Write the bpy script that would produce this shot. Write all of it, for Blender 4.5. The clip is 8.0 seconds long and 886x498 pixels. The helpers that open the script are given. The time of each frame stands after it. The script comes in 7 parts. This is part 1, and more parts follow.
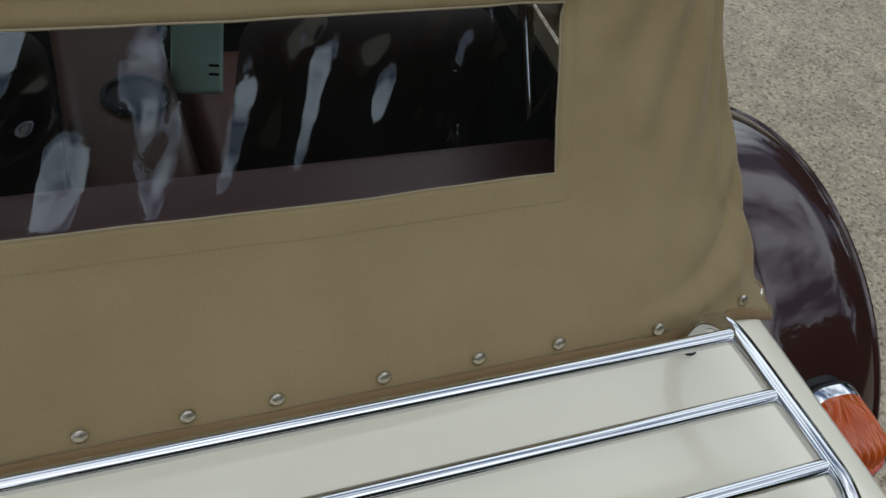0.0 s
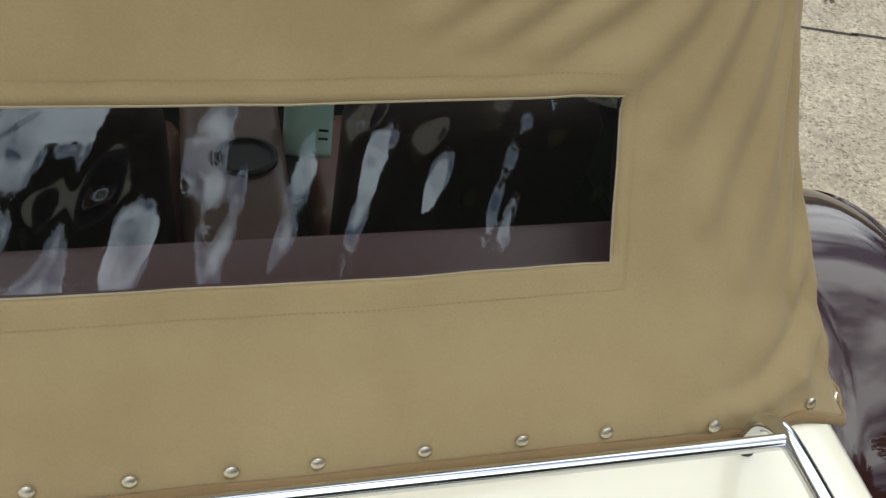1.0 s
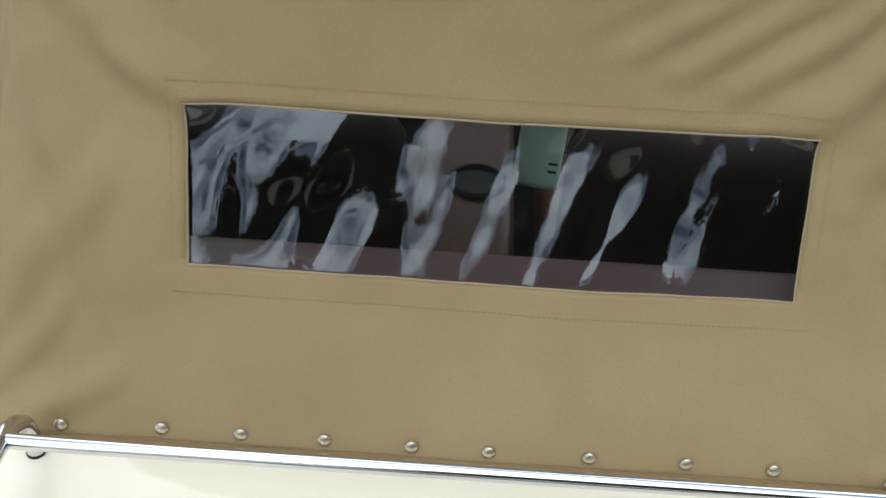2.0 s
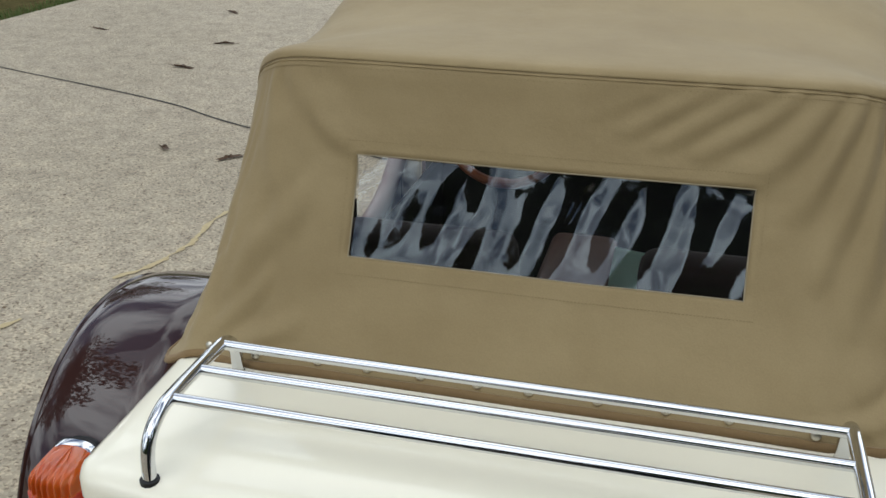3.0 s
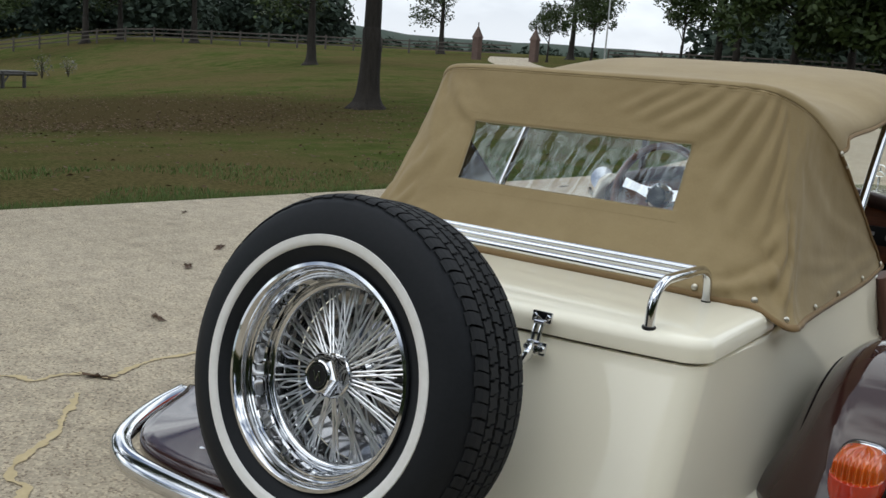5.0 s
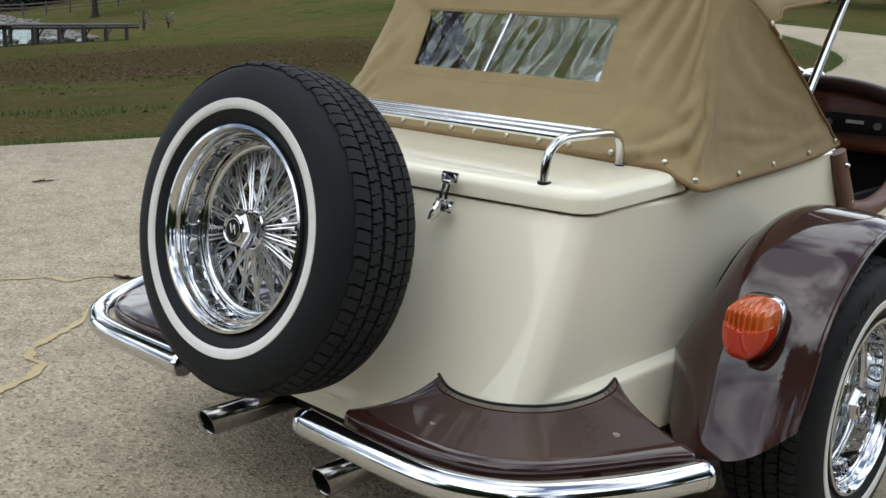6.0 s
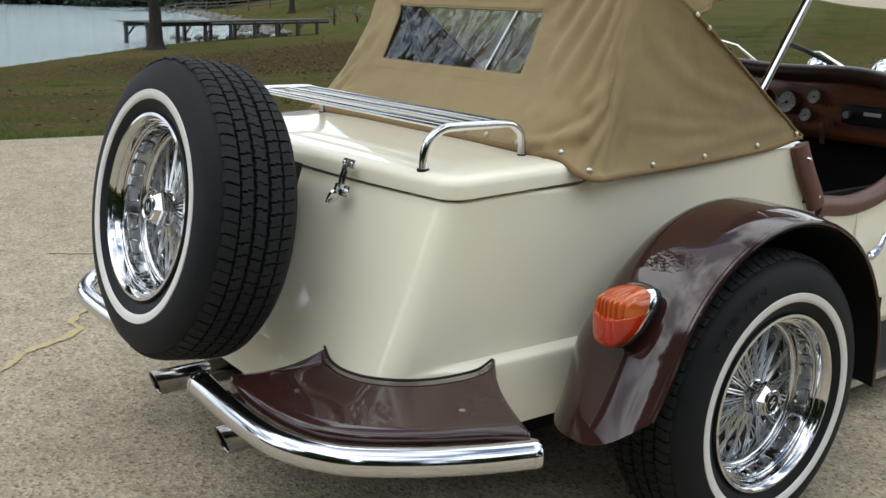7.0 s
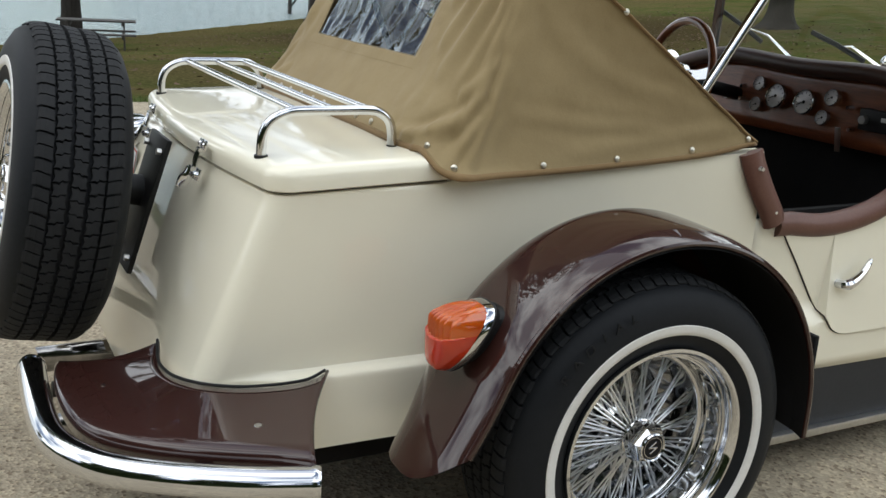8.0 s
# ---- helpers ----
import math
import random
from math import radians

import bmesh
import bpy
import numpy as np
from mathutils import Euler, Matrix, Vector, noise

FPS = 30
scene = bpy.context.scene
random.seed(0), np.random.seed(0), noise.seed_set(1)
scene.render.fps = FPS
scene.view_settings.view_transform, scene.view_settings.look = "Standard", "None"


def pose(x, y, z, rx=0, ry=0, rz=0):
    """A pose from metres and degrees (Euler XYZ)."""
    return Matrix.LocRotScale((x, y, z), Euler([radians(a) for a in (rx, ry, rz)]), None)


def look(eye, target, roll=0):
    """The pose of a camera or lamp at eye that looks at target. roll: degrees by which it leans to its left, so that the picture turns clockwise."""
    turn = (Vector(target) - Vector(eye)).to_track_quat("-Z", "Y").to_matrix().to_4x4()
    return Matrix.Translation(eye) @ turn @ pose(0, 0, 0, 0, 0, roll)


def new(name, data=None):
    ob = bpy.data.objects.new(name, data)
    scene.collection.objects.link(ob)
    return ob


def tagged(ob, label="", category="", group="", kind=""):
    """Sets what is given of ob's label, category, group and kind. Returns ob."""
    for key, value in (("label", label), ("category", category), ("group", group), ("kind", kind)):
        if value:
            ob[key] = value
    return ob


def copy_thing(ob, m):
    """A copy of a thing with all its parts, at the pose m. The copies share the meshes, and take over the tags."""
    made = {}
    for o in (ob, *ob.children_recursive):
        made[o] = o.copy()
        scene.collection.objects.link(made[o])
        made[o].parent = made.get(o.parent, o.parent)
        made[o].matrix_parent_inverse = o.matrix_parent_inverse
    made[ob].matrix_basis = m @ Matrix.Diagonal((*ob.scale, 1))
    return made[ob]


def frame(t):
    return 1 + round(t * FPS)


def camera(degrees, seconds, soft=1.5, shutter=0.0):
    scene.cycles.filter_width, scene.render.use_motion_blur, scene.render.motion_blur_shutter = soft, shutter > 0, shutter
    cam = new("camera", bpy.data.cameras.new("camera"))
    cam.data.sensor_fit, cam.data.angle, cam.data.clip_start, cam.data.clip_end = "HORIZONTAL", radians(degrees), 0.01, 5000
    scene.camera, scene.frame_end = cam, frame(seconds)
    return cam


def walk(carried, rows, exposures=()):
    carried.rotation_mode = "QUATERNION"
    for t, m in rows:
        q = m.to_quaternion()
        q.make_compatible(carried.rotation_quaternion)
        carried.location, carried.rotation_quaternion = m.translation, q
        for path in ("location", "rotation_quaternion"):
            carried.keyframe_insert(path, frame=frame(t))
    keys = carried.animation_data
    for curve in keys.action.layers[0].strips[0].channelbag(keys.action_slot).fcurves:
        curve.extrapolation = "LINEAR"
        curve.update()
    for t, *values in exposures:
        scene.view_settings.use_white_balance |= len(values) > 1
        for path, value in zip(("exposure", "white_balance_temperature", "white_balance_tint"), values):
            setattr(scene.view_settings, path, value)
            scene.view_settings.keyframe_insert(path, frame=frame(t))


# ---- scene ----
# ---------------------------------------------------------------- camera
cam = camera(48.2, 8.0, soft=1.5)
PATH = [
    (0, (-0.153, -0.880, 1.577), (0.571, 0.397, 0.218), 12.7),
    (0.5, (-0.068, -0.880, 1.615), (0.390, 0.457, 0.199), 7.2),
    (1, (-0.075, -0.905, 1.621), (0.383, 0.529, 0.305), 8.7),
    (1.2, (-0.068, -0.898, 1.625), (0.317, 0.523, 0.271), 7.2),
    (2.3, (-0.006, -1.155, 1.655), (-0.174, 0.478, 0.513), 2.6),
    (2.5, (0.016, -1.314, 1.633), (-0.216, 0.397, 0.624), 2.5),
    (3, (0.204, -1.599, 1.639), (-0.259, 0.173, 0.834), 0.3),
    (3.5, (0.489, -1.838, 1.573), (-0.327, -0.126, 0.939), -1.5),
    (4, (0.702, -2.015, 1.48), (-0.314, -0.337, 1.092), 0.4),
    (4.2, (0.792, -2.115, 1.418), (-0.304, -0.48, 1.06), 2.8),
    (5.3, (1.342, -2.371, 1.229), (0.151, -0.803, 0.877), 4.6),
    (5.5, (1.423, -2.373, 1.205), (0.201, -0.843, 0.799), 4.4),
    (6, (1.605, -2.226, 1.145), (0.304, -0.78, 0.679), 2.6),
    (6.5, (1.85, -2.014, 1.153), (0.485, -0.633, 0.673), 2.2),
    (7, (2.11, -1.846, 1.176), (0.564, -0.678, 0.682), 1.7),
    (7.5, (2.197, -1.539, 1.142), (0.554, -0.507, 0.659), 3.5),
    (8, (2.254, -1.204, 1.188), (0.554, -0.301, 0.642), 3.4),
]
walk(cam, [(t, look(eye, target, roll)) for t, eye, target, roll in PATH], [(0, -0.50, 6050, 10), (0.5, -0.02, 6250, 10), (1.0, 0.37, 6420, 10), (2.5, 0.42, 6150, 10), (3.0, 0.0, 6200, 10), (3.5, -0.28, 6300, 10), (4, -0.28, 6300, 10), (5.5, 0.15, 6250, 10), (6.5, 0.24, 6300, 10), (8, 0.34, 6400, 10)])

# ---------------------------------------------------------------- world and sun
SUN_EL, SUN_ROT = radians(68), radians(200)
world = bpy.data.worlds.new("overcast_sky")
scene.world = world
world.use_nodes = True
wn, wl = world.node_tree.nodes, world.node_tree.links
wn.clear()
w_out = wn.new("ShaderNodeOutputWorld")
w_bg = wn.new("ShaderNodeBackground")
w_sky = wn.new("ShaderNodeTexSky")
w_sky.sky_type, w_sky.sun_disc = "NISHITA", False
w_sky.sun_elevation, w_sky.sun_rotation = SUN_EL, SUN_ROT
w_sky.air_density, w_sky.dust_density = 1.0, 3.0
w_co = wn.new("ShaderNodeTexCoord")
w_map = wn.new("ShaderNodeMapping")
w_map.inputs["Scale"].default_value = (1.0, 1.0, 2.6)
w_cl = wn.new("ShaderNodeTexNoise")
w_cl.inputs["Scale"].default_value, w_cl.inputs["Detail"].default_value = 1.7, 6.0
w_cl.inputs["Roughness"].default_value = 0.55
w_ramp = wn.new("ShaderNodeValToRGB")
w_ramp.color_ramp.elements[0].position, w_ramp.color_ramp.elements[0].color = 0.43, (1.3, 1.8, 2.9, 1)
w_ramp.color_ramp.elements[1].position, w_ramp.color_ramp.elements[1].color = 0.57, (19.5, 20.3, 20.2, 1)
w_mix = wn.new("ShaderNodeMixRGB")
w_mix.inputs[0].default_value = 0.82
wl.new(w_co.outputs["Generated"], w_map.inputs[0])
wl.new(w_map.outputs[0], w_cl.inputs["Vector"])
wl.new(w_cl.outputs["Fac"], w_ramp.inputs[0])
wl.new(w_sky.outputs[0], w_mix.inputs[1])
# thin white haze towards the horizon
w_sep = wn.new("ShaderNodeSeparateXYZ")
w_haze = wn.new("ShaderNodeMapRange")
w_haze.interpolation_type = "SMOOTHSTEP"
for k, v in enumerate((0.0, 0.28, 0.9, 0.0)):
    w_haze.inputs[k + 1].default_value = v
w_low = wn.new("ShaderNodeMixRGB")
w_low.inputs[2].default_value = (9.6, 9.9, 10.1, 1)
wl.new(w_co.outputs["Generated"], w_sep.inputs[0])
wl.new(w_sep.outputs["Z"], w_haze.inputs[0])
wl.new(w_haze.outputs[0], w_low.inputs[0])
wl.new(w_ramp.outputs[0], w_low.inputs[1])
wl.new(w_low.outputs[0], w_mix.inputs[2])
wl.new(w_mix.outputs[0], w_bg.inputs["Color"])
w_bg.inputs["Strength"].default_value = 0.120
wl.new(w_bg.outputs[0], w_out.inputs[0])
sun = new("sun", bpy.data.lights.new("sun", "SUN"))
sun.data.energy, sun.data.angle, sun.data.color = 0.55, radians(70), (0.99, 0.99, 0.95)
sun.matrix_world = look((0, 0, 30), (-30 * math.cos(SUN_EL) * math.sin(SUN_ROT), -30 * math.cos(SUN_EL) * math.cos(SUN_ROT), 30 - 30 * math.sin(SUN_EL)))


# ---------------------------------------------------------------- materials
def material(name):
    m = bpy.data.materials.new(name)
    m.use_nodes = True
    return m, m.node_tree.nodes, m.node_tree.links, m.node_tree.nodes["Principled BSDF"]


def noise_node(nodes, links, scale, detail=4.0, rough=0.55, stretch=None, coord="Object"):
    co = nodes.new("ShaderNodeTexCoord")
    tex = nodes.new("ShaderNodeTexNoise")
    tex.inputs["Scale"].default_value, tex.inputs["Detail"].default_value = scale, detail
    tex.inputs["Roughness"].default_value = rough
    if stretch:
        mp = nodes.new("ShaderNodeMapping")
        mp.inputs["Scale"].default_value = stretch
        links.new(co.outputs[coord], mp.inputs[0])
        links.new(mp.outputs[0], tex.inputs["Vector"])
    else:
        links.new(co.outputs[coord], tex.inputs["Vector"])
    return tex


def ramp_node(nodes, links, source, stops):
    r = nodes.new("ShaderNodeValToRGB")
    el = r.color_ramp.elements
    while len(el) < len(stops):
        el.new(0.5)
    for e, (pos, col) in zip(el, stops):
        e.position, e.color = pos, (*col, 1)
    links.new(source, r.inputs[0])
    return r


def mix_node(nodes, links, fac, a, b, blend="MIX"):
    m = nodes.new("ShaderNodeMixRGB")
    m.blend_type = blend
    for n, v in enumerate((fac, a, b)):
        if isinstance(v, (int, float)):
            m.inputs[n].default_value = v
        elif isinstance(v, tuple):
            m.inputs[n].default_value = (*v, 1)
        else:
            links.new(v, m.inputs[n])
    return m


def bump_node(nodes, links, bsdf, source, strength, distance):
    b = nodes.new("ShaderNodeBump")
    b.inputs["Strength"].default_value, b.inputs["Distance"].default_value = strength, distance
    links.new(source, b.inputs["Height"])
    links.new(b.outputs[0], bsdf.inputs["Normal"])
    return b


def two_tone(name, dark, light, scale, fine, rough=0.6, bump=0.2, depth=0.002, metal=0.0, coat=0.0, stretch=None, spread=(0.3, 0.7), coord="Object"):
    """Two colours mixed by broad stains and fine grain, with fine relief."""
    m, n, l, b = material(name)
    big = noise_node(n, l, scale, 5, 0.6, stretch, coord)
    small = noise_node(n, l, fine, 3, 0.6, stretch, coord)
    both = mix_node(n, l, 0.45, big.outputs["Fac"], small.outputs["Fac"])
    r = ramp_node(n, l, both.outputs[0], [(spread[0], dark), (spread[1], light)])
    l.new(r.outputs[0], b.inputs["Base Color"])
    b.inputs["Roughness"].default_value, b.inputs["Metallic"].default_value = rough, metal
    b.inputs["Coat Weight"].default_value, b.inputs["Coat Roughness"].default_value = coat, 0.06
    b.inputs["Specular IOR Level"].default_value = 0.5 if rough < 0.5 else 0.3
    if bump:
        bump_node(n, l, b, small.outputs["Fac"], bump, depth)
    return m


def car_paint(name, dark, light, rough, coat, coat_ior=1.5):
    m, n, l, b = material(name)
    big = noise_node(n, l, 3.0, 4)
    r = ramp_node(n, l, big.outputs["Fac"], [(0.3, dark), (0.7, light)])
    l.new(r.outputs[0], b.inputs["Base Color"])
    dust = noise_node(n, l, 9.0, 6, 0.65)
    rr = ramp_node(n, l, dust.outputs["Fac"], [(0.35, (rough * 0.93,) * 3), (0.75, (rough * 1.1,) * 3)])
    l.new(rr.outputs[0], b.inputs["Roughness"])
    b.inputs["Coat Weight"].default_value, b.inputs["Coat Roughness"].default_value = coat, 0.03
    b.inputs["Coat IOR"].default_value = coat_ior
    b.inputs["Specular IOR Level"].default_value = 0.06
    peel = noise_node(n, l, 160.0, 2)
    bump_node(n, l, b, peel.outputs["Fac"], 0.03, 0.001)
    return m


CREAM = car_paint("cream_paint", (0.865, 0.815, 0.65), (0.895, 0.845, 0.68), 0.30, 1.0)
BROWN = car_paint("brown_paint", (0.028, 0.0098, 0.0078), (0.036, 0.0125, 0.0098), 0.45, 1.0, 1.56)


def chrome_material():
    m, n, l, b = material("chrome")
    smear = noise_node(n, l, 14.0, 5)
    r = ramp_node(n, l, smear.outputs["Fac"], [(0.3, (0.04,) * 3), (0.8, (0.12,) * 3)])
    l.new(r.outputs[0], b.inputs["Roughness"])
    b.inputs["Base Color"].default_value = (0.66, 0.67, 0.685, 1)
    b.inputs["Metallic"].default_value = 1.0
    return m


CHROME = chrome_material()
SOOTY = two_tone("sooty_chrome", (0.16, 0.155, 0.15), (0.36, 0.35, 0.34), 9, 70, 0.16, 0.05, 0.001, metal=1.0)
SPOKE = two_tone("bright_spoke_metal", (0.78, 0.79, 0.80), (0.90, 0.91, 0.92), 30, 200, 0.32, 0, metal=1.0)
DULL = two_tone("brushed_aluminium", (0.45, 0.45, 0.44), (0.62, 0.61, 0.59), 8, 90, 0.35, 0.1, 0.001, metal=1.0)


def canvas_material(name, dark, light):
    m, n, l, b = material(name)
    stain = noise_node(n, l, 5.0, 5, 0.6)
    grain = noise_node(n, l, 420.0, 2, 0.5)
    r = ramp_node(n, l, stain.outputs["Fac"], [(0.3, dark), (0.72, light)])
    g = ramp_node(n, l, grain.outputs["Fac"], [(0.3, (0.96,) * 3), (0.7, (1.03,) * 3)])
    both = mix_node(n, l, 1.0, r.outputs[0], g.outputs[0], "MULTIPLY")
    l.new(both.outputs[0], b.inputs["Base Color"])
    b.inputs["Roughness"].default_value = 0.78
    b.inputs["Sheen Weight"].default_value = 0.12
    b.inputs["Specular IOR Level"].default_value = 0.2
    crease = noise_node(n, l, 22.0, 4, 0.55)
    h = mix_node(n, l, 0.10, crease.outputs["Fac"], grain.outputs["Fac"])
    bump_node(n, l, b, h.outputs[0], 0.45, 0.004)
    return m


CANVAS = canvas_material("tan_canvas", (0.272, 0.201, 0.098), (0.336, 0.255, 0.131))
ALU = two_tone("pale_aluminium", (0.84, 0.85, 0.86), (0.90, 0.90, 0.90), 9, 80, 0.12, 0.02, 0.001, metal=1.0)
STUD = two_tone("dull_stud", (0.55, 0.51, 0.42), (0.68, 0.64, 0.55), 60, 300, 0.3, 0, metal=1.0)
BINDING = canvas_material("canvas_binding", (0.222, 0.142, 0.064), (0.260, 0.172, 0.080))
THREAD = two_tone("stitch_thread", (0.275, 0.205, 0.10), (0.31, 0.235, 0.118), 20, 200, 0.9, 0)
EDGING = two_tone("window_edging", (0.28, 0.23, 0.14), (0.34, 0.28, 0.18), 20, 200, 0.8, 0)
RUBBER = two_tone("tyre_rubber", (0.0065, 0.0078, 0.0095), (0.012, 0.0135, 0.016), 9, 120, 0.6, 0.15, 0.001)
RUBBER.node_tree.nodes["Principled BSDF"].inputs["Specular IOR Level"].default_value = 0.2
TREAD = two_tone("tread_rubber", (0.008, 0.0088, 0.010), (0.016, 0.017, 0.0185), 14, 200, 0.75, 0.3, 0.001)
WHITEWALL = two_tone("whitewall_rubber", (0.70, 0.69, 0.65), (0.80, 0.79, 0.76), 12, 80, 0.5, 0.1, 0.001)
BLACK = two_tone("black_paint", (0.008, 0.008, 0.008), (0.016, 0.016, 0.016), 10, 60, 0.5, 0.1, 0.001)
MATTE = two_tone("black_carpet", (0.006, 0.006, 0.006), (0.014, 0.013, 0.013), 12, 300, 0.95, 0.4, 0.003)
LEATHER = two_tone("brown_leather", (0.112, 0.047, 0.033), (0.162, 0.073, 0.051), 7, 170, 0.42, 0.10, 0.0006)
DARKHIDE = two_tone("dark_brown_hide", (0.042, 0.022, 0.018), (0.072, 0.039, 0.031), 7, 170, 0.4, 0.25, 0.001)
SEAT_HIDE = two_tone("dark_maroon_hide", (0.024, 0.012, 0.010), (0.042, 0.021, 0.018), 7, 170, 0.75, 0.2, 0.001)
MAROON = two_tone("maroon_vinyl", (0.105, 0.030, 0.033), (0.135, 0.042, 0.045), 6, 120, 0.45, 0.2, 0.001)
WOOD = two_tone("varnished_wood", (0.12, 0.036, 0.015), (0.30, 0.095, 0.036), 5, 30, 0.32, 0.05, 0.001, coat=0.35, stretch=(1, 6, 9))
SLATE = two_tone("dark_grey_panel", (0.024, 0.027, 0.031), (0.036, 0.039, 0.044), 6, 120, 0.5, 0.1, 0.001)
GAUGE = two_tone("gauge_face", (0.50, 0.50, 0.50), (0.62, 0.62, 0.61), 9, 60, 0.35, 0, coat=0.8)
DISH = two_tone("chromed_dish", (0.19, 0.19, 0.195), (0.30, 0.30, 0.305), 8, 60, 0.10, 0.05, 0.001, metal=1.0)
TAN = two_tone("tan_leather", (0.112, 0.055, 0.036), (0.155, 0.082, 0.055), 7, 150, 0.45, 0.2, 0.001)
MINT = two_tone("mint_paper", (0.55, 0.84, 0.70), (0.62, 0.90, 0.77), 8, 60, 0.7, 0.1, 0.001)


def lens_material(name, dark, light):
    m, n, l, b = material(name)
    v = noise_node(n, l, 12, 3)
    r = ramp_node(n, l, v.outputs["Fac"], [(0.3, dark), (0.7, light)])
    l.new(r.outputs[0], b.inputs["Base Color"])
    b.inputs["Roughness"].default_value = 0.10
    b.inputs["Subsurface Weight"].default_value = 0.35
    b.inputs["Subsurface Radius"].default_value = (0.02, 0.006, 0.002)
    b.inputs["Coat Weight"].default_value = 0.5
    return m


LENS = lens_material("amber_lens", (0.42, 0.060, 0.005), (0.60, 0.120, 0.010))
RED_LENS = lens_material("red_orange_lens", (0.40, 0.022, 0.004), (0.54, 0.040, 0.008))


def clear_sheet(name, tint, gloss, ior=1.5, haze=0.0):
    """Thin clear sheet: mostly see-through, with a mirror gloss that grows at grazing angles."""
    m, n, l, b = material(name)
    n.remove(b)
    out = n["Material Output"]
    tr, gl = n.new("ShaderNodeBsdfTransparent"), n.new("ShaderNodeBsdfGlossy")
    mx, fr = n.new("ShaderNodeMixShader"), n.new("ShaderNodeFresnel")
    tr.inputs[0].default_value = (*tint, 1)
    gl.inputs["Roughness"].default_value = 0.015
    gl.inputs["Color"].default_value = (0.84, 0.94, 1, 1)
    fr.inputs["IOR"].default_value = ior
    ad = n.new("ShaderNodeMath")
    ad.operation, ad.use_clamp = "MULTIPLY_ADD", True
    ad.inputs[1].default_value, ad.inputs[2].default_value = 0.95, gloss
    l.new(fr.outputs[0], ad.inputs[0])
    l.new(ad.outputs[0], mx.inputs[0])
    l.new(tr.outputs[0], mx.inputs[1])
    l.new(gl.outputs[0], mx.inputs[2])
    if haze:
        df, hz = n.new("ShaderNodeBsdfDiffuse"), n.new("ShaderNodeMixShader")
        df.inputs[0].default_value = (0.72, 0.70, 0.70, 1)
        hz.inputs[0].default_value = haze
        l.new(mx.outputs[0], hz.inputs[1])
        l.new(df.outputs[0], hz.inputs[2])
        l.new(hz.outputs[0], out.inputs[0])
    else:
        l.new(mx.outputs[0], out.inputs[0])
    return m


VINYL = clear_sheet("clear_vinyl", (0.86, 0.87, 0.87), 0.036, haze=0.004)
GLASS = clear_sheet("windscreen_glass", (0.95, 0.97, 0.95), 0.01, 1.3)


def concrete_material():
    m, n, l, b = material("pebbled_concrete")
    big = noise_node(n, l, 0.5, 6, 0.6)
    mid = noise_node(n, l, 7.0, 5, 0.6)
    co = n.new("ShaderNodeTexCoord")
    vor = n.new("ShaderNodeTexVoronoi")
    vor.inputs["Scale"].default_value = 115.0
    l.new(co.outputs["Object"], vor.inputs["Vector"])
    base = ramp_node(n, l, big.outputs["Fac"], [(0.3, (0.342, 0.296, 0.220)), (0.7, (0.418, 0.366, 0.282))])
    blot = ramp_node(n, l, mid.outputs["Fac"], [(0.28, (0.75, 0.74, 0.725)), (0.5, (0.96, 0.955, 0.94)), (0.75, (1.12, 1.10, 1.06))])
    c1 = mix_node(n, l, 1.0, base.outputs[0], blot.outputs[0], "MULTIPLY")
    peb = n.new("ShaderNodeSeparateColor")
    l.new(vor.outputs["Color"], peb.inputs[0])
    pr = ramp_node(n, l, peb.outputs[0], [(0.0, (0.40, 0.34, 0.28)), (0.22, (0.9, 0.87, 0.82)), (0.6, (1.0, 0.98, 0.94)), (1.0, (1.45, 1.4, 1.3))])
    c2 = mix_node(n, l, 0.9, c1.outputs[0], pr.outputs[0], "MULTIPLY")
    l.new(c2.outputs[0], b.inputs["Base Color"])
    b.inputs["Roughness"].default_value = 0.85
    bump_node(n, l, b, vor.outputs["Distance"], 0.5, 0.006)
    return m


CONCRETE = concrete_material()
PATCH = two_tone("tan_crack_filler", (0.41, 0.325, 0.175), (0.53, 0.425, 0.245), 9, 60, 0.8, 0.3, 0.003)
JOINT = two_tone("dark_joint", (0.03, 0.028, 0.025), (0.07, 0.062, 0.052), 5, 40, 0.95, 0)


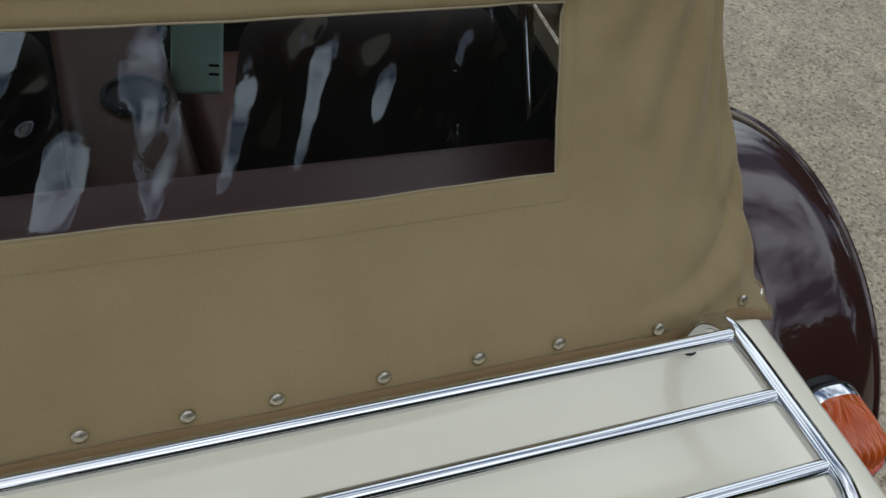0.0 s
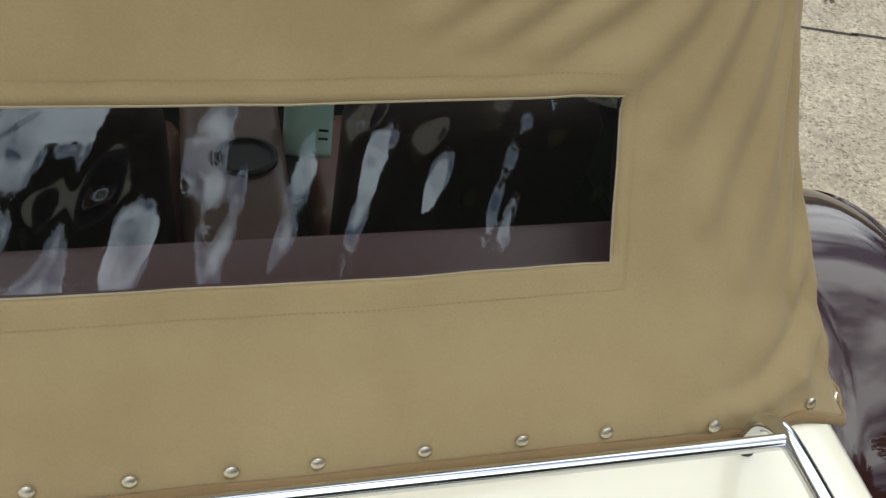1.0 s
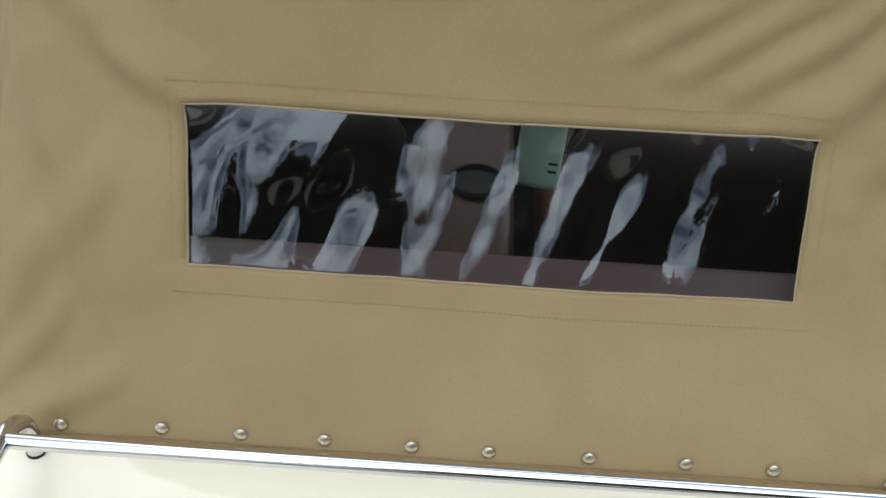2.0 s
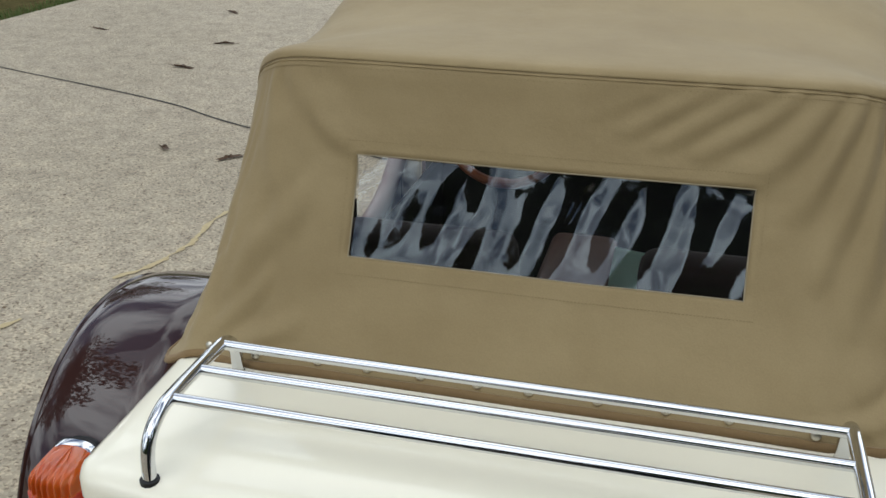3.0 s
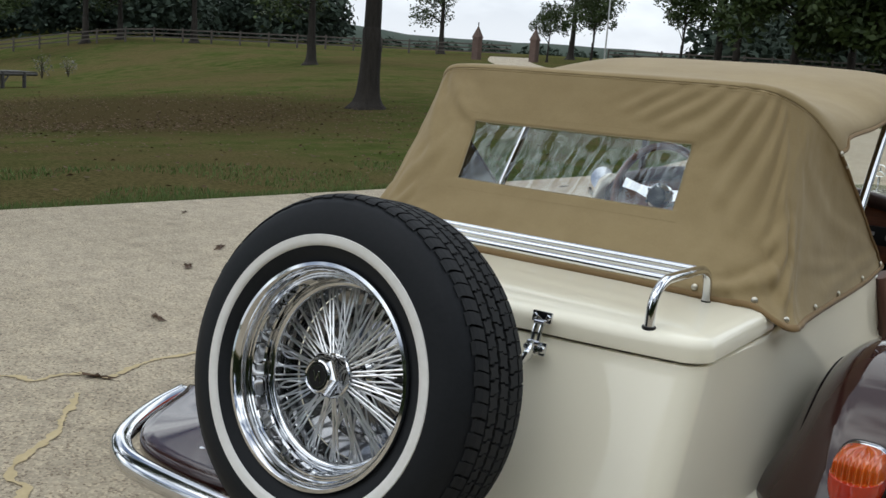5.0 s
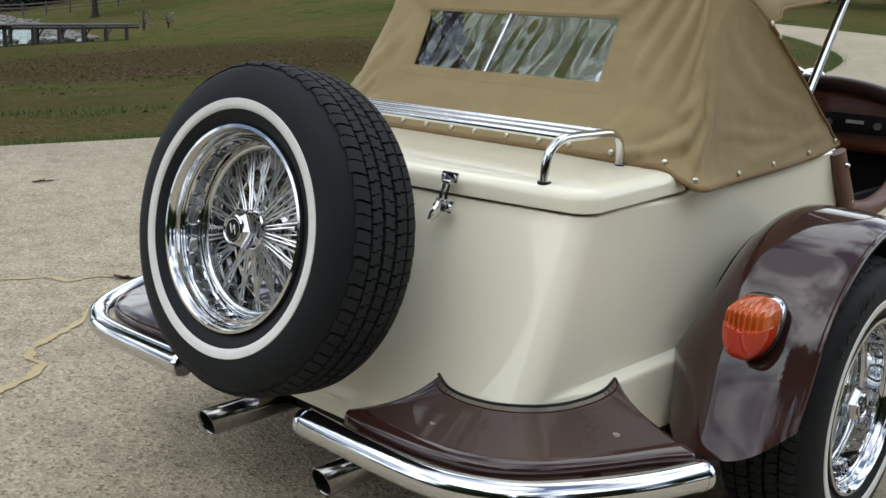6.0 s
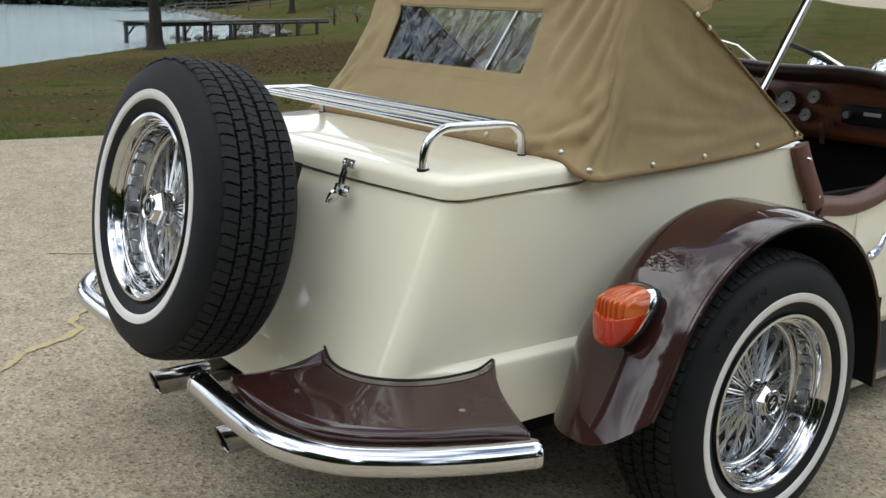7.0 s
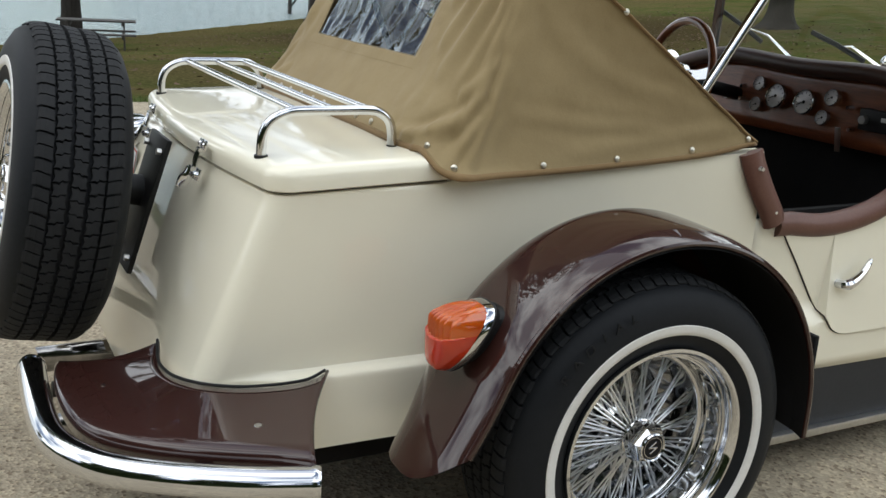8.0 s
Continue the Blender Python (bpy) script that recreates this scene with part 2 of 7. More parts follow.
def lawn_material():
    m, n, l, b = material("autumn_lawn")
    big = noise_node(n, l, 0.13, 5, 0.6)
    mid = noise_node(n, l, 0.9, 6, 0.68)
    fine = noise_node(n, l, 22.0, 5, 0.75)
    green = ramp_node(n, l, mid.outputs["Fac"], [(0.36, (0.038, 0.062, 0.014)), (0.47, (0.060, 0.078, 0.021)), (0.56, (0.090, 0.088, 0.033)), (0.66, (0.102, 0.079, 0.036))])
    brown = ramp_node(n, l, fine.outputs["Fac"], [(0.35, (0.062, 0.056, 0.022)), (0.7, (0.140, 0.108, 0.050))])
    where = ramp_node(n, l, big.outputs["Fac"], [(0.42, (0.08, 0.08, 0.08)), (0.60, (0.90, 0.90, 0.90))])
    c = mix_node(n, l, where.outputs[0], green.outputs[0], brown.outputs[0])
    # ground worn brown under fallen leaves round the large oak
    co, mp, gr = n.new("ShaderNodeTexCoord"), n.new("ShaderNodeMapping"), n.new("ShaderNodeTexGradient")
    mp.vector_type, gr.gradient_type = "TEXTURE", "SPHERICAL"
    mp.inputs["Location"].default_value, mp.inputs["Scale"].default_value = (-24.0, 13.5, 0.0), (15.0, 9.0, 30.0)
    l.new(co.outputs["Object"], mp.inputs[0])
    l.new(mp.outputs[0], gr.inputs[0])
    ragged = mix_node(n, l, 0.35, gr.outputs["Fac"], mid.outputs["Fac"])
    worn = ramp_node(n, l, ragged.outputs[0], [(0.26, (0.0, 0.0, 0.0)), (0.50, (0.85, 0.85, 0.85))])
    c = mix_node(n, l, worn.outputs[0], c.outputs[0], (0.058, 0.044, 0.022))
    sp = ramp_node(n, l, fine.outputs["Fac"], [(0.3, (0.66, 0.66, 0.66)), (0.75, (1.18, 1.18, 1.18))])
    c2 = mix_node(n, l, 1.0, c.outputs[0], sp.outputs[0], "MULTIPLY")
    l.new(c2.outputs[0], b.inputs["Base Color"])
    b.inputs["Roughness"].default_value = 0.9
    b.inputs["Specular IOR Level"].default_value = 0.0
    bump_node(n, l, b, fine.outputs["Fac"], 0.5, 0.03)
    return m


LAWN = lawn_material()
BLADE = two_tone("grass_blades", (0.066, 0.125, 0.026), (0.120, 0.160, 0.045), 1.2, 14, 0.7, 0)
DRYLEAF = two_tone("dry_leaves", (0.036, 0.020, 0.012), (0.150, 0.092, 0.052), 4.0, 13, 0.8, 0)
BARK = two_tone("tree_bark", (0.014, 0.012, 0.010), (0.050, 0.042, 0.034), 3, 25, 0.95, 1.0, 0.04, stretch=(3, 3, 0.5))
LEAF = two_tone("tree_leaves", (0.016, 0.034, 0.009), (0.065, 0.088, 0.022), 0.5, 4, 0.6, 0)
WOODS = two_tone("far_woods", (0.022, 0.036, 0.024), (0.045, 0.062, 0.044), 0.05, 0.6, 0.9, 0)
RAIL = two_tone("weathered_rail", (0.055, 0.046, 0.038), (0.12, 0.105, 0.09), 2, 30, 0.9, 0.3, 0.004, stretch=(1, 1, 4))
PLANK = two_tone("grey_weathered_wood", (0.045, 0.042, 0.038), (0.105, 0.10, 0.092), 2, 30, 0.9, 0.3, 0.004, stretch=(1, 1, 5))
BRICK = two_tone("red_brick", (0.085, 0.056, 0.045), (0.135, 0.092, 0.076), 2, 12, 0.9, 0.4, 0.01)
STONE = two_tone("grey_stone", (0.11, 0.105, 0.09), (0.22, 0.21, 0.185), 1, 9, 0.9, 0.5, 0.02)


def water_material():
    m, n, l, b = material("pond_water")
    rip = noise_node(n, l, 2.6, 5, 0.62, (1.0, 2.4, 1.0))
    b.inputs["Base Color"].default_value = (0.36, 0.46, 0.455, 1)
    b.inputs["Roughness"].default_value = 0.06
    b.inputs["IOR"].default_value = 1.33
    bump_node(n, l, b, rip.outputs["Fac"], 0.9, 0.10)
    return m


WATER = water_material()


# ---------------------------------------------------------------- mesh helpers
def part(name, bm, mat, parent=None, label="", smooth=35):
    """Links a bmesh as one mesh object, under a thing or a part where one is given."""
    me = bpy.data.meshes.new(name)
    bm.normal_update()
    bm.to_mesh(me)
    bm.free()
    me.materials.append(mat)
    if smooth:
        me.polygons.foreach_set("use_smooth", [True] * len(me.polygons))
        me.set_sharp_from_angle(angle=radians(smooth))
    ob = new(name, me)
    if parent:
        ob.parent = parent
    if label:
        tagged(ob, label)
    return ob


def twin(name, ob, parent, m=None, label=""):
    """Another object on the same mesh, under a parent."""
    o = new(name, ob.data)
    o.parent = parent
    if m is not None:
        o.matrix_local = m
    if label:
        tagged(o, label)
    return o


def grid(nu, nv, f, skip=None, wrap_u=False, bm=None):
    """A sheet of nu by nv faces through f(u, v), with u and v from 0 to 1."""
    bm = bm or bmesh.new()
    cols = nu if wrap_u else nu + 1
    vs = [[bm.verts.new(f(i / nu, j / nv)) for j in range(nv + 1)] for i in range(cols)]
    for i in range(nu):
        for j in range(nv):
            if skip and skip((i + 0.5) / nu, (j + 0.5) / nv):
                continue
            k = (i + 1) % cols
            bm.faces.new((vs[i][j], vs[k][j], vs[k][j + 1], vs[i][j + 1]))
    return bm


def lathe(profile, n=48, bm=None, arc=math.tau):
    """Turns (radius, height) pairs round the local z axis."""
    bm = bm or bmesh.new()
    rings = [[bm.verts.new((r * math.cos(arc * k / n), r * math.sin(arc * k / n), h)) for k in range(n)] for r, h in profile]
    for a, b in zip(rings, rings[1:]):
        for k in range(n):
            q = (k + 1) % n
            bm.faces.new((a[k], a[q], b[q], b[k]))
    for ring, (r, _) in ((rings[0], profile[0]), (rings[-1], profile[-1])):
        if 0 < r < 0.02:
            bm.faces.new(ring)
    return bm


def lathe_at(profile, at, tilt, n=12):
    """A small turned piece set at a place, facing backwards when tilted by 90 degrees."""
    bm = lathe(profile, n)
    bm.transform(pose(*at, tilt, 0, 0))
    return bm


def smooth_line(points, per=8, closed=False):
    """A Catmull-Rom line through points."""
    p = [Vector(q) for q in points]
    n = len(p)
    out = []
    for i in range(n if closed else n - 1):
        if closed:
            a, b, c, d = p[i - 1], p[i], p[(i + 1) % n], p[(i + 2) % n]
        else:
            a, b, c, d = p[max(i - 1, 0)], p[i], p[i + 1], p[min(i + 2, n - 1)]
        for k in range(per):
            t = k / per
            out.append(0.5 * (2 * b + (c - a) * t + (2 * a - 5 * b + 4 * c - d) * t * t + (3 * b - a - 3 * c + d) * t ** 3))
    if not closed:
        out.append(p[-1])
    return out


def tube(line, r, n=12, bm=None, caps=True, squash=None):
    """A round bar along a line; r is one radius or one per point."""
    bm = bm or bmesh.new()
    line = [Vector(p) for p in line]
    rs = r if isinstance(r, (list, tuple)) else [r] * len(line)
    side = None
    rings = []
    for i, p in enumerate(line):
        d = (line[min(i + 1, len(line) - 1)] - line[max(i - 1, 0)]).normalized()
        if side is None:
            side = d.cross(Vector((0, 0, 1)) if abs(d.z) < 0.9 else Vector((1, 0, 0))).normalized()
        side = (side - d * side.dot(d)).normalized()
        up = d.cross(side)
        sx, sy = squash or (1, 1)
        rings.append([bm.verts.new(p + rs[i] * (sx * side * math.cos(math.tau * k / n) + sy * up * math.sin(math.tau * k / n))) for k in range(n)])
    for a, b in zip(rings, rings[1:]):
        for k in range(n):
            q = (k + 1) % n
            bm.faces.new((a[k], a[q], b[q], b[k]))
    if caps:
        bm.faces.new(rings[0][::-1])
        bm.faces.new(rings[-1])
    return bm


def box(size, at=(0, 0, 0), bevel=0.0, turn=(0, 0, 0), bm=None, seg=2):
    """A bevelled block, added to bm."""
    b = bmesh.new()
    bmesh.ops.create_cube(b, size=1.0)
    bmesh.ops.scale(b, vec=size, verts=b.verts)
    if bevel:
        bmesh.ops.bevel(b, geom=list(b.edges), offset=bevel, segments=seg, profile=0.6, affect="EDGES")
    b.transform(pose(*at, *turn))
    if bm is None:
        return b
    me = bpy.data.meshes.new("scrap")
    b.to_mesh(me)
    b.free()
    bm.from_mesh(me)
    bpy.data.meshes.remove(me)
    return bm


def merge(bm, other):
    me = bpy.data.meshes.new("scrap")
    other.to_mesh(me)
    other.free()
    bm.from_mesh(me)
    bpy.data.meshes.remove(me)
    return bm


def plate(outline, thick, bevel=0.0):
    """A slab from a closed outline of 3D points, thickened downwards along z."""
    bm = bmesh.new()
    top = [bm.verts.new(p) for p in outline]
    low = [bm.verts.new(Vector(p) - Vector((0, 0, thick))) for p in outline]
    bm.faces.new(top)
    bm.faces.new(low[::-1])
    n = len(top)
    for k in range(n):
        q = (k + 1) % n
        bm.faces.new((top[k], low[k], low[q], top[q]))
    bmesh.ops.recalc_face_normals(bm, faces=bm.faces)
    if bevel:
        rim = [e for e in bm.edges if all(v in top for v in e.verts)]
        bmesh.ops.bevel(bm, geom=rim, offset=bevel, segments=2, affect="EDGES")
    return bm


def mended(bm):
    bmesh.ops.remove_doubles(bm, verts=bm.verts, dist=1e-5)
    bmesh.ops.recalc_face_normals(bm, faces=bm.faces)
    return bm


def thicken(ob, t, offset=0.0):
    md = ob.modifiers.new("thickness", "SOLIDIFY")
    md.thickness, md.offset = t, offset
    return ob


def ss(a, b, x):
    t = min(1.0, max(0.0, (x - a) / (b - a)))
    return t * t * (3 - 2 * t)


def lerp_table(table, x):
    """Straight reading of a table of (x, value) rows."""
    if x <= table[0][0]:
        return table[0][1]
    for (a, p), (b, q) in zip(table, table[1:]):
        if x <= b:
            return p + (q - p) * (x - a) / (b - a)
    return table[-1][1]


# ---------------------------------------------------------------- ground, drive, pond
SHORE_Z = -1.5


POND = [(-24, -20), (-29.5, 0.8), (-36.5, 6.6), (-45.3, 14.0), (-52, 21), (-56, 27), (-79, 35.5), (-109, 44), (-150, 60), (-210, 62), (-240, -40), (-120, -110), (-20, -60)]


def pond_depth(x, y):
    """Signed distance to the shore, positive over the water."""
    best, inside = 1e9, False
    for (ax, ay), (bx, by) in zip(POND, POND[1:] + POND[:1]):
        dx, dy = bx - ax, by - ay
        t = max(0.0, min(1.0, ((x - ax) * dx + (y - ay) * dy) / (dx * dx + dy * dy)))
        best = min(best, math.hypot(x - ax - t * dx, y - ay - t * dy))
        if (ay > y) != (by > y) and x < ax + (y - ay) / (by - ay) * dx:
            inside = not inside
    return best if inside else -best


def land(x, y):
    """Height of the land: level at the drive, falling to the pond, rising ahead."""
    rise = max(0.0, 0.048 * (y - 12)) if y < 110 else 0.048 * 98 + 0.03 * (y - 110)
    d = pond_depth(x, y)
    if d >= 0:
        return SHORE_Z - min(1.2, 0.25 * d)
    k = ss(-24, 0, d) * (1 - ss(-13, -6.6, x))
    return rise + (SHORE_Z - rise) * k


def ground_lines(lo, hi, fine_lo, fine_hi, step):
    out, v, s = [], fine_lo, step
    while v > lo:
        s *= 1.18
        v -= s
        out.append(v)
    out = out[::-1]
    v = fine_lo
    while v < fine_hi:
        out.append(v)
        v += step
    s = step
    while v < hi:
        out.append(v)
        s *= 1.18
        v += s
    return out


def build_ground():
    xs = ground_lines(-900, 900, -62, 10, 1.2)
    ys = ground_lines(-900, 900, -16, 46, 1.2)
    bm = bmesh.new()
    vs = [[bm.verts.new((x, y, land(x, y) - 0.03)) for y in ys] for x in xs]
    for i in range(len(xs) - 1):
        for j in range(len(ys) - 1):
            bm.faces.new((vs[i][j], vs[i + 1][j], vs[i + 1][j + 1], vs[i][j + 1]))
    tagged(part("ground", bm, LAWN), "mown autumn lawn, green with brown leaf litter", "lawn", kind="structure")


build_ground()


def build_pond():
    bm = bmesh.new()
    bm.faces.new([bm.verts.new((x, y, SHORE_Z)) for x, y in ((-260, -130), (0, -130), (0, 80), (-260, 80))])
    tagged(part("water", bm, WATER, smooth=0), "pale rippled pond water under the grey sky", "pond", kind="structure")


build_pond()

DRIVE_LEFT = [(-6.2, -30), (-6.15, -6), (-6.1, -1), (-5.85, 2), (-5.7, 4.5), (-5.55, 8), (-5.6, 12), (-6.4, 18), (-8.4, 23.6), (-13.4, 31), (-18.9, 36), (-26.3, 42.5), (-44.6, 64.5), (-58, 84)]
DRIVE_RIGHT = [(0.5, -30), (3.2, -7.5), (7.5, -3.5), (9, 2), (8.8, 4.5), (8, 8), (5.5, 12), (0.5, 18), (-3.5, 23.1), (-8, 30.3), (-14.3, 36.2), (-22.9, 43.8), (-42.6, 67.8), (-54.5, 87)]


def build_drive():
    left, right = smooth_line([(*p, 0) for p in DRIVE_LEFT], 6), smooth_line([(*p, 0) for p in DRIVE_RIGHT], 6)
    bm = bmesh.new()
    rows = []
    for a, b in zip(left, right):
        pts = [a.lerp(b, k / 8) for k in range(9)]
        rows.append([bm.verts.new((p.x, p.y, (land(p.x, p.y) if p.y > 12 else 0.0))) for p in pts])
    for a, b in zip(rows, rows[1:]):
        for k in range(8):
            bm.faces.new((a[k], a[k + 1], b[k + 1], b[k]))
    edge = [e for e in bm.edges if e.is_boundary]
    low = bmesh.ops.extrude_edge_only(bm, edges=edge)["geom"]
    for v in low:
        if isinstance(v, bmesh.types.BMVert):
            v.co.z -= 0.12
    ob = part("pavement", mended(bm), CONCRETE, smooth=20)
    tagged(ob, "pale tan pebbled concrete drive with joints and cracks", "driveway", kind="structure")
    return ob


DRIVE = build_drive()


def ribbon(points, width, z, seed, rough=0.35):
    """A flat, uneven strip along a line on the drive."""
    rng = random.Random(seed)
    line = smooth_line([(*p, 0) for p in points], 24 if rough > 0.5 else 10)
    bm = bmesh.new()
    prev = None
    for i, p in enumerate(line):
        d = (line[min(i + 1, len(line) - 1)] - line[max(i - 1, 0)]).normalized()
        n1, n2 = noise.noise(p * 13 + Vector((seed, 0, 0))), noise.noise(p * 7 + Vector((0, seed, 5)))
        w = width * max(0.25, 1 + rough * (1.5 * n1 + 0.15 * rng.uniform(-1, 1))) / 2
        s = Vector((-d.y, d.x, 0))
        o = s * width * rough * 0.9 * n2
        if rough > 0.5:
            # a filled crack: it wanders, thins out and blots
            o = s * (0.022 * noise.noise(p * 6 + Vector((seed, 3, 0))) + 0.010 * noise.noise(p * 27))
            w = width * min(1.3, max(0.30, 0.78 + 1.1 * n1 + 0.7 * noise.noise(p * 40))) / 2
        pair = [bm.verts.new(p + o + s * w + Vector((0, 0, z))), bm.verts.new(p + o - s * w + Vector((0, 0, z)))]
        if prev:
            bm.faces.new((prev[0], pair[0], pair[1], prev[1]))
        prev = pair
    return bm


def build_drive_marks():
    for k, (pts, w) in enumerate((
        ([(-5.7, 4.62), (-4.4, 4.2), (-3.0, 3.74), (-1.9, 3.24), (1.88, 2.00), (2.36, 1.86), (4, 1.35), (8.8, -0.1)], 0.016),
        ([(-6.0, -7.4), (0, -8.4), (2.2, -8.8)], 0.018),
        ([(1.9, 12.5), (1.6, 4), (1.2, -4), (1.0, -9)], 0.012),
    )):
        part("joint", ribbon(pts, w, 0.003, k, 0.2), JOINT, DRIVE, "dark joint between concrete slabs", 0)
    main = [(-0.95, -1.25), (-1.15, -1.08), (-1.20, -1.00), (-1.25, -0.93), (-1.30, -0.88), (-1.39, -0.87), (-1.47, -0.80), (-1.56, -0.68), (-1.66, -0.54), (-1.80, -0.42), (-1.92, -0.30)]
    on = [(-2.02, -0.06), (-2.08, 0.15), (-2.07, 0.27), (-2.05, 0.41), (-2.04, 0.52), (-2.06, 0.69), (-2.09, 0.80), (-2.02, 1.02)]
    for k, (pts, w) in enumerate((
        (main, 0.030),
        (on, 0.026),
        ([(-1.87, 1.39), (-1.78, 1.61), (-1.76, 1.78), (-1.78, 1.89), (-1.78, 2.07), (-1.73, 2.45)], 0.026),
        ([(-2.42, -0.66), (-2.31, -0.50), (-2.25, -0.38), (-2.16, -0.36), (-2.13, -0.33), (-2.15, -0.24), (-2.09, -0.16), (-2.02, -0.14), (-2.00, -0.07)], 0.036),
        ([(-2.75, -1.02), (-2.72, -1.35), (-2.85, -1.7)], 0.022),
    )):
        part("crack", ribbon(pts, w, 0.004, 40 + k, 0.75), PATCH, DRIVE, "tan filled crack in the concrete", 0)


build_drive_marks()


# ---------------------------------------------------------------- the car
CAR = new("roadster")
tagged(CAR, "cream and brown neo-classic roadster with tan soft top", "car")


def body_half(y):
    """Half width of the body side at a place along the car."""
    return lerp_table([(-0.75, 0.562), (-0.5, 0.566), (0.0, 0.580), (0.5, 0.606), (1.0, 0.618), (1.3, 0.605), (1.7, 0.54), (2.2, 0.44), (2.8, 0.33)], y)


def body_rear(z):
    return lerp_table([(0.28, -0.86), (0.40, -0.822), (0.60, -0.757), (0.78, -0.695), (0.9, -0.66)], z)


def flare(z, y=0.0):
    return ss(-0.74, -0.60, y) * lerp_table([(0.26, 0.036), (0.38, 0.033), (0.408, 0.031), (0.414, 0.030), (0.418, 0.027), (0.423, 0.010), (0.428, 0.003), (0.445, 0.001), (0.64, 0.0), (0.9, -0.002)], z)


def plan(z, n_corner=10, radius=0.05, front=0.492):
    """The tub's outline at a height: from the right front round the rear to the left front."""
    bow = lerp_table([(0.40, 0.010), (0.78, 0.034)], z)
    yr, pts = body_rear(z) + bow, []
    ys = [front - (front - (yr + radius)) * k / 26 for k in range(27)]
    for y in ys:
        pts.append(Vector((body_half(y) + flare(z, y), y, z)))
    w = body_half(yr + radius) + flare(z, yr + radius)
    for k in range(1, n_corner):
        a = math.pi / 2 * k / n_corner
        pts.append(Vector((w - radius + radius * math.cos(a), yr + radius - radius * math.sin(a), z)))
    half = w - radius
    for k in range(13):
        pts.append(Vector((half * (1 - k / 12), yr - bow * (1 - (1 - k / 12) ** 2), z)))
    left = [Vector((-p.x, p.y, p.z)) for p in pts[:-1]]
    return pts + left[::-1]


def build_body():
    levels = [0.27, 0.30, 0.345, 0.385, 0.405, 0.411, 0.415, 0.418, 0.4205, 0.423, 0.4255, 0.428, 0.434, 0.446, 0.48, 0.54, 0.60, 0.66, 0.71, 0.745, 0.768]
    rows = [plan(z) for z in levels]
    # body side rises above the boot sill in front of the lid
    for top, dx in ((0.5, 0.0), (1.0, 0.004)):
        row = []
        for p in rows[len(levels) - 1]:
            rise = (0.022 + 0.045 * max(0.0, (p.y + 0.285))) * ss(-0.296, -0.284, p.y) + 0.033 * max(0.0, p.y + 0.70) * (1 - ss(-0.296, -0.284, p.y))
            row.append(Vector((p.x - math.copysign(dx, p.x) * (1 if rise else 0), p.y, 0.768 + rise * top)))
        rows.append(row)
    rows.append([Vector((p.x * 0.95, p.y + (0.03 if p.y < -0.3 else 0), p.z + 0.004)) for p in rows[-1]])
    bm = bmesh.new()
    vs = [[bm.verts.new(p) for p in row] for row in rows]
    for a, b in zip(vs, vs[1:]):
        for k in range(len(a) - 1):
            bm.faces.new((a[k], a[k + 1], b[k + 1], b[k]))
    # floor pan
    bm.faces.new(vs[0][::-1])
    part("body", mended(bm), CREAM, CAR, "cream painted rear tub", 40)


build_body()


def build_lid():
    """The boot lid: rounded edge, slightly crowned, with a turned-down rim."""
    def ring(inset, z, crown=0.0):
        yr, w, r = -0.669 + inset, 0.571 - inset, max(0.02, 0.060 - inset)
        pts = []
        for k in range(11):
            y = -0.302 - (-0.302 - (yr + r)) * k / 10
            pts.append((w - 0.004 * (y + 0.285) * -1, y))
        for k in range(1, 9):
            a = math.pi / 2 * k / 8
            pts.append((w - r + r * math.cos(a), yr + r - r * math.sin(a)))
        for k in range(11):
            pts.append(((w - r) * (1 - k / 10), yr - 0.036 * (1 - (1 - k / 10) ** 2)))
        pts = pts + [(-x, y) for x, y in pts[:-1]][::-1]
        return [Vector((x, y, z + 0.035 * (y + 0.7) + crown * (1 - (x / 0.57) ** 2))) for x, y in pts]

    rows = [ring(0.004, 0.774), ring(0.0, 0.777), ring(0.0, 0.800), ring(0.004, 0.811), ring(0.014, 0.818), ring(0.035, 0.821, 0.001), ring(0.15, 0.823, 0.004), ring(0.30, 0.824, 0.006)]
    bm = bmesh.new()
    vs = [[bm.verts.new(p) for p in row] for row in rows]
    for a, b in zip(vs, vs[1:]):
        for k in range(len(a) - 1):
            bm.faces.new((a[k], a[k + 1], b[k + 1], b[k]))
    bm.faces.new(vs[-1])
    bm.faces.new(vs[0][::-1])
    front = [row[0] for row in vs] + [row[-1] for row in vs][::-1]
    bm.faces.new(front)
    lid = part("boot_lid", mended(bm), CREAM, CAR, "cream painted boot lid", 40)
    seal = bmesh.new()
    line = [(x, y, 0.772 + 0.035 * (y + 0.7)) for x, y in [(p.x * 0.992, p.y * 0.998) for p in ring(0.012, 0.0)]]
    tube(line, 0.0026, 6, seal)
    part("rubber_seal", seal, BLACK, lid, "black rubber seal under the lid")
    return lid


LID = build_lid()


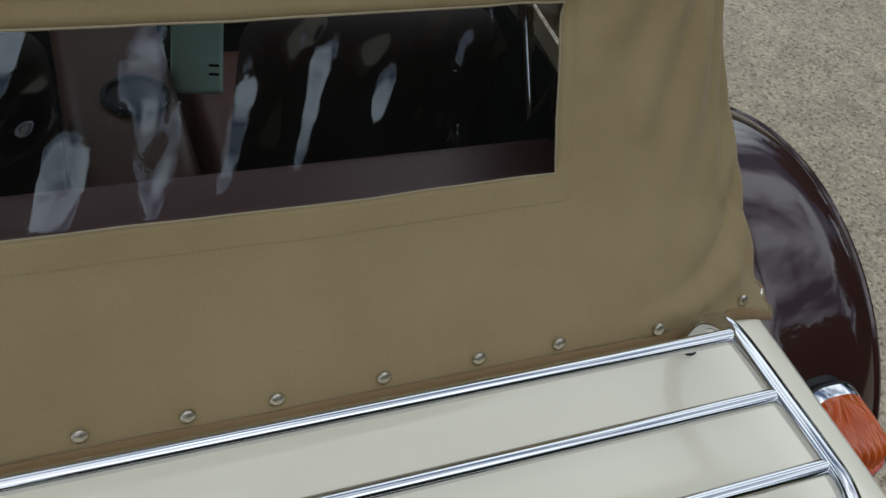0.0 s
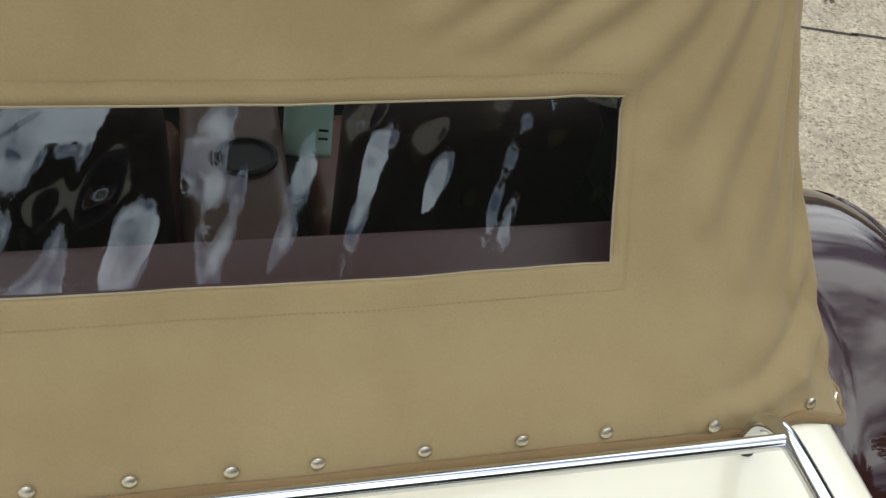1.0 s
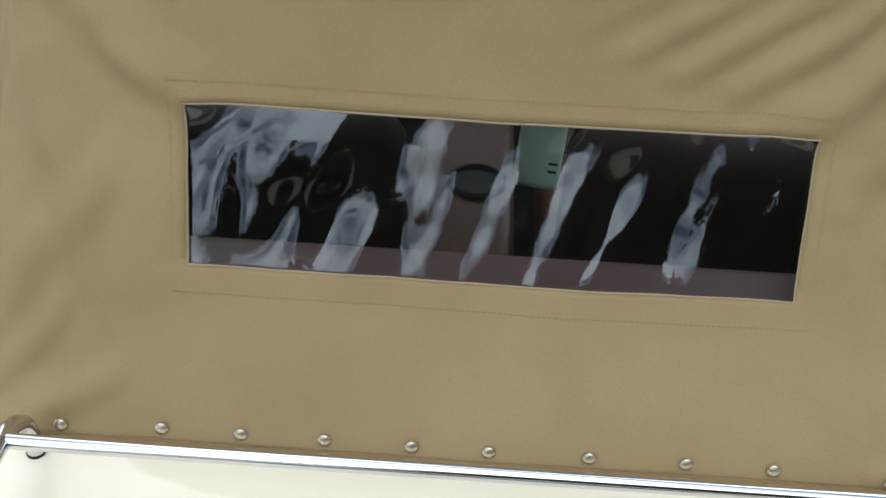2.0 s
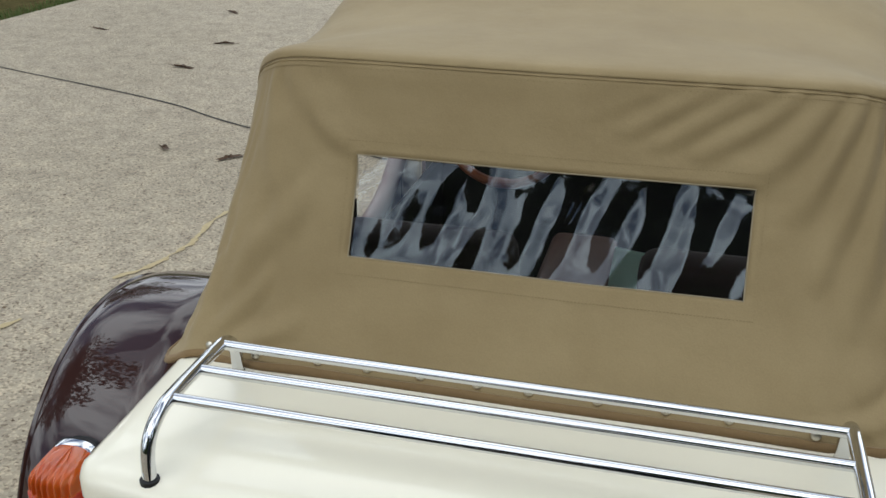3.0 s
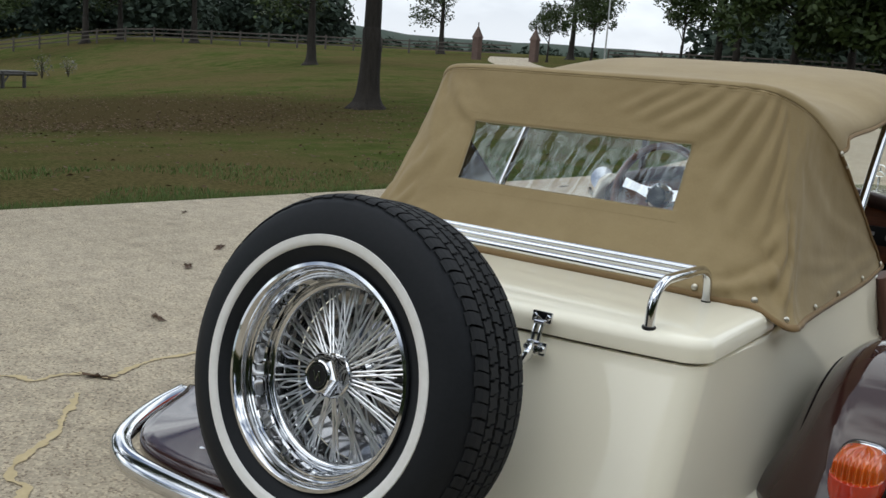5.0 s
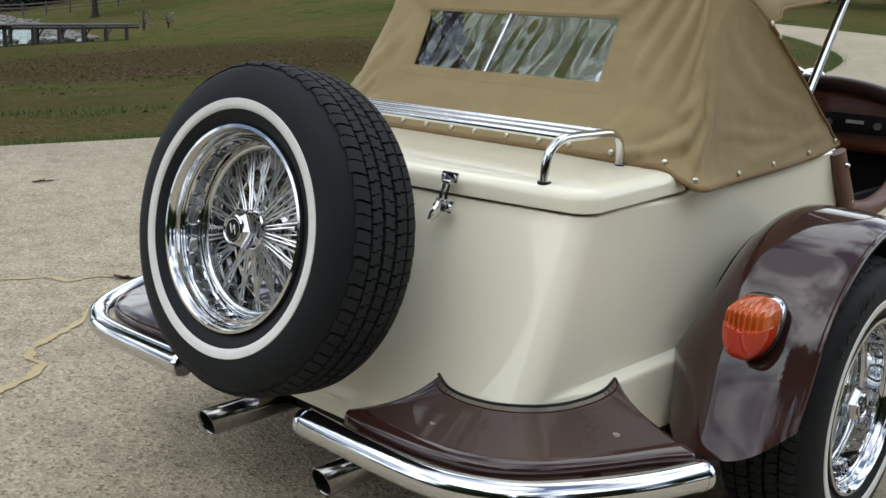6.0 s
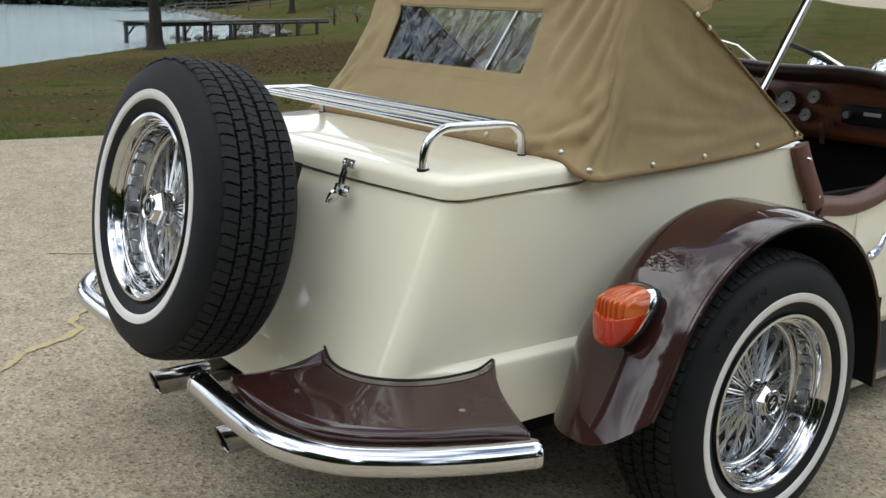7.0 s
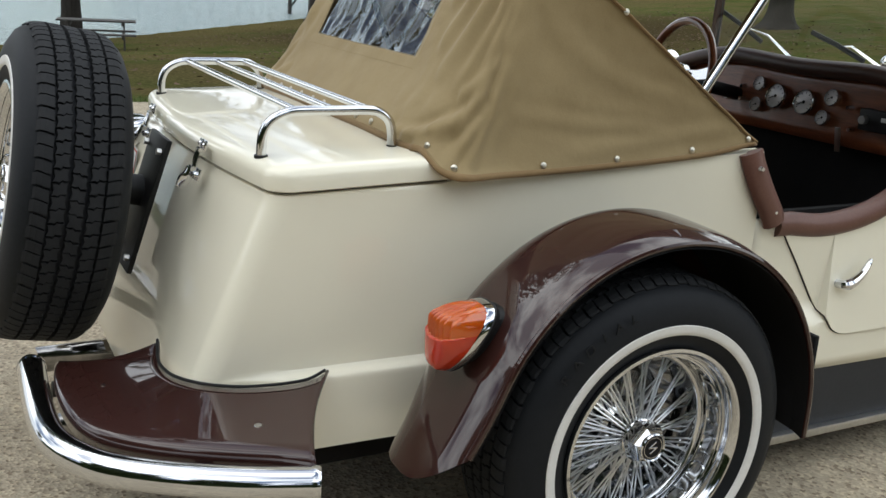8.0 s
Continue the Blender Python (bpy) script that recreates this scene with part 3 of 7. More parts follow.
def build_latch(x):
    """A toggle latch: keeper on the lid, two links, pivot barrel and lever on the tub."""
    bm = box((0.044, 0.007, 0.022), (x, -0.7085, 0.812), 0.003, (-8, 0, 0))
    for dx in (-0.015, 0.015):
        merge(bm, lathe_at([(0.0001, 0.0045), (0.004, 0.0035), (0.0058, 0.0)], (x + dx, -0.712, 0.813), 82))
    keeper = part("latch", mended(bm), CHROME, LID, "chrome over-centre latch")
    bm = bmesh.new()
    tube([(x - 0.011, -0.717, 0.802), (x + 0.011, -0.717, 0.802)], 0.0050, 10, bm)
    for dx in (-0.007, 0.007):
        tube(smooth_line([(x + dx, -0.717, 0.802), (x + dx, -0.724, 0.786), (x + dx, -0.728, 0.768), (x + dx, -0.731, 0.757)], 3), 0.0042, 8, bm)
    part("link", bm, CHROME, keeper)
    bm = box((0.046, 0.006, 0.026), (x, -0.7235, 0.752), 0.0025, (-17, 0, 0))
    for dx in (-0.017, 0.017):
        merge(bm, lathe_at([(0.0001, 0.009), (0.005, 0.008), (0.0078, 0.004), (0.0080, 0.0)], (x + dx, -0.727, 0.752), 73))
    part("base_plate", mended(bm), CHROME, keeper)
    lever = smooth_line([(x, -0.735, 0.768), (x, -0.741, 0.752), (x - 0.003, -0.747, 0.742), (x - 0.006, -0.754, 0.733), (x - 0.008, -0.757, 0.726)], 4)
    bm = tube(lever, [0.0068 + 0.0046 * math.sin(math.pi * min(1.0, k / (len(lever) - 1) * 1.05)) ** 2 for k in range(len(lever))], 10, squash=(1.25, 0.75))
    tube([(x - 0.012, -0.733, 0.764), (x + 0.012, -0.733, 0.764)], 0.0060, 10, bm)
    part("lever", bm, CHROME, keeper)
    return keeper


build_latch(0.251)
build_latch(-0.251)


# luggage rack on the lid
def build_rack():
    rack = None
    for sx in (1, -1):
        foot = [(0.447 * sx, -0.648, 0.820), (0.447 * sx, -0.645, 0.862), (0.447 * sx, -0.630, 0.889), (0.447 * sx, -0.598, 0.906), (0.447 * sx, -0.56, 0.909),
                (0.447 * sx, -0.50, 0.909), (0.447 * sx, -0.44, 0.909), (0.447 * sx, -0.408, 0.905), (0.447 * sx, -0.385, 0.888), (0.447 * sx, -0.377, 0.862), (0.447 * sx, -0.376, 0.828)]
        bm = tube(smooth_line(foot, 5), 0.0098, 14)
        if rack is None:
            rack = part("luggage_rack", bm, CHROME, CAR, "chrome tube luggage rack")
        else:
            part("hoop", bm, CHROME, rack)
        for y, z in ((-0.648, 0.822), (-0.376, 0.834)):
            part("foot", tube([(0.447 * sx, y, z - 0.003), (0.447 * sx, y, z + 0.004)], 0.0135 if y < -0.5 else 0.0105, 12), BLACK, rack, "black rubber foot")
    for y in (-0.422, -0.497, -0.576):
        part("crossbar", tube([(-0.447, y, 0.908), (0.447, y, 0.908)], 0.0078, 12), CHROME, rack)
    return rack


build_rack()


# ---------------------------------------------------------------- soft top
STATIONS_B = [(0.0, -0.366, 0.846), (0.30, -0.364, 0.846), (0.45, -0.360, 0.840), (0.592, -0.318, 0.802), (0.594, -0.19, 0.799), (0.595, 0.12, 0.811), (0.598, 0.478, 0.836)]
STATIONS_T = [(0.0, -0.155, 1.286), (0.30, -0.150, 1.286), (0.425, -0.138, 1.281), (0.482, -0.108, 1.262), (0.522, -0.062, 1.230), (0.548, -0.008, 1.188), (0.562, 0.042, 1.152)]
SAG = [0.027, 0.027, 0.020, 0.006, 0.016, 0.018, 0.0]
FOLDS = [
    # right half, under the seam
    (1.62, 0.985, 0.98, 0.73, 0.09, 0.0116), (1.22, 0.985, 0.74, 0.79, 0.055, 0.0101), (0.97, 0.985, 0.54, 0.81, 0.05, 0.0085), (0.74, 0.985, 0.38, 0.84, 0.045, 0.0078), (0.50, 0.985, 0.20, 0.88, 0.04, 0.003),
    (2.02, 0.97, 1.38, 0.66, 0.10, 0.012), (2.42, 0.95, 1.62, 0.48, 0.12, 0.012), (2.75, 0.93, 2.0, 0.36, 0.12, 0.009), (2.95, 0.80, 2.45, 0.33, 0.10, 0.006),
    # ridge down the right corner
    (2.9, 0.95, 3.0, 0.40, 0.20, 0.003), 
    # right lower corner
    (2.30, 0.05, 2.80, 0.20, 0.09, 0.009), (2.50, 0.10, 3.15, 0.34, 0.11, 0.009), (2.90, 0.03, 3.30, 0.26, 0.10, 0.007), (3.35, 0.05, 3.55, 0.42, 0.14, 0.007), (2.0, 0.03, 2.45, 0.12, 0.07, 0.008),
    (1.55, 0.03, 2.2, 0.07, 0.05, 0.005), (2.65, 0.30, 3.25, 0.46, 0.09, 0.007),
    # right side panel
    (3.7, 0.10, 3.9, 0.60, 0.2, 0.005), (3.6, 0.92, 4.6, 0.55, 0.10, 0.005), (4.6, 0.08, 5.9, 0.16, 0.10, 0.005), (4.1, 0.80, 5.7, 0.30, 0.12, 0.006), (4.0, 0.28, 5.3, 0.18, 0.08, 0.004),
    # left half
    (-1.95, 0.97, -1.05, 0.72, 0.14, 0.011), (-1.45, 0.80, -1.0, 0.70, 0.06, 0.006), (-2.5, 0.9, -1.7, 0.45, 0.16, 0.008), (-2.1, 0.06, -1.4, 0.13, 0.08, 0.008),
    (-2.6, 0.05, -2.85, 0.30, 0.12, 0.010), (-2.3, 0.35, -1.5, 0.55, 0.13, 0.006), (-2.45, 0.08, -1.9, 0.26, 0.09, 0.007), (-1.6, 0.985, -1.2, 0.86, 0.06, 0.004),
    # pulls along the window's sides
    (-1.25, 0.66, -1.08, 0.64, 0.05, 0.004), (1.10, 0.69, 1.34, 0.72, 0.025, 0.004), (1.10, 0.62, 1.28, 0.63, 0.02, 0.003), (1.10, 0.55, 1.30, 0.565, 0.025, 0.0035), (1.10, 0.49, 1.26, 0.50, 0.02, 0.003), (1.10, 0.43, 1.24, 0.43, 0.02, 0.003),
]


def at_station(table, s):
    """Catmull-Rom reading of a table of points at a station number."""
    s = min(max(s, 0.0), len(table) - 1.0)
    i = min(int(s), len(table) - 2)
    t = s - i
    p = [Vector(table[min(max(k, 0), len(table) - 1)]) for k in (i - 1, i, i + 1, i + 2)]
    if i == 0:
        p[0] = Vector((-p[2].x, *p[2][1:]))
    return 0.5 * (2 * p[1] + (p[2] - p[0]) * t + (2 * p[0] - 5 * p[1] + 4 * p[2] - p[3]) * t * t + (3 * p[1] - p[0] - 3 * p[2] + p[3]) * t ** 3)


def canvas_out(s):
    """Outward direction of the canvas at a station."""
    a = ss(2.2, 3.8, abs(s)) * math.pi / 2
    return Vector((math.copysign(math.sin(a), s), -math.cos(a), 0.25)).normalized()


def canvas(s, v, lift=0.0):
    """A point of the rear and side canvas: s from -6 (left front) to 6 (right front), v from hem to top seam."""
    a = abs(s)
    if a <= 1.0:
        b, t = Vector((0.30 * a, -0.366 + 0.002 * a, 0.846)), Vector((0.30 * a, -0.155 + 0.005 * a, 1.286))
    else:
        b, t = at_station(STATIONS_B, a), at_station(STATIONS_T, a)
    i = min(int(a), 5)
    sag = SAG[i] + (SAG[i + 1] - SAG[i]) * (a - i)
    p = b.lerp(t, v)
    p.x = math.copysign(p.x, s) if s else 0.0
    out = canvas_out(s)
    w = -sag * 4 * v * (1 - v) * (1.15 - 0.35 * v)
    for s0, v0, s1, v1, wd, amp in FOLDS:
        ds, dv = s1 - s0, v1 - v0
        k = ((s - s0) * ds + (v - v0) * dv * 9) / (ds * ds + dv * dv * 9)
        amp *= (0.95 if v0 < 0.5 else 0.72) * (0.6 if abs(s0) > 3.5 else 1.0)
        wd *= 0.86
        if -0.3 < k < 1.3:
            kk = min(max(k, 0.0), 1.0)
            e = math.hypot((s - s0 - kk * ds) * 0.7, (v - v0 - kk * dv) * 1.5) / wd
            if e < 2.5:
                w += amp * math.exp(-e * e * 1.6) * (0.35 + 0.65 * math.sin(math.pi * min(max(0.15 + 0.7 * kk, 0), 1))) - 0.3 * amp * math.exp(-((e - 1.3) ** 2) * 3)
    turn = ss(5.45, 6.0, a) * max(0.0, 1 - v / 0.14) ** 2
    p.y -= 0.014 * turn
    p.z += 0.012 * turn
    w *= min(1.0, 0.25 + (1 - v) * 9)
    edge = min(1.0, v * 12) * min(1.0, (1 - v) * 14)
    q = Vector((s * 1.1, v * 2.6, 3.1))
    w += 0.0040 * noise.noise(q * 1.3) * edge + 0.0024 * noise.noise(q * 4.1 + Vector((9, 2, 0))) * edge
    w += 0.0085 * noise.noise(Vector((s * 3.4 + v * 5, v * 6.5 - s * 1.5, 7.7))) * edge * math.exp(-((a - 2.75) / 0.75) ** 2 - (v / 0.42) ** 2)
    p.z += 0.022 * math.exp(-((a - 2.55) / 0.30) ** 2) * (1 - v) ** 6
    w -= 0.012 * math.exp(-((a - 2.9) / 0.45) ** 2) * 4 * v * (1 - v)
    w += 0.014 * math.exp(-v / 0.035) * ss(2.2, 2.9, a) * (1 - ss(3.6, 4.6, a))
    return p + out * (w + lift)


WIN_S, WIN_LO, WIN_HI = 1.0, 0.366, 0.698
S_COLS = [-6 + 4 * k / 56 for k in range(56)] + [-2 + 1 * k / 16 for k in range(16)] + [-1 + 2 * k / 48 for k in range(48)] + [1 + 1 * k / 16 for k in range(16)] + [2 + 2 * k / 56 for k in range(56)] + [4 + 2 * k / 20 for k in range(21)]
V_ROWS = [0.366 * k / 26 for k in range(26)] + [0.366 + 0.332 * k / 14 for k in range(14)] + [0.698 + 0.302 * k / 16 for k in range(17)]


def build_canvas():
    bm = bmesh.new()
    vs = [[bm.verts.new(canvas(s, v)) for v in V_ROWS] for s in S_COLS]
    for i in range(len(S_COLS) - 1):
        for j in range(len(V_ROWS) - 1):
            if abs(S_COLS[i] + S_COLS[i + 1]) / 2 < WIN_S and WIN_LO < (V_ROWS[j] + V_ROWS[j + 1]) / 2 < WIN_HI:
                continue
            bm.faces.new((vs[i][j], vs[i + 1][j], vs[i + 1][j + 1], vs[i][j + 1]))
    top = part("soft_top", mended(bm), CANVAS, CAR, "tan canvas soft top with creases at the corners", 60)
    thicken(top, 0.0025, 0.0)
    # brown binding along the hem and the front edges
    bm = bmesh.new()
    for lo, hi, lift in ((0.0, 0.016, 0.0035),):
        cols = [-6 + 12 * k / 200 for k in range(201)]
        a = [bm.verts.new(canvas(s, lo, lift) - Vector((0, 0, 0.008))) for s in cols]
        b = [bm.verts.new(canvas(s, hi * (0.75 + 0.35 * noise.noise(Vector((s * 2, 0, 5)))), lift)) for s in cols]
        for k in range(200):
            bm.faces.new((a[k], a[k + 1], b[k + 1], b[k]))
    band = part("hem", mended(bm), BINDING, top, "brown canvas binding along the hem", 60)
    thicken(band, 0.004, 0.0)
    for s in (-6, 6):
        line = [canvas(s, k / 24) for k in range(25)]
        part("edge_binding", tube(line, 0.007, 8, squash=(1, 0.6)), BINDING, top, "brown binding on the front edge")
    return top


TOP = build_canvas()

ROOF_ROWS = [
    # y, centre height, edge height, half width, squareness
    (0.10, 1.298, 1.186, 0.560, 2.5), (0.20, 1.302, 1.198, 0.560, 2.4), (0.31, 1.312, 1.211, 0.562, 2.5), (0.46, 1.338, 1.237, 0.566, 2.9),
    (0.64, 1.360, 1.254, 0.567, 3.5), (0.80, 1.372, 1.262, 0.566, 4.0), (0.95, 1.372, 1.262, 0.562, 3.8), (1.10, 1.352, 1.258, 0.556, 3.6), (1.17, 1.325, 1.255, 0.552, 3.4),
]


def build_roof():
    n = 44
    rows = []
    seam = [canvas(-6 + 12 * k / n, 1.0) for k in range(n + 1)]
    rows.append([p + Vector((0, -0.0012, 0.0008)) for p in seam])
    lip = []
    for k, p in enumerate(seam):
        u = -1 + 2 * k / n
        lip.append(p + Vector((0.004 * math.copysign(1, u), 0.035, 0.012)))
    rows.append(lip)
    for y, zc, ze, w, q in ROOF_ROWS:
        row = []
        for k in range(n + 1):
            a = math.pi * (1 - k / n)
            c, s = math.cos(a), math.sin(a)
            x = math.copysign(abs(c) ** (2 / q), c) * w
            z = ze + (zc - ze) * abs(s) ** (2 / q * 1.1)
            z += 0.003 * noise.noise(Vector((x * 5, y * 5, 0)))
            row.append(Vector((x, y, z)))
        rows.append(row)
    bm = bmesh.new()
    cols = [smooth_line([row[k] for row in rows], 4) for k in range(n + 1)]
    vs = [[bm.verts.new(p) for p in col] for col in cols]
    for a, b in zip(vs, vs[1:]):
        for k in range(len(a) - 1):
            bm.faces.new((a[k], b[k], b[k + 1], a[k + 1]))
    roof = part("roof_canvas", mended(bm), CANVAS, TOP, "tan canvas roof panel", 60)
    thicken(roof, 0.003, 0.0)
    for k in (0, n):
        part("edge_binding", tube(cols[k], 0.006, 8), BINDING, TOP, "brown binding on the roof edge")
    # piping along the rear seam
    line = [canvas(-5.7 + 11.4 * k / 90, 0.992, 0.0015) for k in range(91)]
    part("seam", tube(line, 0.0012, 6), THREAD, TOP, "stitched seam below the rear bow")
    return roof


build_roof()


def build_stitches():
    """Rows of single stitches round the window and along the hem and seam."""
    bm = bmesh.new()

    def dash(p, d, out, ln=0.0030, wd=0.0006):
        side = d.cross(out).normalized() * wd
        e = d * ln / 2
        bm.faces.new([bm.verts.new(p + q) for q in (-e - side, e - side, e + side, -e + side)])

    def row(s0, v0, s1, v1, n):
        for k in range(n):
            f = (k + 0.5) / n
            s, v = s0 + (s1 - s0) * f, v0 + (v1 - v0) * f
            p = canvas(s, v, 0.0024)
            q = canvas(s + (s1 - s0) * 0.3 / n, v + (v1 - v0) * 0.3 / n, 0.0024)
            dash(p, (q - p).normalized(), canvas_out(s))

    for ds, dv in ((0.078, 0.056),):
        row(-1 - ds, WIN_LO - dv, 1 + ds, WIN_LO - dv, 120)
        row(-1 - ds, WIN_HI + dv * 0.8, 1 + ds, WIN_HI + dv * 0.8, 120)
        row(-1 - ds, WIN_LO - dv, -1 - ds, WIN_HI + dv, 34)
        row(1 + ds, WIN_LO - dv, 1 + ds, WIN_HI + dv, 34)
    row(-5.7, 0.975, 5.7, 0.975, 360)
    row(-5.9, 0.012, 5.9, 0.012, 420)
    ob = part("stitching", bm, THREAD, TOP, "rows of tan stitches", 0)
    tagged(ob, kind="stuff")


build_stitches()


def build_window():
    def pane(u, v):
        s, vv = -1.03 + 2.06 * u, WIN_LO - 0.008 + (WIN_HI - WIN_LO + 0.016) * v
        p = canvas(s, vv, -0.0035)
        x, z = p.x, p.z
        edge = min(1.0, 7 * u, 7 * (1 - u)) * min(1.0, 5 * v, 5 * (1 - v))
        k = Vector(((x * 0.93 - z * 0.36) * 25, (x * 0.36 + z * 0.93) * 7.5, 1.7))
        w = 0.0105 * noise.noise(k) + 0.0007 * noise.noise(k * 2.4 + Vector((3, 7, 1)))
        return p + Vector((0, -1, 0.3)) * w * (0.35 + 0.65 * edge)

    ob = part("rear_window", grid(280, 84, pane), VINYL, TOP, "wrinkled clear vinyl rear window", 180)
    ob.visible_shadow = False
    line = [canvas(-1 + 2 * k / 40, WIN_LO, 0.001) for k in range(41)] + [canvas(1, WIN_LO + (WIN_HI - WIN_LO) * k / 12, 0.001) for k in range(1, 13)]
    line += [canvas(1 - 2 * k / 40, WIN_HI, 0.001) for k in range(1, 41)] + [canvas(-1, WIN_HI - (WIN_HI - WIN_LO) * k / 12, 0.001) for k in range(1, 13)]
    part("window_edging", tube(line, 0.0012, 6), EDGING, TOP, "pale cut edge round the window")


build_window()


def build_snaps():
    profile = [(0.0001, 0.0024), (0.0026, 0.0023), (0.0052, 0.0016), (0.0068, 0.0004), (0.0072, -0.002)]
    first = None
    spots = [(x / 0.30, 0.034) for x in (-0.24, -0.155, -0.067, 0.011, 0.112, 0.209, 0.296)]
    spots += [(1.72, 0.030), (2.55, 0.030), (-1.1, 0.034), (-1.82, 0.030), (-2.4, 0.030), (3.06, 0.030)]
    spots += [(4.32, 0.030), (4.89, 0.030), (5.43, 0.034), (5.93, 0.045), (-4.3, 0.03), (-5.4, 0.03), (5.95, 0.90), (5.9, 0.99)]
    for s, v in spots:
        p, out = canvas(s, v, 0.0055), canvas_out(s)
        m = Matrix.Translation(p) @ out.to_track_quat("Z", "Y").to_matrix().to_4x4()
        if first is None:
            first = part("snap", lathe(profile, 16), STUD, TOP, "dull metal press stud")
            first.matrix_local = m
        else:
            twin("snap", first, TOP, m, "dull metal press stud")


build_snaps()


def build_top_frame():
    for sx in (1, -1):
        a, b = Vector((0.545 * sx, 0.165, 0.70)), Vector((0.545 * sx, 0.555, 1.275))
        part("bow_strut", tube([a, b], 0.0115, 12), CHROME, TOP, "chrome folding strut of the hood frame")
        part("bow_strut", tube([(0.54 * sx, 0.165, 0.70), (0.50 * sx, -0.085, 1.235)], 0.010, 10), BLACK, TOP, "black hood bow")
    for y, z, w in ((-0.115, 1.262, 0.46), (0.56, 1.325, 0.50)):
        part("bow", tube([(-w, y, z - 0.02), (-w + 0.06, y, z), (w - 0.06, y, z), (w, y, z - 0.02)], 0.009, 8), BLACK, TOP, "black cross bow under the canvas")


build_top_frame()


# ---------------------------------------------------------------- wheels
def tyre_bm():
    prof = [(0.200, -0.075), (0.212, -0.088), (0.236, -0.099), (0.262, -0.102), (0.284, -0.097), (0.300, -0.086), (0.309, -0.072), (0.311, -0.04), (0.311, 0.0),
            (0.311, 0.04), (0.309, 0.072), (0.300, 0.086), (0.284, 0.097), (0.262, 0.102), (0.236, 0.099), (0.212, 0.088), (0.200, 0.075)]
    bm = lathe([(r + 0.0190 * ss(0.255, 0.309, r), (h - 0.102) * 1.1 + 0.102) for r, h in prof], 96)
    return mended(bm)


def tread_bm():
    """Three ribs of interlocking stepped blocks between notched shoulder lugs."""
    verts, faces = [], []

    def block(top, low):
        n, m = len(verts), len(top)
        verts.extend(top + low)
        faces.append(tuple(range(n, n + m)))
        faces.extend((n + i, n + m + i, n + m + (i + 1) % m, n + (i + 1) % m) for i in range(m))

    def pt(a, h, r):
        r += 0.0195
        return (r * math.cos(a), r * math.sin(a), (h - 0.102) * 1.1 + 0.102)

    n = 82
    step = math.tau / n
    for rib, (c, w) in enumerate(((-0.0305, 0.0250), (0.0, 0.0250), (0.0305, 0.0250))):
        flip = 1 if rib % 2 else -1
        for k in range(n):
            long = 1.0 + (0.04 if k % 3 == 0 else -0.03)
            shape = [(-1, 0.04), (-0.55, 0.08), (-0.18, 0.02), (0.12, 0.22), (0.6, 0.16), (1, 0.22), (0.80, 0.66), (1, 1.08 * long), (0.5, 1.03 * long), (0.14, 1.09 * long), (-0.18, 0.87 * long), (-0.6, 0.91 * long), (-1, 0.87 * long), (-0.80, 0.45)]
            a = (k + 0.33 * rib) * step
            top = [pt(a + f * step, c + flip * u * w / 2, 0.3205) for u, f in shape]
            low = [pt(a + (f + (0.05 if f > 0.5 else -0.05)) * step, c + flip * u * (w / 2 + 0.0012), 0.309) for u, f in shape]
            block(top, low)
    for sgn in (1, -1):
        for k in range(n):
            a0, a1 = (k + 0.17) * step, (k + (0.98 if k % 2 else 1.05)) * step
            rows = [(0.0470, 0.3203), (0.060, 0.3183), (0.069, 0.3146), (0.0755 - 0.003 * (k % 2), 0.3095 + 0.002 * (k % 2))]
            for j, ((h0, r0), (h1, r1)) in enumerate(zip(rows, rows[1:])):
                sk0, sk1 = (0.0, 0.16, 0.24, 0.16)[j] * step, (0.0, 0.16, 0.24, 0.16)[j + 1] * step
                o = [pt(a0 + sk0, sgn * h0, r0), pt(a0 + sk1, sgn * h1, r1), pt(a1 + sk1, sgn * h1, r1), pt(a1 + sk0, sgn * h0, r0)]
                i = [pt(a0 + sk0, sgn * (h0 - 0.002), r0 - 0.012), pt(a0 + sk1, sgn * (h1 - 0.006), r1 - 0.010), pt(a1 + sk1, sgn * (h1 - 0.006), r1 - 0.010), pt(a1 + sk0, sgn * (h0 - 0.002), r0 - 0.012)]
                block(o, i)
    me = bpy.data.meshes.new("scrap")
    me.from_pydata(verts, [], faces)
    bm = bmesh.new()
    bm.from_mesh(me)
    bpy.data.meshes.remove(me)
    bmesh.ops.recalc_face_normals(bm, faces=bm.faces)
    return bm


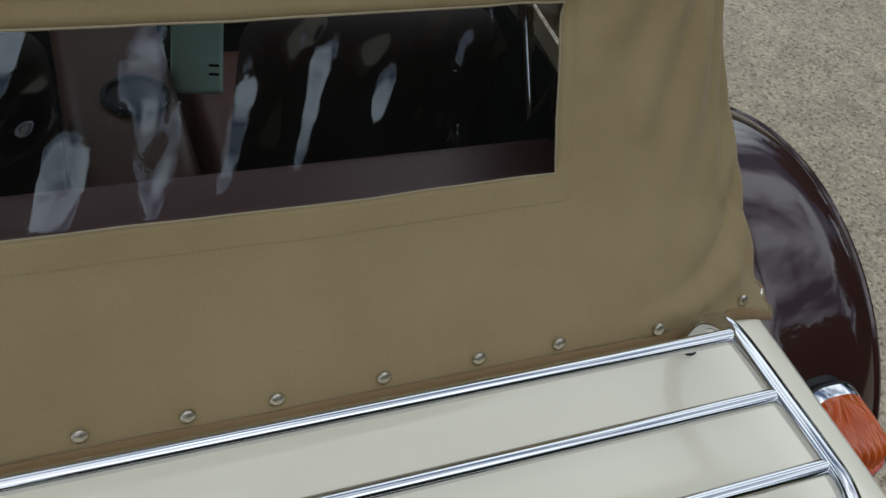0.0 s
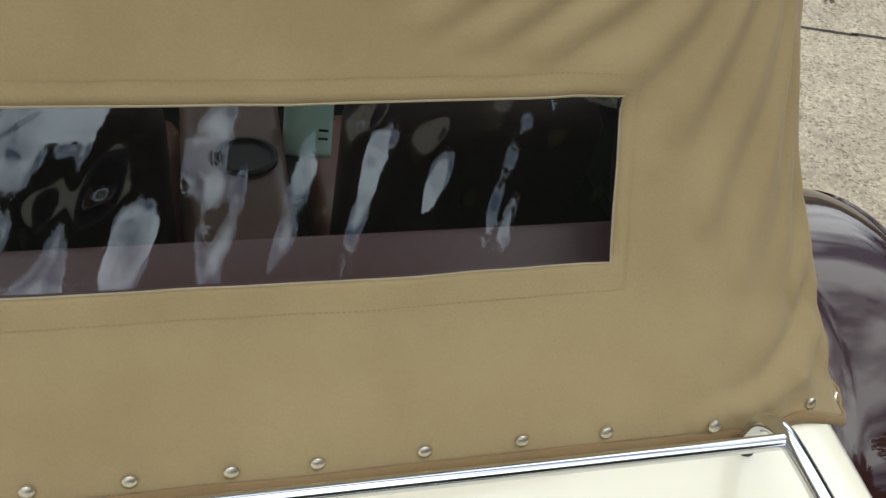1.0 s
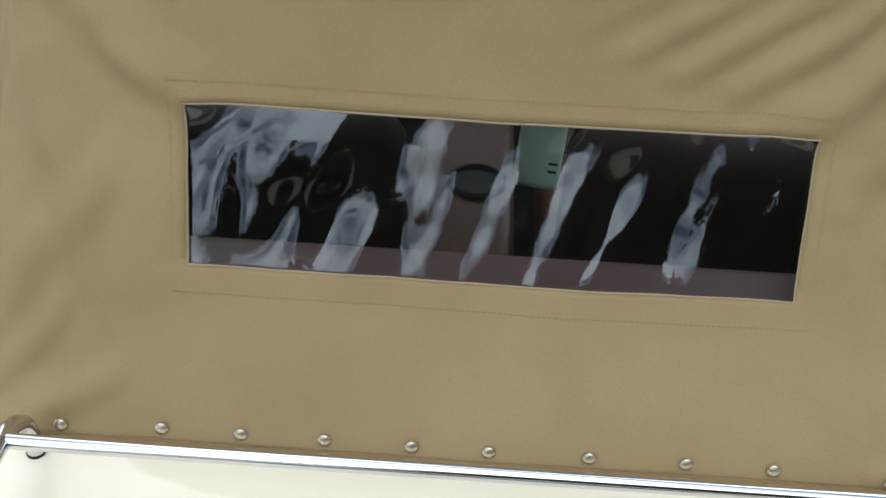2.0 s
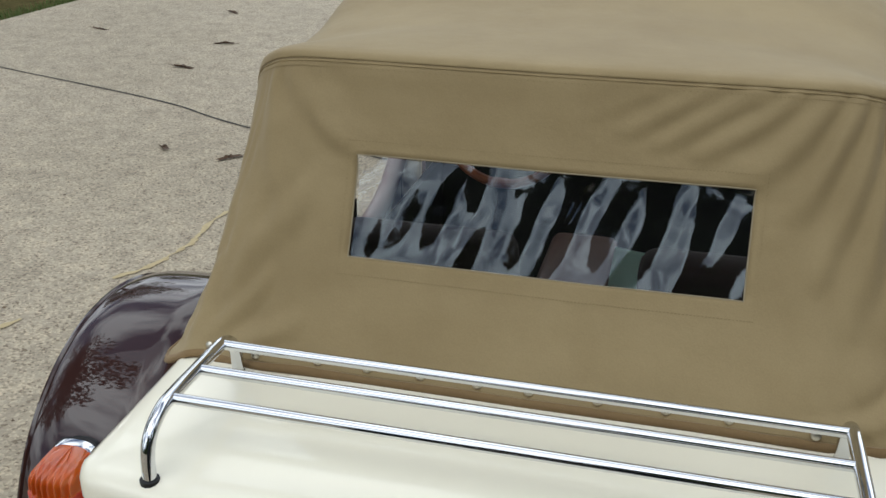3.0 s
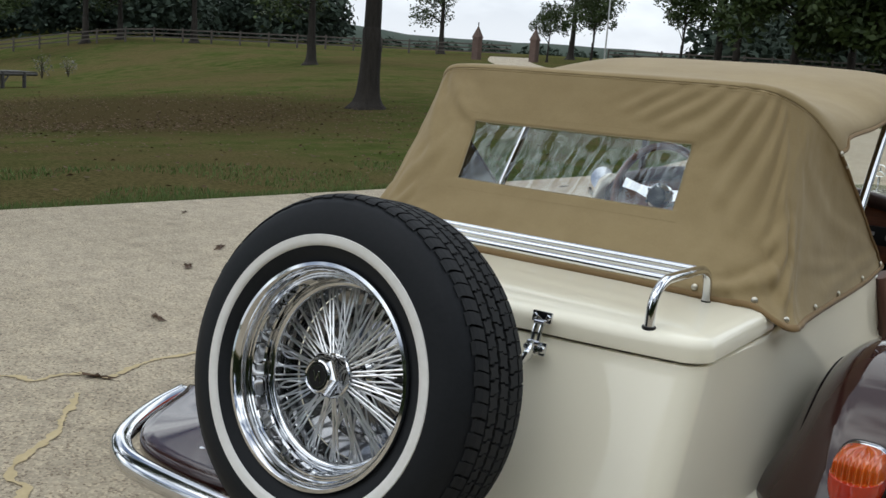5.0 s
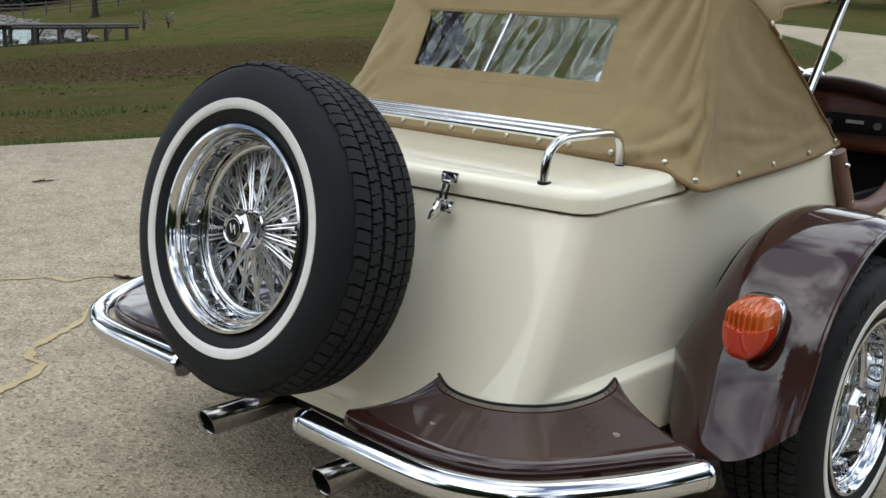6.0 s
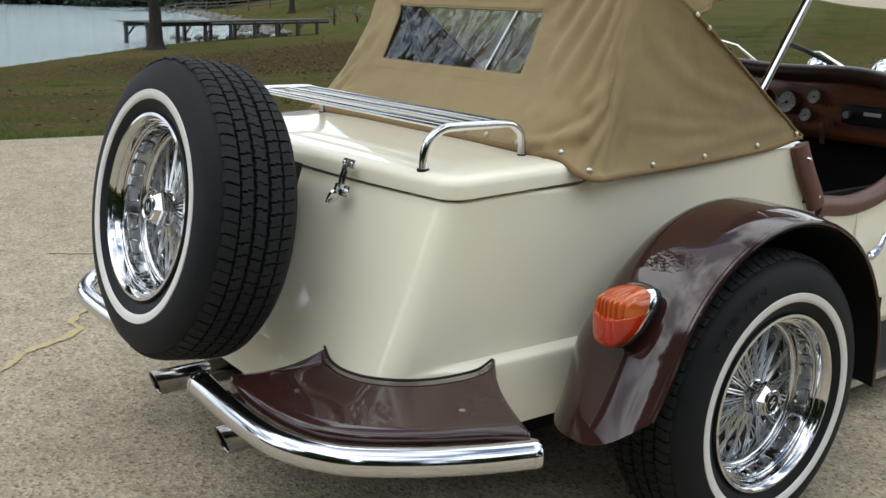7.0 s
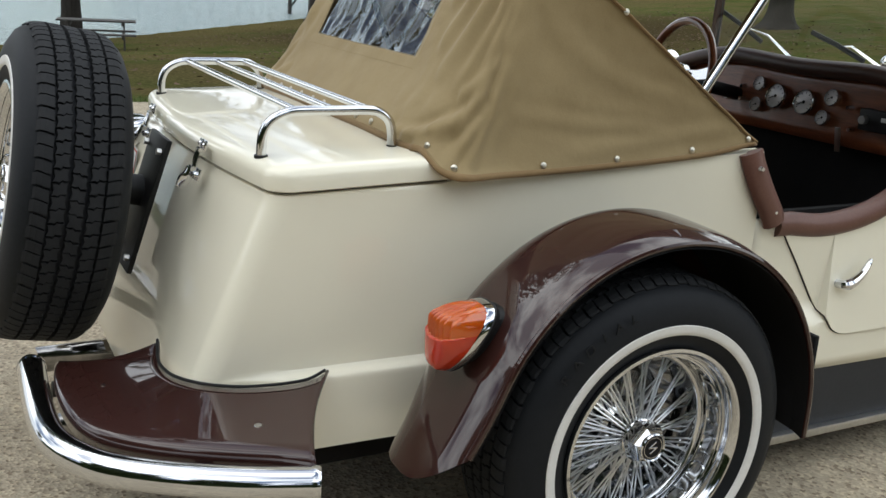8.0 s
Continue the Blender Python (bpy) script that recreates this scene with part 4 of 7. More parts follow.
def rim_bm():
    prof = [(0.2135, 0.080), (0.2165, 0.088), (0.2145, 0.0945), (0.208, 0.0955), (0.203, 0.090), (0.199, 0.078), (0.194, 0.064), (0.191, 0.045), (0.1895, 0.020),
            (0.186, 0.012), (0.177, 0.006), (0.1745, -0.004), (0.174, -0.03), (0.174, -0.055), (0.186, -0.066), (0.2, -0.085), (0.2135, -0.09)]
    prof = [(r * 0.97, h) for r, h in prof]
    bm = lathe(prof, 96)
    # pressed pockets round the barrel, each with a raised lip
    for k in range(18):
        a = math.tau * k / 18
        loop = []
        for q in range(21):
            g = math.tau * q / 20
            cu, sv = math.cos(g), math.sin(g)
            h = 0.043 + 0.016 * math.copysign(abs(sv) ** 0.5, sv)
            da = 0.110 * math.copysign(abs(cu) ** 0.5, cu) * (1.0 if sv > -0.2 else 0.9)
            r = 0.1830 + 0.03 * max(0.0, h - 0.045)
            loop.append((r * math.cos(a + da), r * math.sin(a + da), h))
        tube(loop, 0.0026, 6, bm, caps=False)
        a += math.tau / 36
        box((0.0045, 0.026, 0.014), (0.1690 * math.cos(a), 0.1690 * math.sin(a), -0.020), 0.002, (0, 0, math.degrees(a)), bm, 1)
    for rr, hh in ((0.1950, 0.082), (0.1887, 0.068)):
        tube([(rr * math.cos(math.tau * k / 72), rr * math.sin(math.tau * k / 72), hh) for k in range(73)], 0.0026, 6, bm)
    tube([(0.1843 * math.cos(math.tau * k / 72), 0.1843 * math.sin(math.tau * k / 72), 0.064) for k in range(73)], 0.0030, 6, bm)
    tube([(0.1740 * math.cos(math.tau * k / 72), 0.1740 * math.sin(math.tau * k / 72), 0.013) for k in range(73)], 0.0092, 12, bm)
    return bm


def hub_bm():
    prof = [(0.045, -0.07), (0.045, -0.05), (0.032, -0.04), (0.028, 0.0), (0.036, 0.010), (0.041, 0.014), (0.041, 0.022), (0.036, 0.026)]
    return lathe(prof, 32)


def knockoff_bm():
    prof = [(0.042, 0.020), (0.0445, 0.028), (0.0435, 0.046), (0.038, 0.058), (0.0300, 0.0665)]
    bm = lathe(prof, 6)
    lathe([(0.030, 0.060), (0.030, 0.067), (0.0275, 0.069), (0.0255, 0.067), (0.0245, 0.0645), (0.0001, 0.0645)], 28, bm)
    return bm


WHEEL_PARTS = {}
HUB_OUT = 0.016


def moved_out(bm):
    bm.transform(Matrix.Translation((0, 0, HUB_OUT)))
    return bm


def build_wheel(name, m, label):
    """A whitewall tyre on a chrome wire wheel, facing along local +z."""
    if not WHEEL_PARTS:
        holder = {}
        holder["tyre"] = part(name, tyre_bm(), RUBBER, CAR, label, 40)
        t = holder["tyre"]
        holder["tread"] = part("tread", tread_bm(), TREAD, t, "black tread blocks", 25)
        tagged(holder["tread"], kind="stuff")
        holder["whitewall"] = part("whitewall", lathe([(0.2378, 0.0990), (0.2388, 0.1015), (0.248, 0.1032), (0.2576, 0.1034), (0.2586, 0.1015)], 96), WHITEWALL, t, "white sidewall band", 60)
        holder["rim"] = part("rim", rim_bm(), CHROME, t, "chrome rim with pressed dimples", 40)
        holder["hub"] = part("hub", moved_out(hub_bm()), CHROME, t, "chrome hub", 40)
        holder["drum"] = part("drum", lathe([(0.169, -0.060), (0.135, -0.072), (0.120, -0.066), (0.112, -0.050), (0.085, -0.040), (0.060, -0.036), (0.045, -0.05)], 48), DISH, t, "chromed dish behind the spokes", 40)
        holder["knock_off"] = part("knock_off", moved_out(knockoff_bm()), CHROME, t, "chrome six-sided hub nut", 25)
        badge = lathe([(0.0243, 0.0645), (0.0238, 0.0662), (0.0001, 0.0665)], 24)
        holder["badge"] = part("badge", moved_out(badge), MATTE, t, "black hub badge", 40)
        mark = bmesh.new()
        for dx, turn in ((-0.006, 20), (0.0, -20), (0.006, 20)):
            box((0.003, 0.020, 0.0012), (dx, 0, 0.067), 0.0003, (0, 0, turn), mark, 1)
        merge(mark, lathe([(0.0222, 0.0660), (0.0222, 0.0672), (0.0206, 0.0672), (0.0206, 0.0660)], 24))
        holder["badge_mark"] = part("badge_mark", moved_out(mark), CHROME, t, "silver mark on the badge", 30)
        valve = tube([(0.181, 0.03, 0.035), (0.172, 0.0295, 0.045), (0.158, 0.0285, 0.064)], [0.009, 0.006, 0.0045], 8)
        holder["valve"] = part("valve", valve, BLACK, t, "black valve stem")
        sp = tube([(0, 0, 0), (0, 0, 1)], 0.0019, 6)
        holder["spoke"] = part("spoke", sp, SPOKE, t)
        WHEEL_PARTS.update({k: o for k, o in holder.items()})
        wheel = t
        spoke_first = True
    else:
        wheel = twin(name, WHEEL_PARTS["tyre"], CAR, None, label)
        for k, o in WHEEL_PARTS.items():
            if k not in ("tyre", "spoke"):
                c = twin(k, o, wheel, None, o.get("label", ""))
                if k == "tread":
                    tagged(c, kind="stuff")
        spoke_first = False
    wheel.matrix_local = m
    n = 36
    for k in range(n):
        for hub_h, hub_r, rim_h, lean, off in ((0.014, 0.039, -0.002, 0.06, 0.0), (-0.006, 0.036, -0.014, 0.26, 0.25), (-0.040, 0.046, -0.026, -0.30, 0.5)):
            a = math.tau * (k + off) / n
            b = a + lean * (1 if k % 2 else -1)
            p = Vector((hub_r * math.cos(a), hub_r * math.sin(a), hub_h + HUB_OUT))
            q = Vector((0.1705 * math.cos(b), 0.1705 * math.sin(b), rim_h))
            d = q - p
            mm = Matrix.Translation(p) @ d.to_track_quat("Z", "Y").to_matrix().to_4x4() @ Matrix.Diagonal((1, 1, d.length, 1))
            if spoke_first:
                WHEEL_PARTS["spoke"].matrix_local = mm
                spoke_first = False
            else:
                twin("spoke", WHEEL_PARTS["spoke"], wheel, mm)
    return wheel


def raise_letters(wheel, word, start):
    """Raised black letters of the sidewall, one after the other round the tyre."""
    for k, ch in enumerate(word):
        cu = bpy.data.curves.new("letter", "FONT")
        cu.body, cu.size, cu.extrude, cu.align_x = ch, 0.030, 0.0010, "CENTER"
        a = start - k * 0.115
        ob = new("letter", cu)
        ob.parent = wheel
        ob.matrix_local = pose(0.290 * math.cos(a), 0.290 * math.sin(a), 0.1010, 0, 0, math.degrees(a) - 90) @ pose(0, 0, 0, 5, 0, 0)
        cu.materials.append(RUBBER)


HUB_Z = 0.3165
GROW = Matrix.Diagonal((1.0, 1.0, 1.0, 1))
SPARE_TILT = 10.0
spare_n = pose(0, 0, 0, 90 - SPARE_TILT, 0, 2.1).to_3x3() @ Vector((0, 0, 1))
spare_at = Vector((0.007, -1.054, 0.702)) - spare_n * 0.058
build_wheel("spare_wheel", Matrix.Translation(spare_at) @ pose(0, 0, 0, 90 - SPARE_TILT, 0, 2.1) @ Matrix.Diagonal((0.998, 0.998, 1.0, 1)), "spare whitewall tyre on a chrome wire wheel")
right_wheel = build_wheel("rear_wheel", pose(0.828, -0.004, HUB_Z, 0, 90, 0) @ pose(0, 0, 0, 0, 0, 17) @ GROW, "whitewall tyre on a chrome wire wheel")
build_wheel("rear_wheel", pose(-0.828, -0.004, HUB_Z, 0, -90, 0) @ pose(0, 0, 0, 0, 0, 40) @ GROW, "whitewall tyre on a chrome wire wheel")
raise_letters(right_wheel, "RADIAL", math.radians(215))
build_wheel("front_wheel", pose(0.72, 2.35, HUB_Z, 0, 90, 0), "whitewall tyre on a chrome wire wheel")
build_wheel("front_wheel", pose(-0.72, 2.35, HUB_Z, 0, -90, 0), "whitewall tyre on a chrome wire wheel")


def build_spare_mount():
    bm = box((0.17, 0.012, 0.31), (0.01, -0.790, 0.645), 0.004, (-SPARE_TILT - 8, 0, 0))
    ob = part("spare_bracket", bm, BLACK, CAR, "black steel spare wheel bracket", 30)
    a = Vector((0, -0.79, 0.665))
    part("bracket_tube", tube([a, a + spare_n * 0.13], 0.035, 20), BLACK, ob, "black mounting tube")
    for x, z in ((0.075, 0.765), (-0.06, 0.765), (0.075, 0.53), (-0.06, 0.53)):
        y = -0.797 - (z - 0.645) * -0.32
        part("bolt", tube([(x, y, z), (x, y - 0.010, z + 0.002)], 0.008, 6), DULL, ob)


build_spare_mount()


# ---------------------------------------------------------------- fenders, bumpers, lights
FEN_C = (0.0056, 0.334)


def fender_point(w, f, sx, inset=0.0):
    """A point of the rear fender: w runs from the tub (0) to the outer lip (1), f from the rounded tail (0) to the front (1)."""
    end = 3.214 - 0.17 * max(0.0, (w - 0.55) / 0.45) ** 2.2 - 0.10 * max(0.0, (0.25 - w) / 0.25) ** 2
    a = end * (1 - f)
    x_in = 0.570 + 0.049 * ss(2.77, 3.2, a)
    x = x_in + (0.9235 - x_in) * w
    r = 0.417 - 0.22 * max(0.0, (0.482 - w) / 0.482) ** 2.2 * (1 - 0.5 * ss(2.2, 3.0, a)) - 0.010 * max(0.0, (w - 0.482) / 0.518) ** 2.5 - 0.011 * max(0.0, (w - 0.80) / 0.20) ** 2.2
    r += 0.0726 * min(1.1, max(0.0, (a - 2.728) / 0.472)) ** 2 - 0.005 * (1 - ss(0.0, 1.0, a)) - inset
    return Vector((sx * x, FEN_C[0] + r * math.cos(a), FEN_C[1] + r * math.sin(a)))


def build_rear_fender(sx):
    nf, nw = 84, 40
    bm = bmesh.new()

    def sheet(inset, lo):
        rows = [[bm.verts.new(fender_point(lo + (1 - lo) * k / nw, n / nf, sx, inset)) for k in range(nw + 1)] for n in range(nf + 1)]
        for d in (0.03, 0.062):
            rows.append([bm.verts.new(v.co - Vector((0, 0, d))) for v in rows[nf]])
        return rows

    outer = sheet(0.0, 0.0)
    for a, b in zip(outer, outer[1:]):
        for k in range(nw):
            bm.faces.new((a[k], a[k + 1], b[k + 1], b[k]))
    # rolled edge round the tail and along the lip
    back = [bm.verts.new(v.co + Vector((0, 0.010, 0.004))) for v in outer[0]]
    for k in range(nw):
        bm.faces.new((outer[0][k], back[k], back[k + 1], outer[0][k + 1]))
    ob = part("rear_fender", mended(bm), BROWN, CAR, "glossy dark brown rear fender", 60)
    lip = [fender_point(1.0, n / nf, sx) + Vector((-sx * 0.004, 0, 0)) for n in range(nf + 1)]
    lip += [lip[-1] - Vector((0, 0, 0.062))]
    part("lip", tube(lip, 0.0065, 8), BROWN, ob, "rolled brown lip of the fender")
    bm = bmesh.new()
    inner = sheet(0.010, 0.30)
    for a, b in zip(inner, inner[1:]):
        for k in range(nw):
            bm.faces.new((a[k], a[k + 1], b[k + 1], b[k]))
    part("fender_liner", mended(bm), MATTE, ob, "black underside of the fender", 60)
    # black liner inside the arch, just outside the tub
    bm = bmesh.new()
    c = bm.verts.new((sx * 0.640, FEN_C[0], 0.258))
    ring = [bm.verts.new((sx * 0.640, FEN_C[0] + 0.385 * math.cos(math.pi * k / 24), 0.258 + 0.43 * math.sin(math.pi * k / 24))) for k in range(25)]
    ring = [bm.verts.new((sx * 0.640, FEN_C[0] + 0.40, 0.12))] + ring + [bm.verts.new((sx * 0.640, FEN_C[0] - 0.37, 0.20))]
    for p, q in zip(ring, ring[1:]):
        bm.faces.new((c, p, q))
    part("wheel_well", mended(bm), MATTE, CAR, "black wheel arch liner", 0)
    # black splash panel closing the arch in front of the wheel
    bm = box((0.28, 0.012, 0.22), (sx * 0.765, 0.408, 0.385), 0.003)
    part("splash_panel", bm, MATTE, ob, "black splash panel ahead of the wheel", 0)
    return ob


def build_tail_light(sx):
    """A fluted amber lamp with an upright rear face, on a raked chrome rim and a black gasket."""
    rake = 0.64
    centre = Vector((sx * 0.797, -0.378, 0.557))
    n = 64

    def outline(f):
        pts = []
        for k in range(n):
            a = math.tau * k / n
            u, v = math.cos(a), math.sin(a)
            h, p = (0.054, 3.0) if v > 0 else (0.059, 2.3)
            z = h * math.copysign(abs(v) ** (2 / p), v)
            w = 0.049 * (1.0 if v > 0 else 1.0 - 0.16 * (z / 0.059) ** 2)
            pts.append((f * w * math.copysign(abs(u) ** (2 / p), u), f * z))
        return pts

    def shell(rows):
        """Rings of the outline, each set back along the raked base by a depth."""
        bm = bmesh.new()
        rings = [[bm.verts.new((x, rake * z - d, z)) for x, z in outline(f)] for f, d in rows]
        for a, b in zip(rings, rings[1:]):
            for k in range(n):
                q = (k + 1) % n
                bm.faces.new((a[k], a[q], b[q], b[k]))
        bm.faces.new(rings[-1])
        return bm

    gasket = part("tail_light", mended(shell([(0.88, -0.060), (0.92, -0.026), (1.04, -0.016), (1.10, -0.010), (1.06, -0.006)])), BLACK, CAR, "black rubber tail light gasket", 40)
    gasket.matrix_local = Matrix.Translation(centre)
    part("bezel", mended(shell([(1.075, -0.010), (1.07, 0.004), (1.045, 0.008), (1.0, 0.006)])), CHROME, gasket, "chrome tail light rim", 40)

    def face(u, v):
        """The lens: ribbed above, with a smooth block standing proud below."""
        z = -0.059 + 0.113 * v
        vv, p = (z / 0.054, 3.4) if z > 0 else (-z / 0.059, 2.4)
        half = 0.049 * (1.0 if z > 0 else 1.0 - 0.14 * vv * vv) * max(0.0, 1 - vv ** p) ** (1 / p) + 0.0005
        k = 2 * u - 1
        x = k * half
        g = max(0.0, 1 - abs(k) ** 9) ** 0.33 * max(0.0, 1 - vv ** 8) ** 0.33
        ribs = ss(0.0, 0.003, z - 0.001 - 0.010 * (x / 0.049) ** 2)
        base = rake * z - 0.006
        rear = -0.046 - 0.013 * (1 - (x / 0.049) ** 2) - 0.009 * (1 - ribs)
        if z > 0.030:
            rear += 0.020 * ((z - 0.030) / 0.024) ** 2
        wave = math.cos(x * math.tau / 0.0118)
        return Vector((x, base + (rear - base) * g + ribs * 0.0044 * wave * min(1.0, 2.5 * g), z + ribs * 0.0022 * wave * ss(0.040, 0.050, z)))

    def low(u, v):
        p = face(u, v)
        return p.z - 0.0025 - 0.010 * (p.x / 0.049) ** 2 < 0

    part("lens", mended(grid(132, 80, face, skip=low)), LENS, gasket, "fluted orange lens", 50)
    part("lower_lens", mended(grid(132, 80, face, skip=lambda u, v: not low(u, v))), RED_LENS, gasket, "smooth red-orange lower lens", 50)
    tip = lathe([(0.0001, 0.006), (0.004, 0.0055), (0.006, 0.0)], 10)
    tip.transform(pose(0, -0.050, -0.054, 90, 0, 0))
    part("screw", tip, CHROME, gasket)
    return gasket


for side in (1, -1):
    build_rear_fender(side)
    build_tail_light(side)


def build_skirt(sx):
    """The brown gravel shield between tub corner and bumper."""
    outer = [(0.285, -1.010), (0.36, -1.020), (0.47, -1.020), (0.57, -1.004), (0.640, -0.966), (0.700, -0.900), (0.755, -0.810), (0.800, -0.725), (0.838, -0.672)]
    inner = [(0.352, -0.826), (0.425, -0.838), (0.50, -0.828), (0.560, -0.785), (0.594, -0.72), (0.602, -0.64), (0.598, -0.560)]
    n = 36
    o = smooth_line([(*p, 0) for p in outer], 12)
    i = smooth_line([(*p, 0) for p in inner], 12)
    pick = lambda line, f: line[min(int(f * (len(line) - 1) + 0.5), len(line) - 1)]
    bm = bmesh.new()
    rows = []
    for k in range(n + 1):
        f = k / n
        a, b = pick(i, f), pick(o, f)
        bow = 0.10 * math.sin(math.pi * f) ** 2
        row = []
        for j in range(9):
            g = j / 8
            p = a.lerp(b, g)
            ends = 0.026 * (1 - g) ** 2 * (math.exp(-f * 16) + math.exp(-(1 - f) * 16)) * 1.0
            z = 0.408 + ends - 0.018 * g + 0.010 * math.sin(math.pi * f) * (1 - g) ** 2
            if f > 0.9:
                p = p + Vector((-0.028 * math.sin(math.pi * g) * (f - 0.9) * 10, 0.0, 0))
            if f < 0.1:
                p = p + Vector((0.020 * math.sin(math.pi * g) * (0.1 - f) * 10, 0.0, 0))
            row.append(bm.verts.new((sx * p.x, p.y, z)))
        q = row[-1].co
        c = Vector((sx * 0.35, -0.62, q.z))
        d = (q - c).normalized()
        row.append(bm.verts.new(q + d * 0.006 - Vector((0, 0, 0.004))))
        row.append(bm.verts.new(q + d * 0.009 - Vector((0, 0, 0.012))))
        row.append(bm.verts.new(q + d * 0.009 - Vector((0, 0, 0.034))))
        rows.append(row)
    for a, b in zip(rows, rows[1:]):
        for k in range(len(a) - 1):
            bm.faces.new((a[k], a[k + 1], b[k + 1], b[k]))
    ob = part("gravel_shield", mended(bm), BROWN, CAR, "glossy brown gravel shield over the bumper", 50)
    thicken(ob, 0.005, -1.0)
    bead = smooth_line([(sx * p.x, p.y - 0.004, 0.412 + 0.026 * (math.exp(-k / len(i) * 16) + math.exp(-(1 - k / len(i)) * 16)) + 0.010 * math.sin(math.pi * k / len(i))) for k, p in enumerate(i)][::6], 4)
    part("bead", tube(bead, 0.0032, 8), BLACK, ob, "black rubber bead against the tub")
    for x, y in ((0.451, -0.949), (0.712, -0.731)):
        p = (sx * x, y, 0.386)
        part("bolt", tube([(p[0], p[1], p[2]), (p[0], p[1], p[2] + 0.0125)], [0.0095, 0.007], 10), CHROME, ob, "chrome domed bolt")


def build_bumper(sx):
    line = smooth_line([(sx * x, y, 0.354) for x, y in ((0.210, -1.057), (0.32, -1.061), (0.43, -1.063), (0.52, -1.060), (0.585, -1.048), (0.650, -1.018), (0.705, -0.975), (0.768, -0.888), (0.825, -0.782), (0.866, -0.674))], 8)
    ob = part("bumper", tube(line, 0.028, 24, caps=False), CHROME, CAR, "chrome tube quarter bumper", 50)
    for a, b in ((line[0], line[1]), (line[-1], line[-2])):
        d = (a - b).normalized()
        part("end_cap", tube([a - d * 0.012, a - d * 0.004, a + d * 0.004], [0.0293, 0.0293, 0.0265], 24), CHROME, ob, "chrome end cap")
    part("bumper_arm", tube([(sx * 0.33, -1.03, 0.35), (sx * 0.33, -0.75, 0.33)], 0.016, 10), BLACK, ob, "black bumper arm")
    part("bumper_arm", tube([(sx * 0.76, -0.85, 0.345), (sx * 0.50, -0.62, 0.32)], 0.016, 10), BLACK, ob, "black bumper arm")


def build_exhaust(sx):
    bm = bmesh.new()
    n, r = 24, 0.031
    rows = []
    for f in (0.0, 1.0):
        rows.append([bm.verts.new((sx * 0.200 + r * math.cos(math.tau * k / n), -1.005 - 0.010 * math.sin(math.tau * k / n) if not f else -0.66, 0.203 + r * math.sin(math.tau * k / n))) for k in range(n)])
    for k in range(n):
        q = (k + 1) % n
        bm.faces.new((rows[0][k], rows[0][q], rows[1][q], rows[1][k]))
    ob = part("exhaust_tip", mended(bm), SOOTY, CAR, "sooty chrome exhaust tip", 50)
    thicken(ob, 0.003, 0.0)
    bore = bmesh.new()
    rim = [bore.verts.new((sx * 0.200 + 0.0288 * math.cos(math.tau * k / n), -1.001 - 0.009 * math.sin(math.tau * k / n), 0.203 + 0.0288 * math.sin(math.tau * k / n))) for k in range(n)]
    deep = [bore.verts.new((sx * 0.200 + 0.0278 * math.cos(math.tau * k / n), -0.80, 0.203 + 0.0278 * math.sin(math.tau * k / n))) for k in range(n)]
    for k in range(n):
        q = (k + 1) % n
        bore.faces.new((rim[q], rim[k], deep[k], deep[q]))
    bore.faces.new(deep)
    part("pipe_bore", bore, MATTE, ob, "sooty black bore")
    part("tail_pipe", tube([(sx * 0.200, -0.70, 0.203), (sx * 0.200, -0.15, 0.21)], 0.024, 12), BLACK, ob, "black tail pipe")


for side in (1, -1):
    build_skirt(side)
    build_bumper(side)
    build_exhaust(side)


def build_underside():
    bm = box((1.0, 2.9, 0.10), (0, 0.75, 0.215), 0.03)
    box((0.7, 0.30, 0.12), (0, -0.62, 0.235), 0.04, (0, 0, 0), bm)
    tube([(-0.7, 0, HUB_Z), (0.7, 0, HUB_Z)], 0.045, 12, bm)
    part("chassis", bm, MATTE, CAR, "black underside and rear axle", 30)


build_underside()


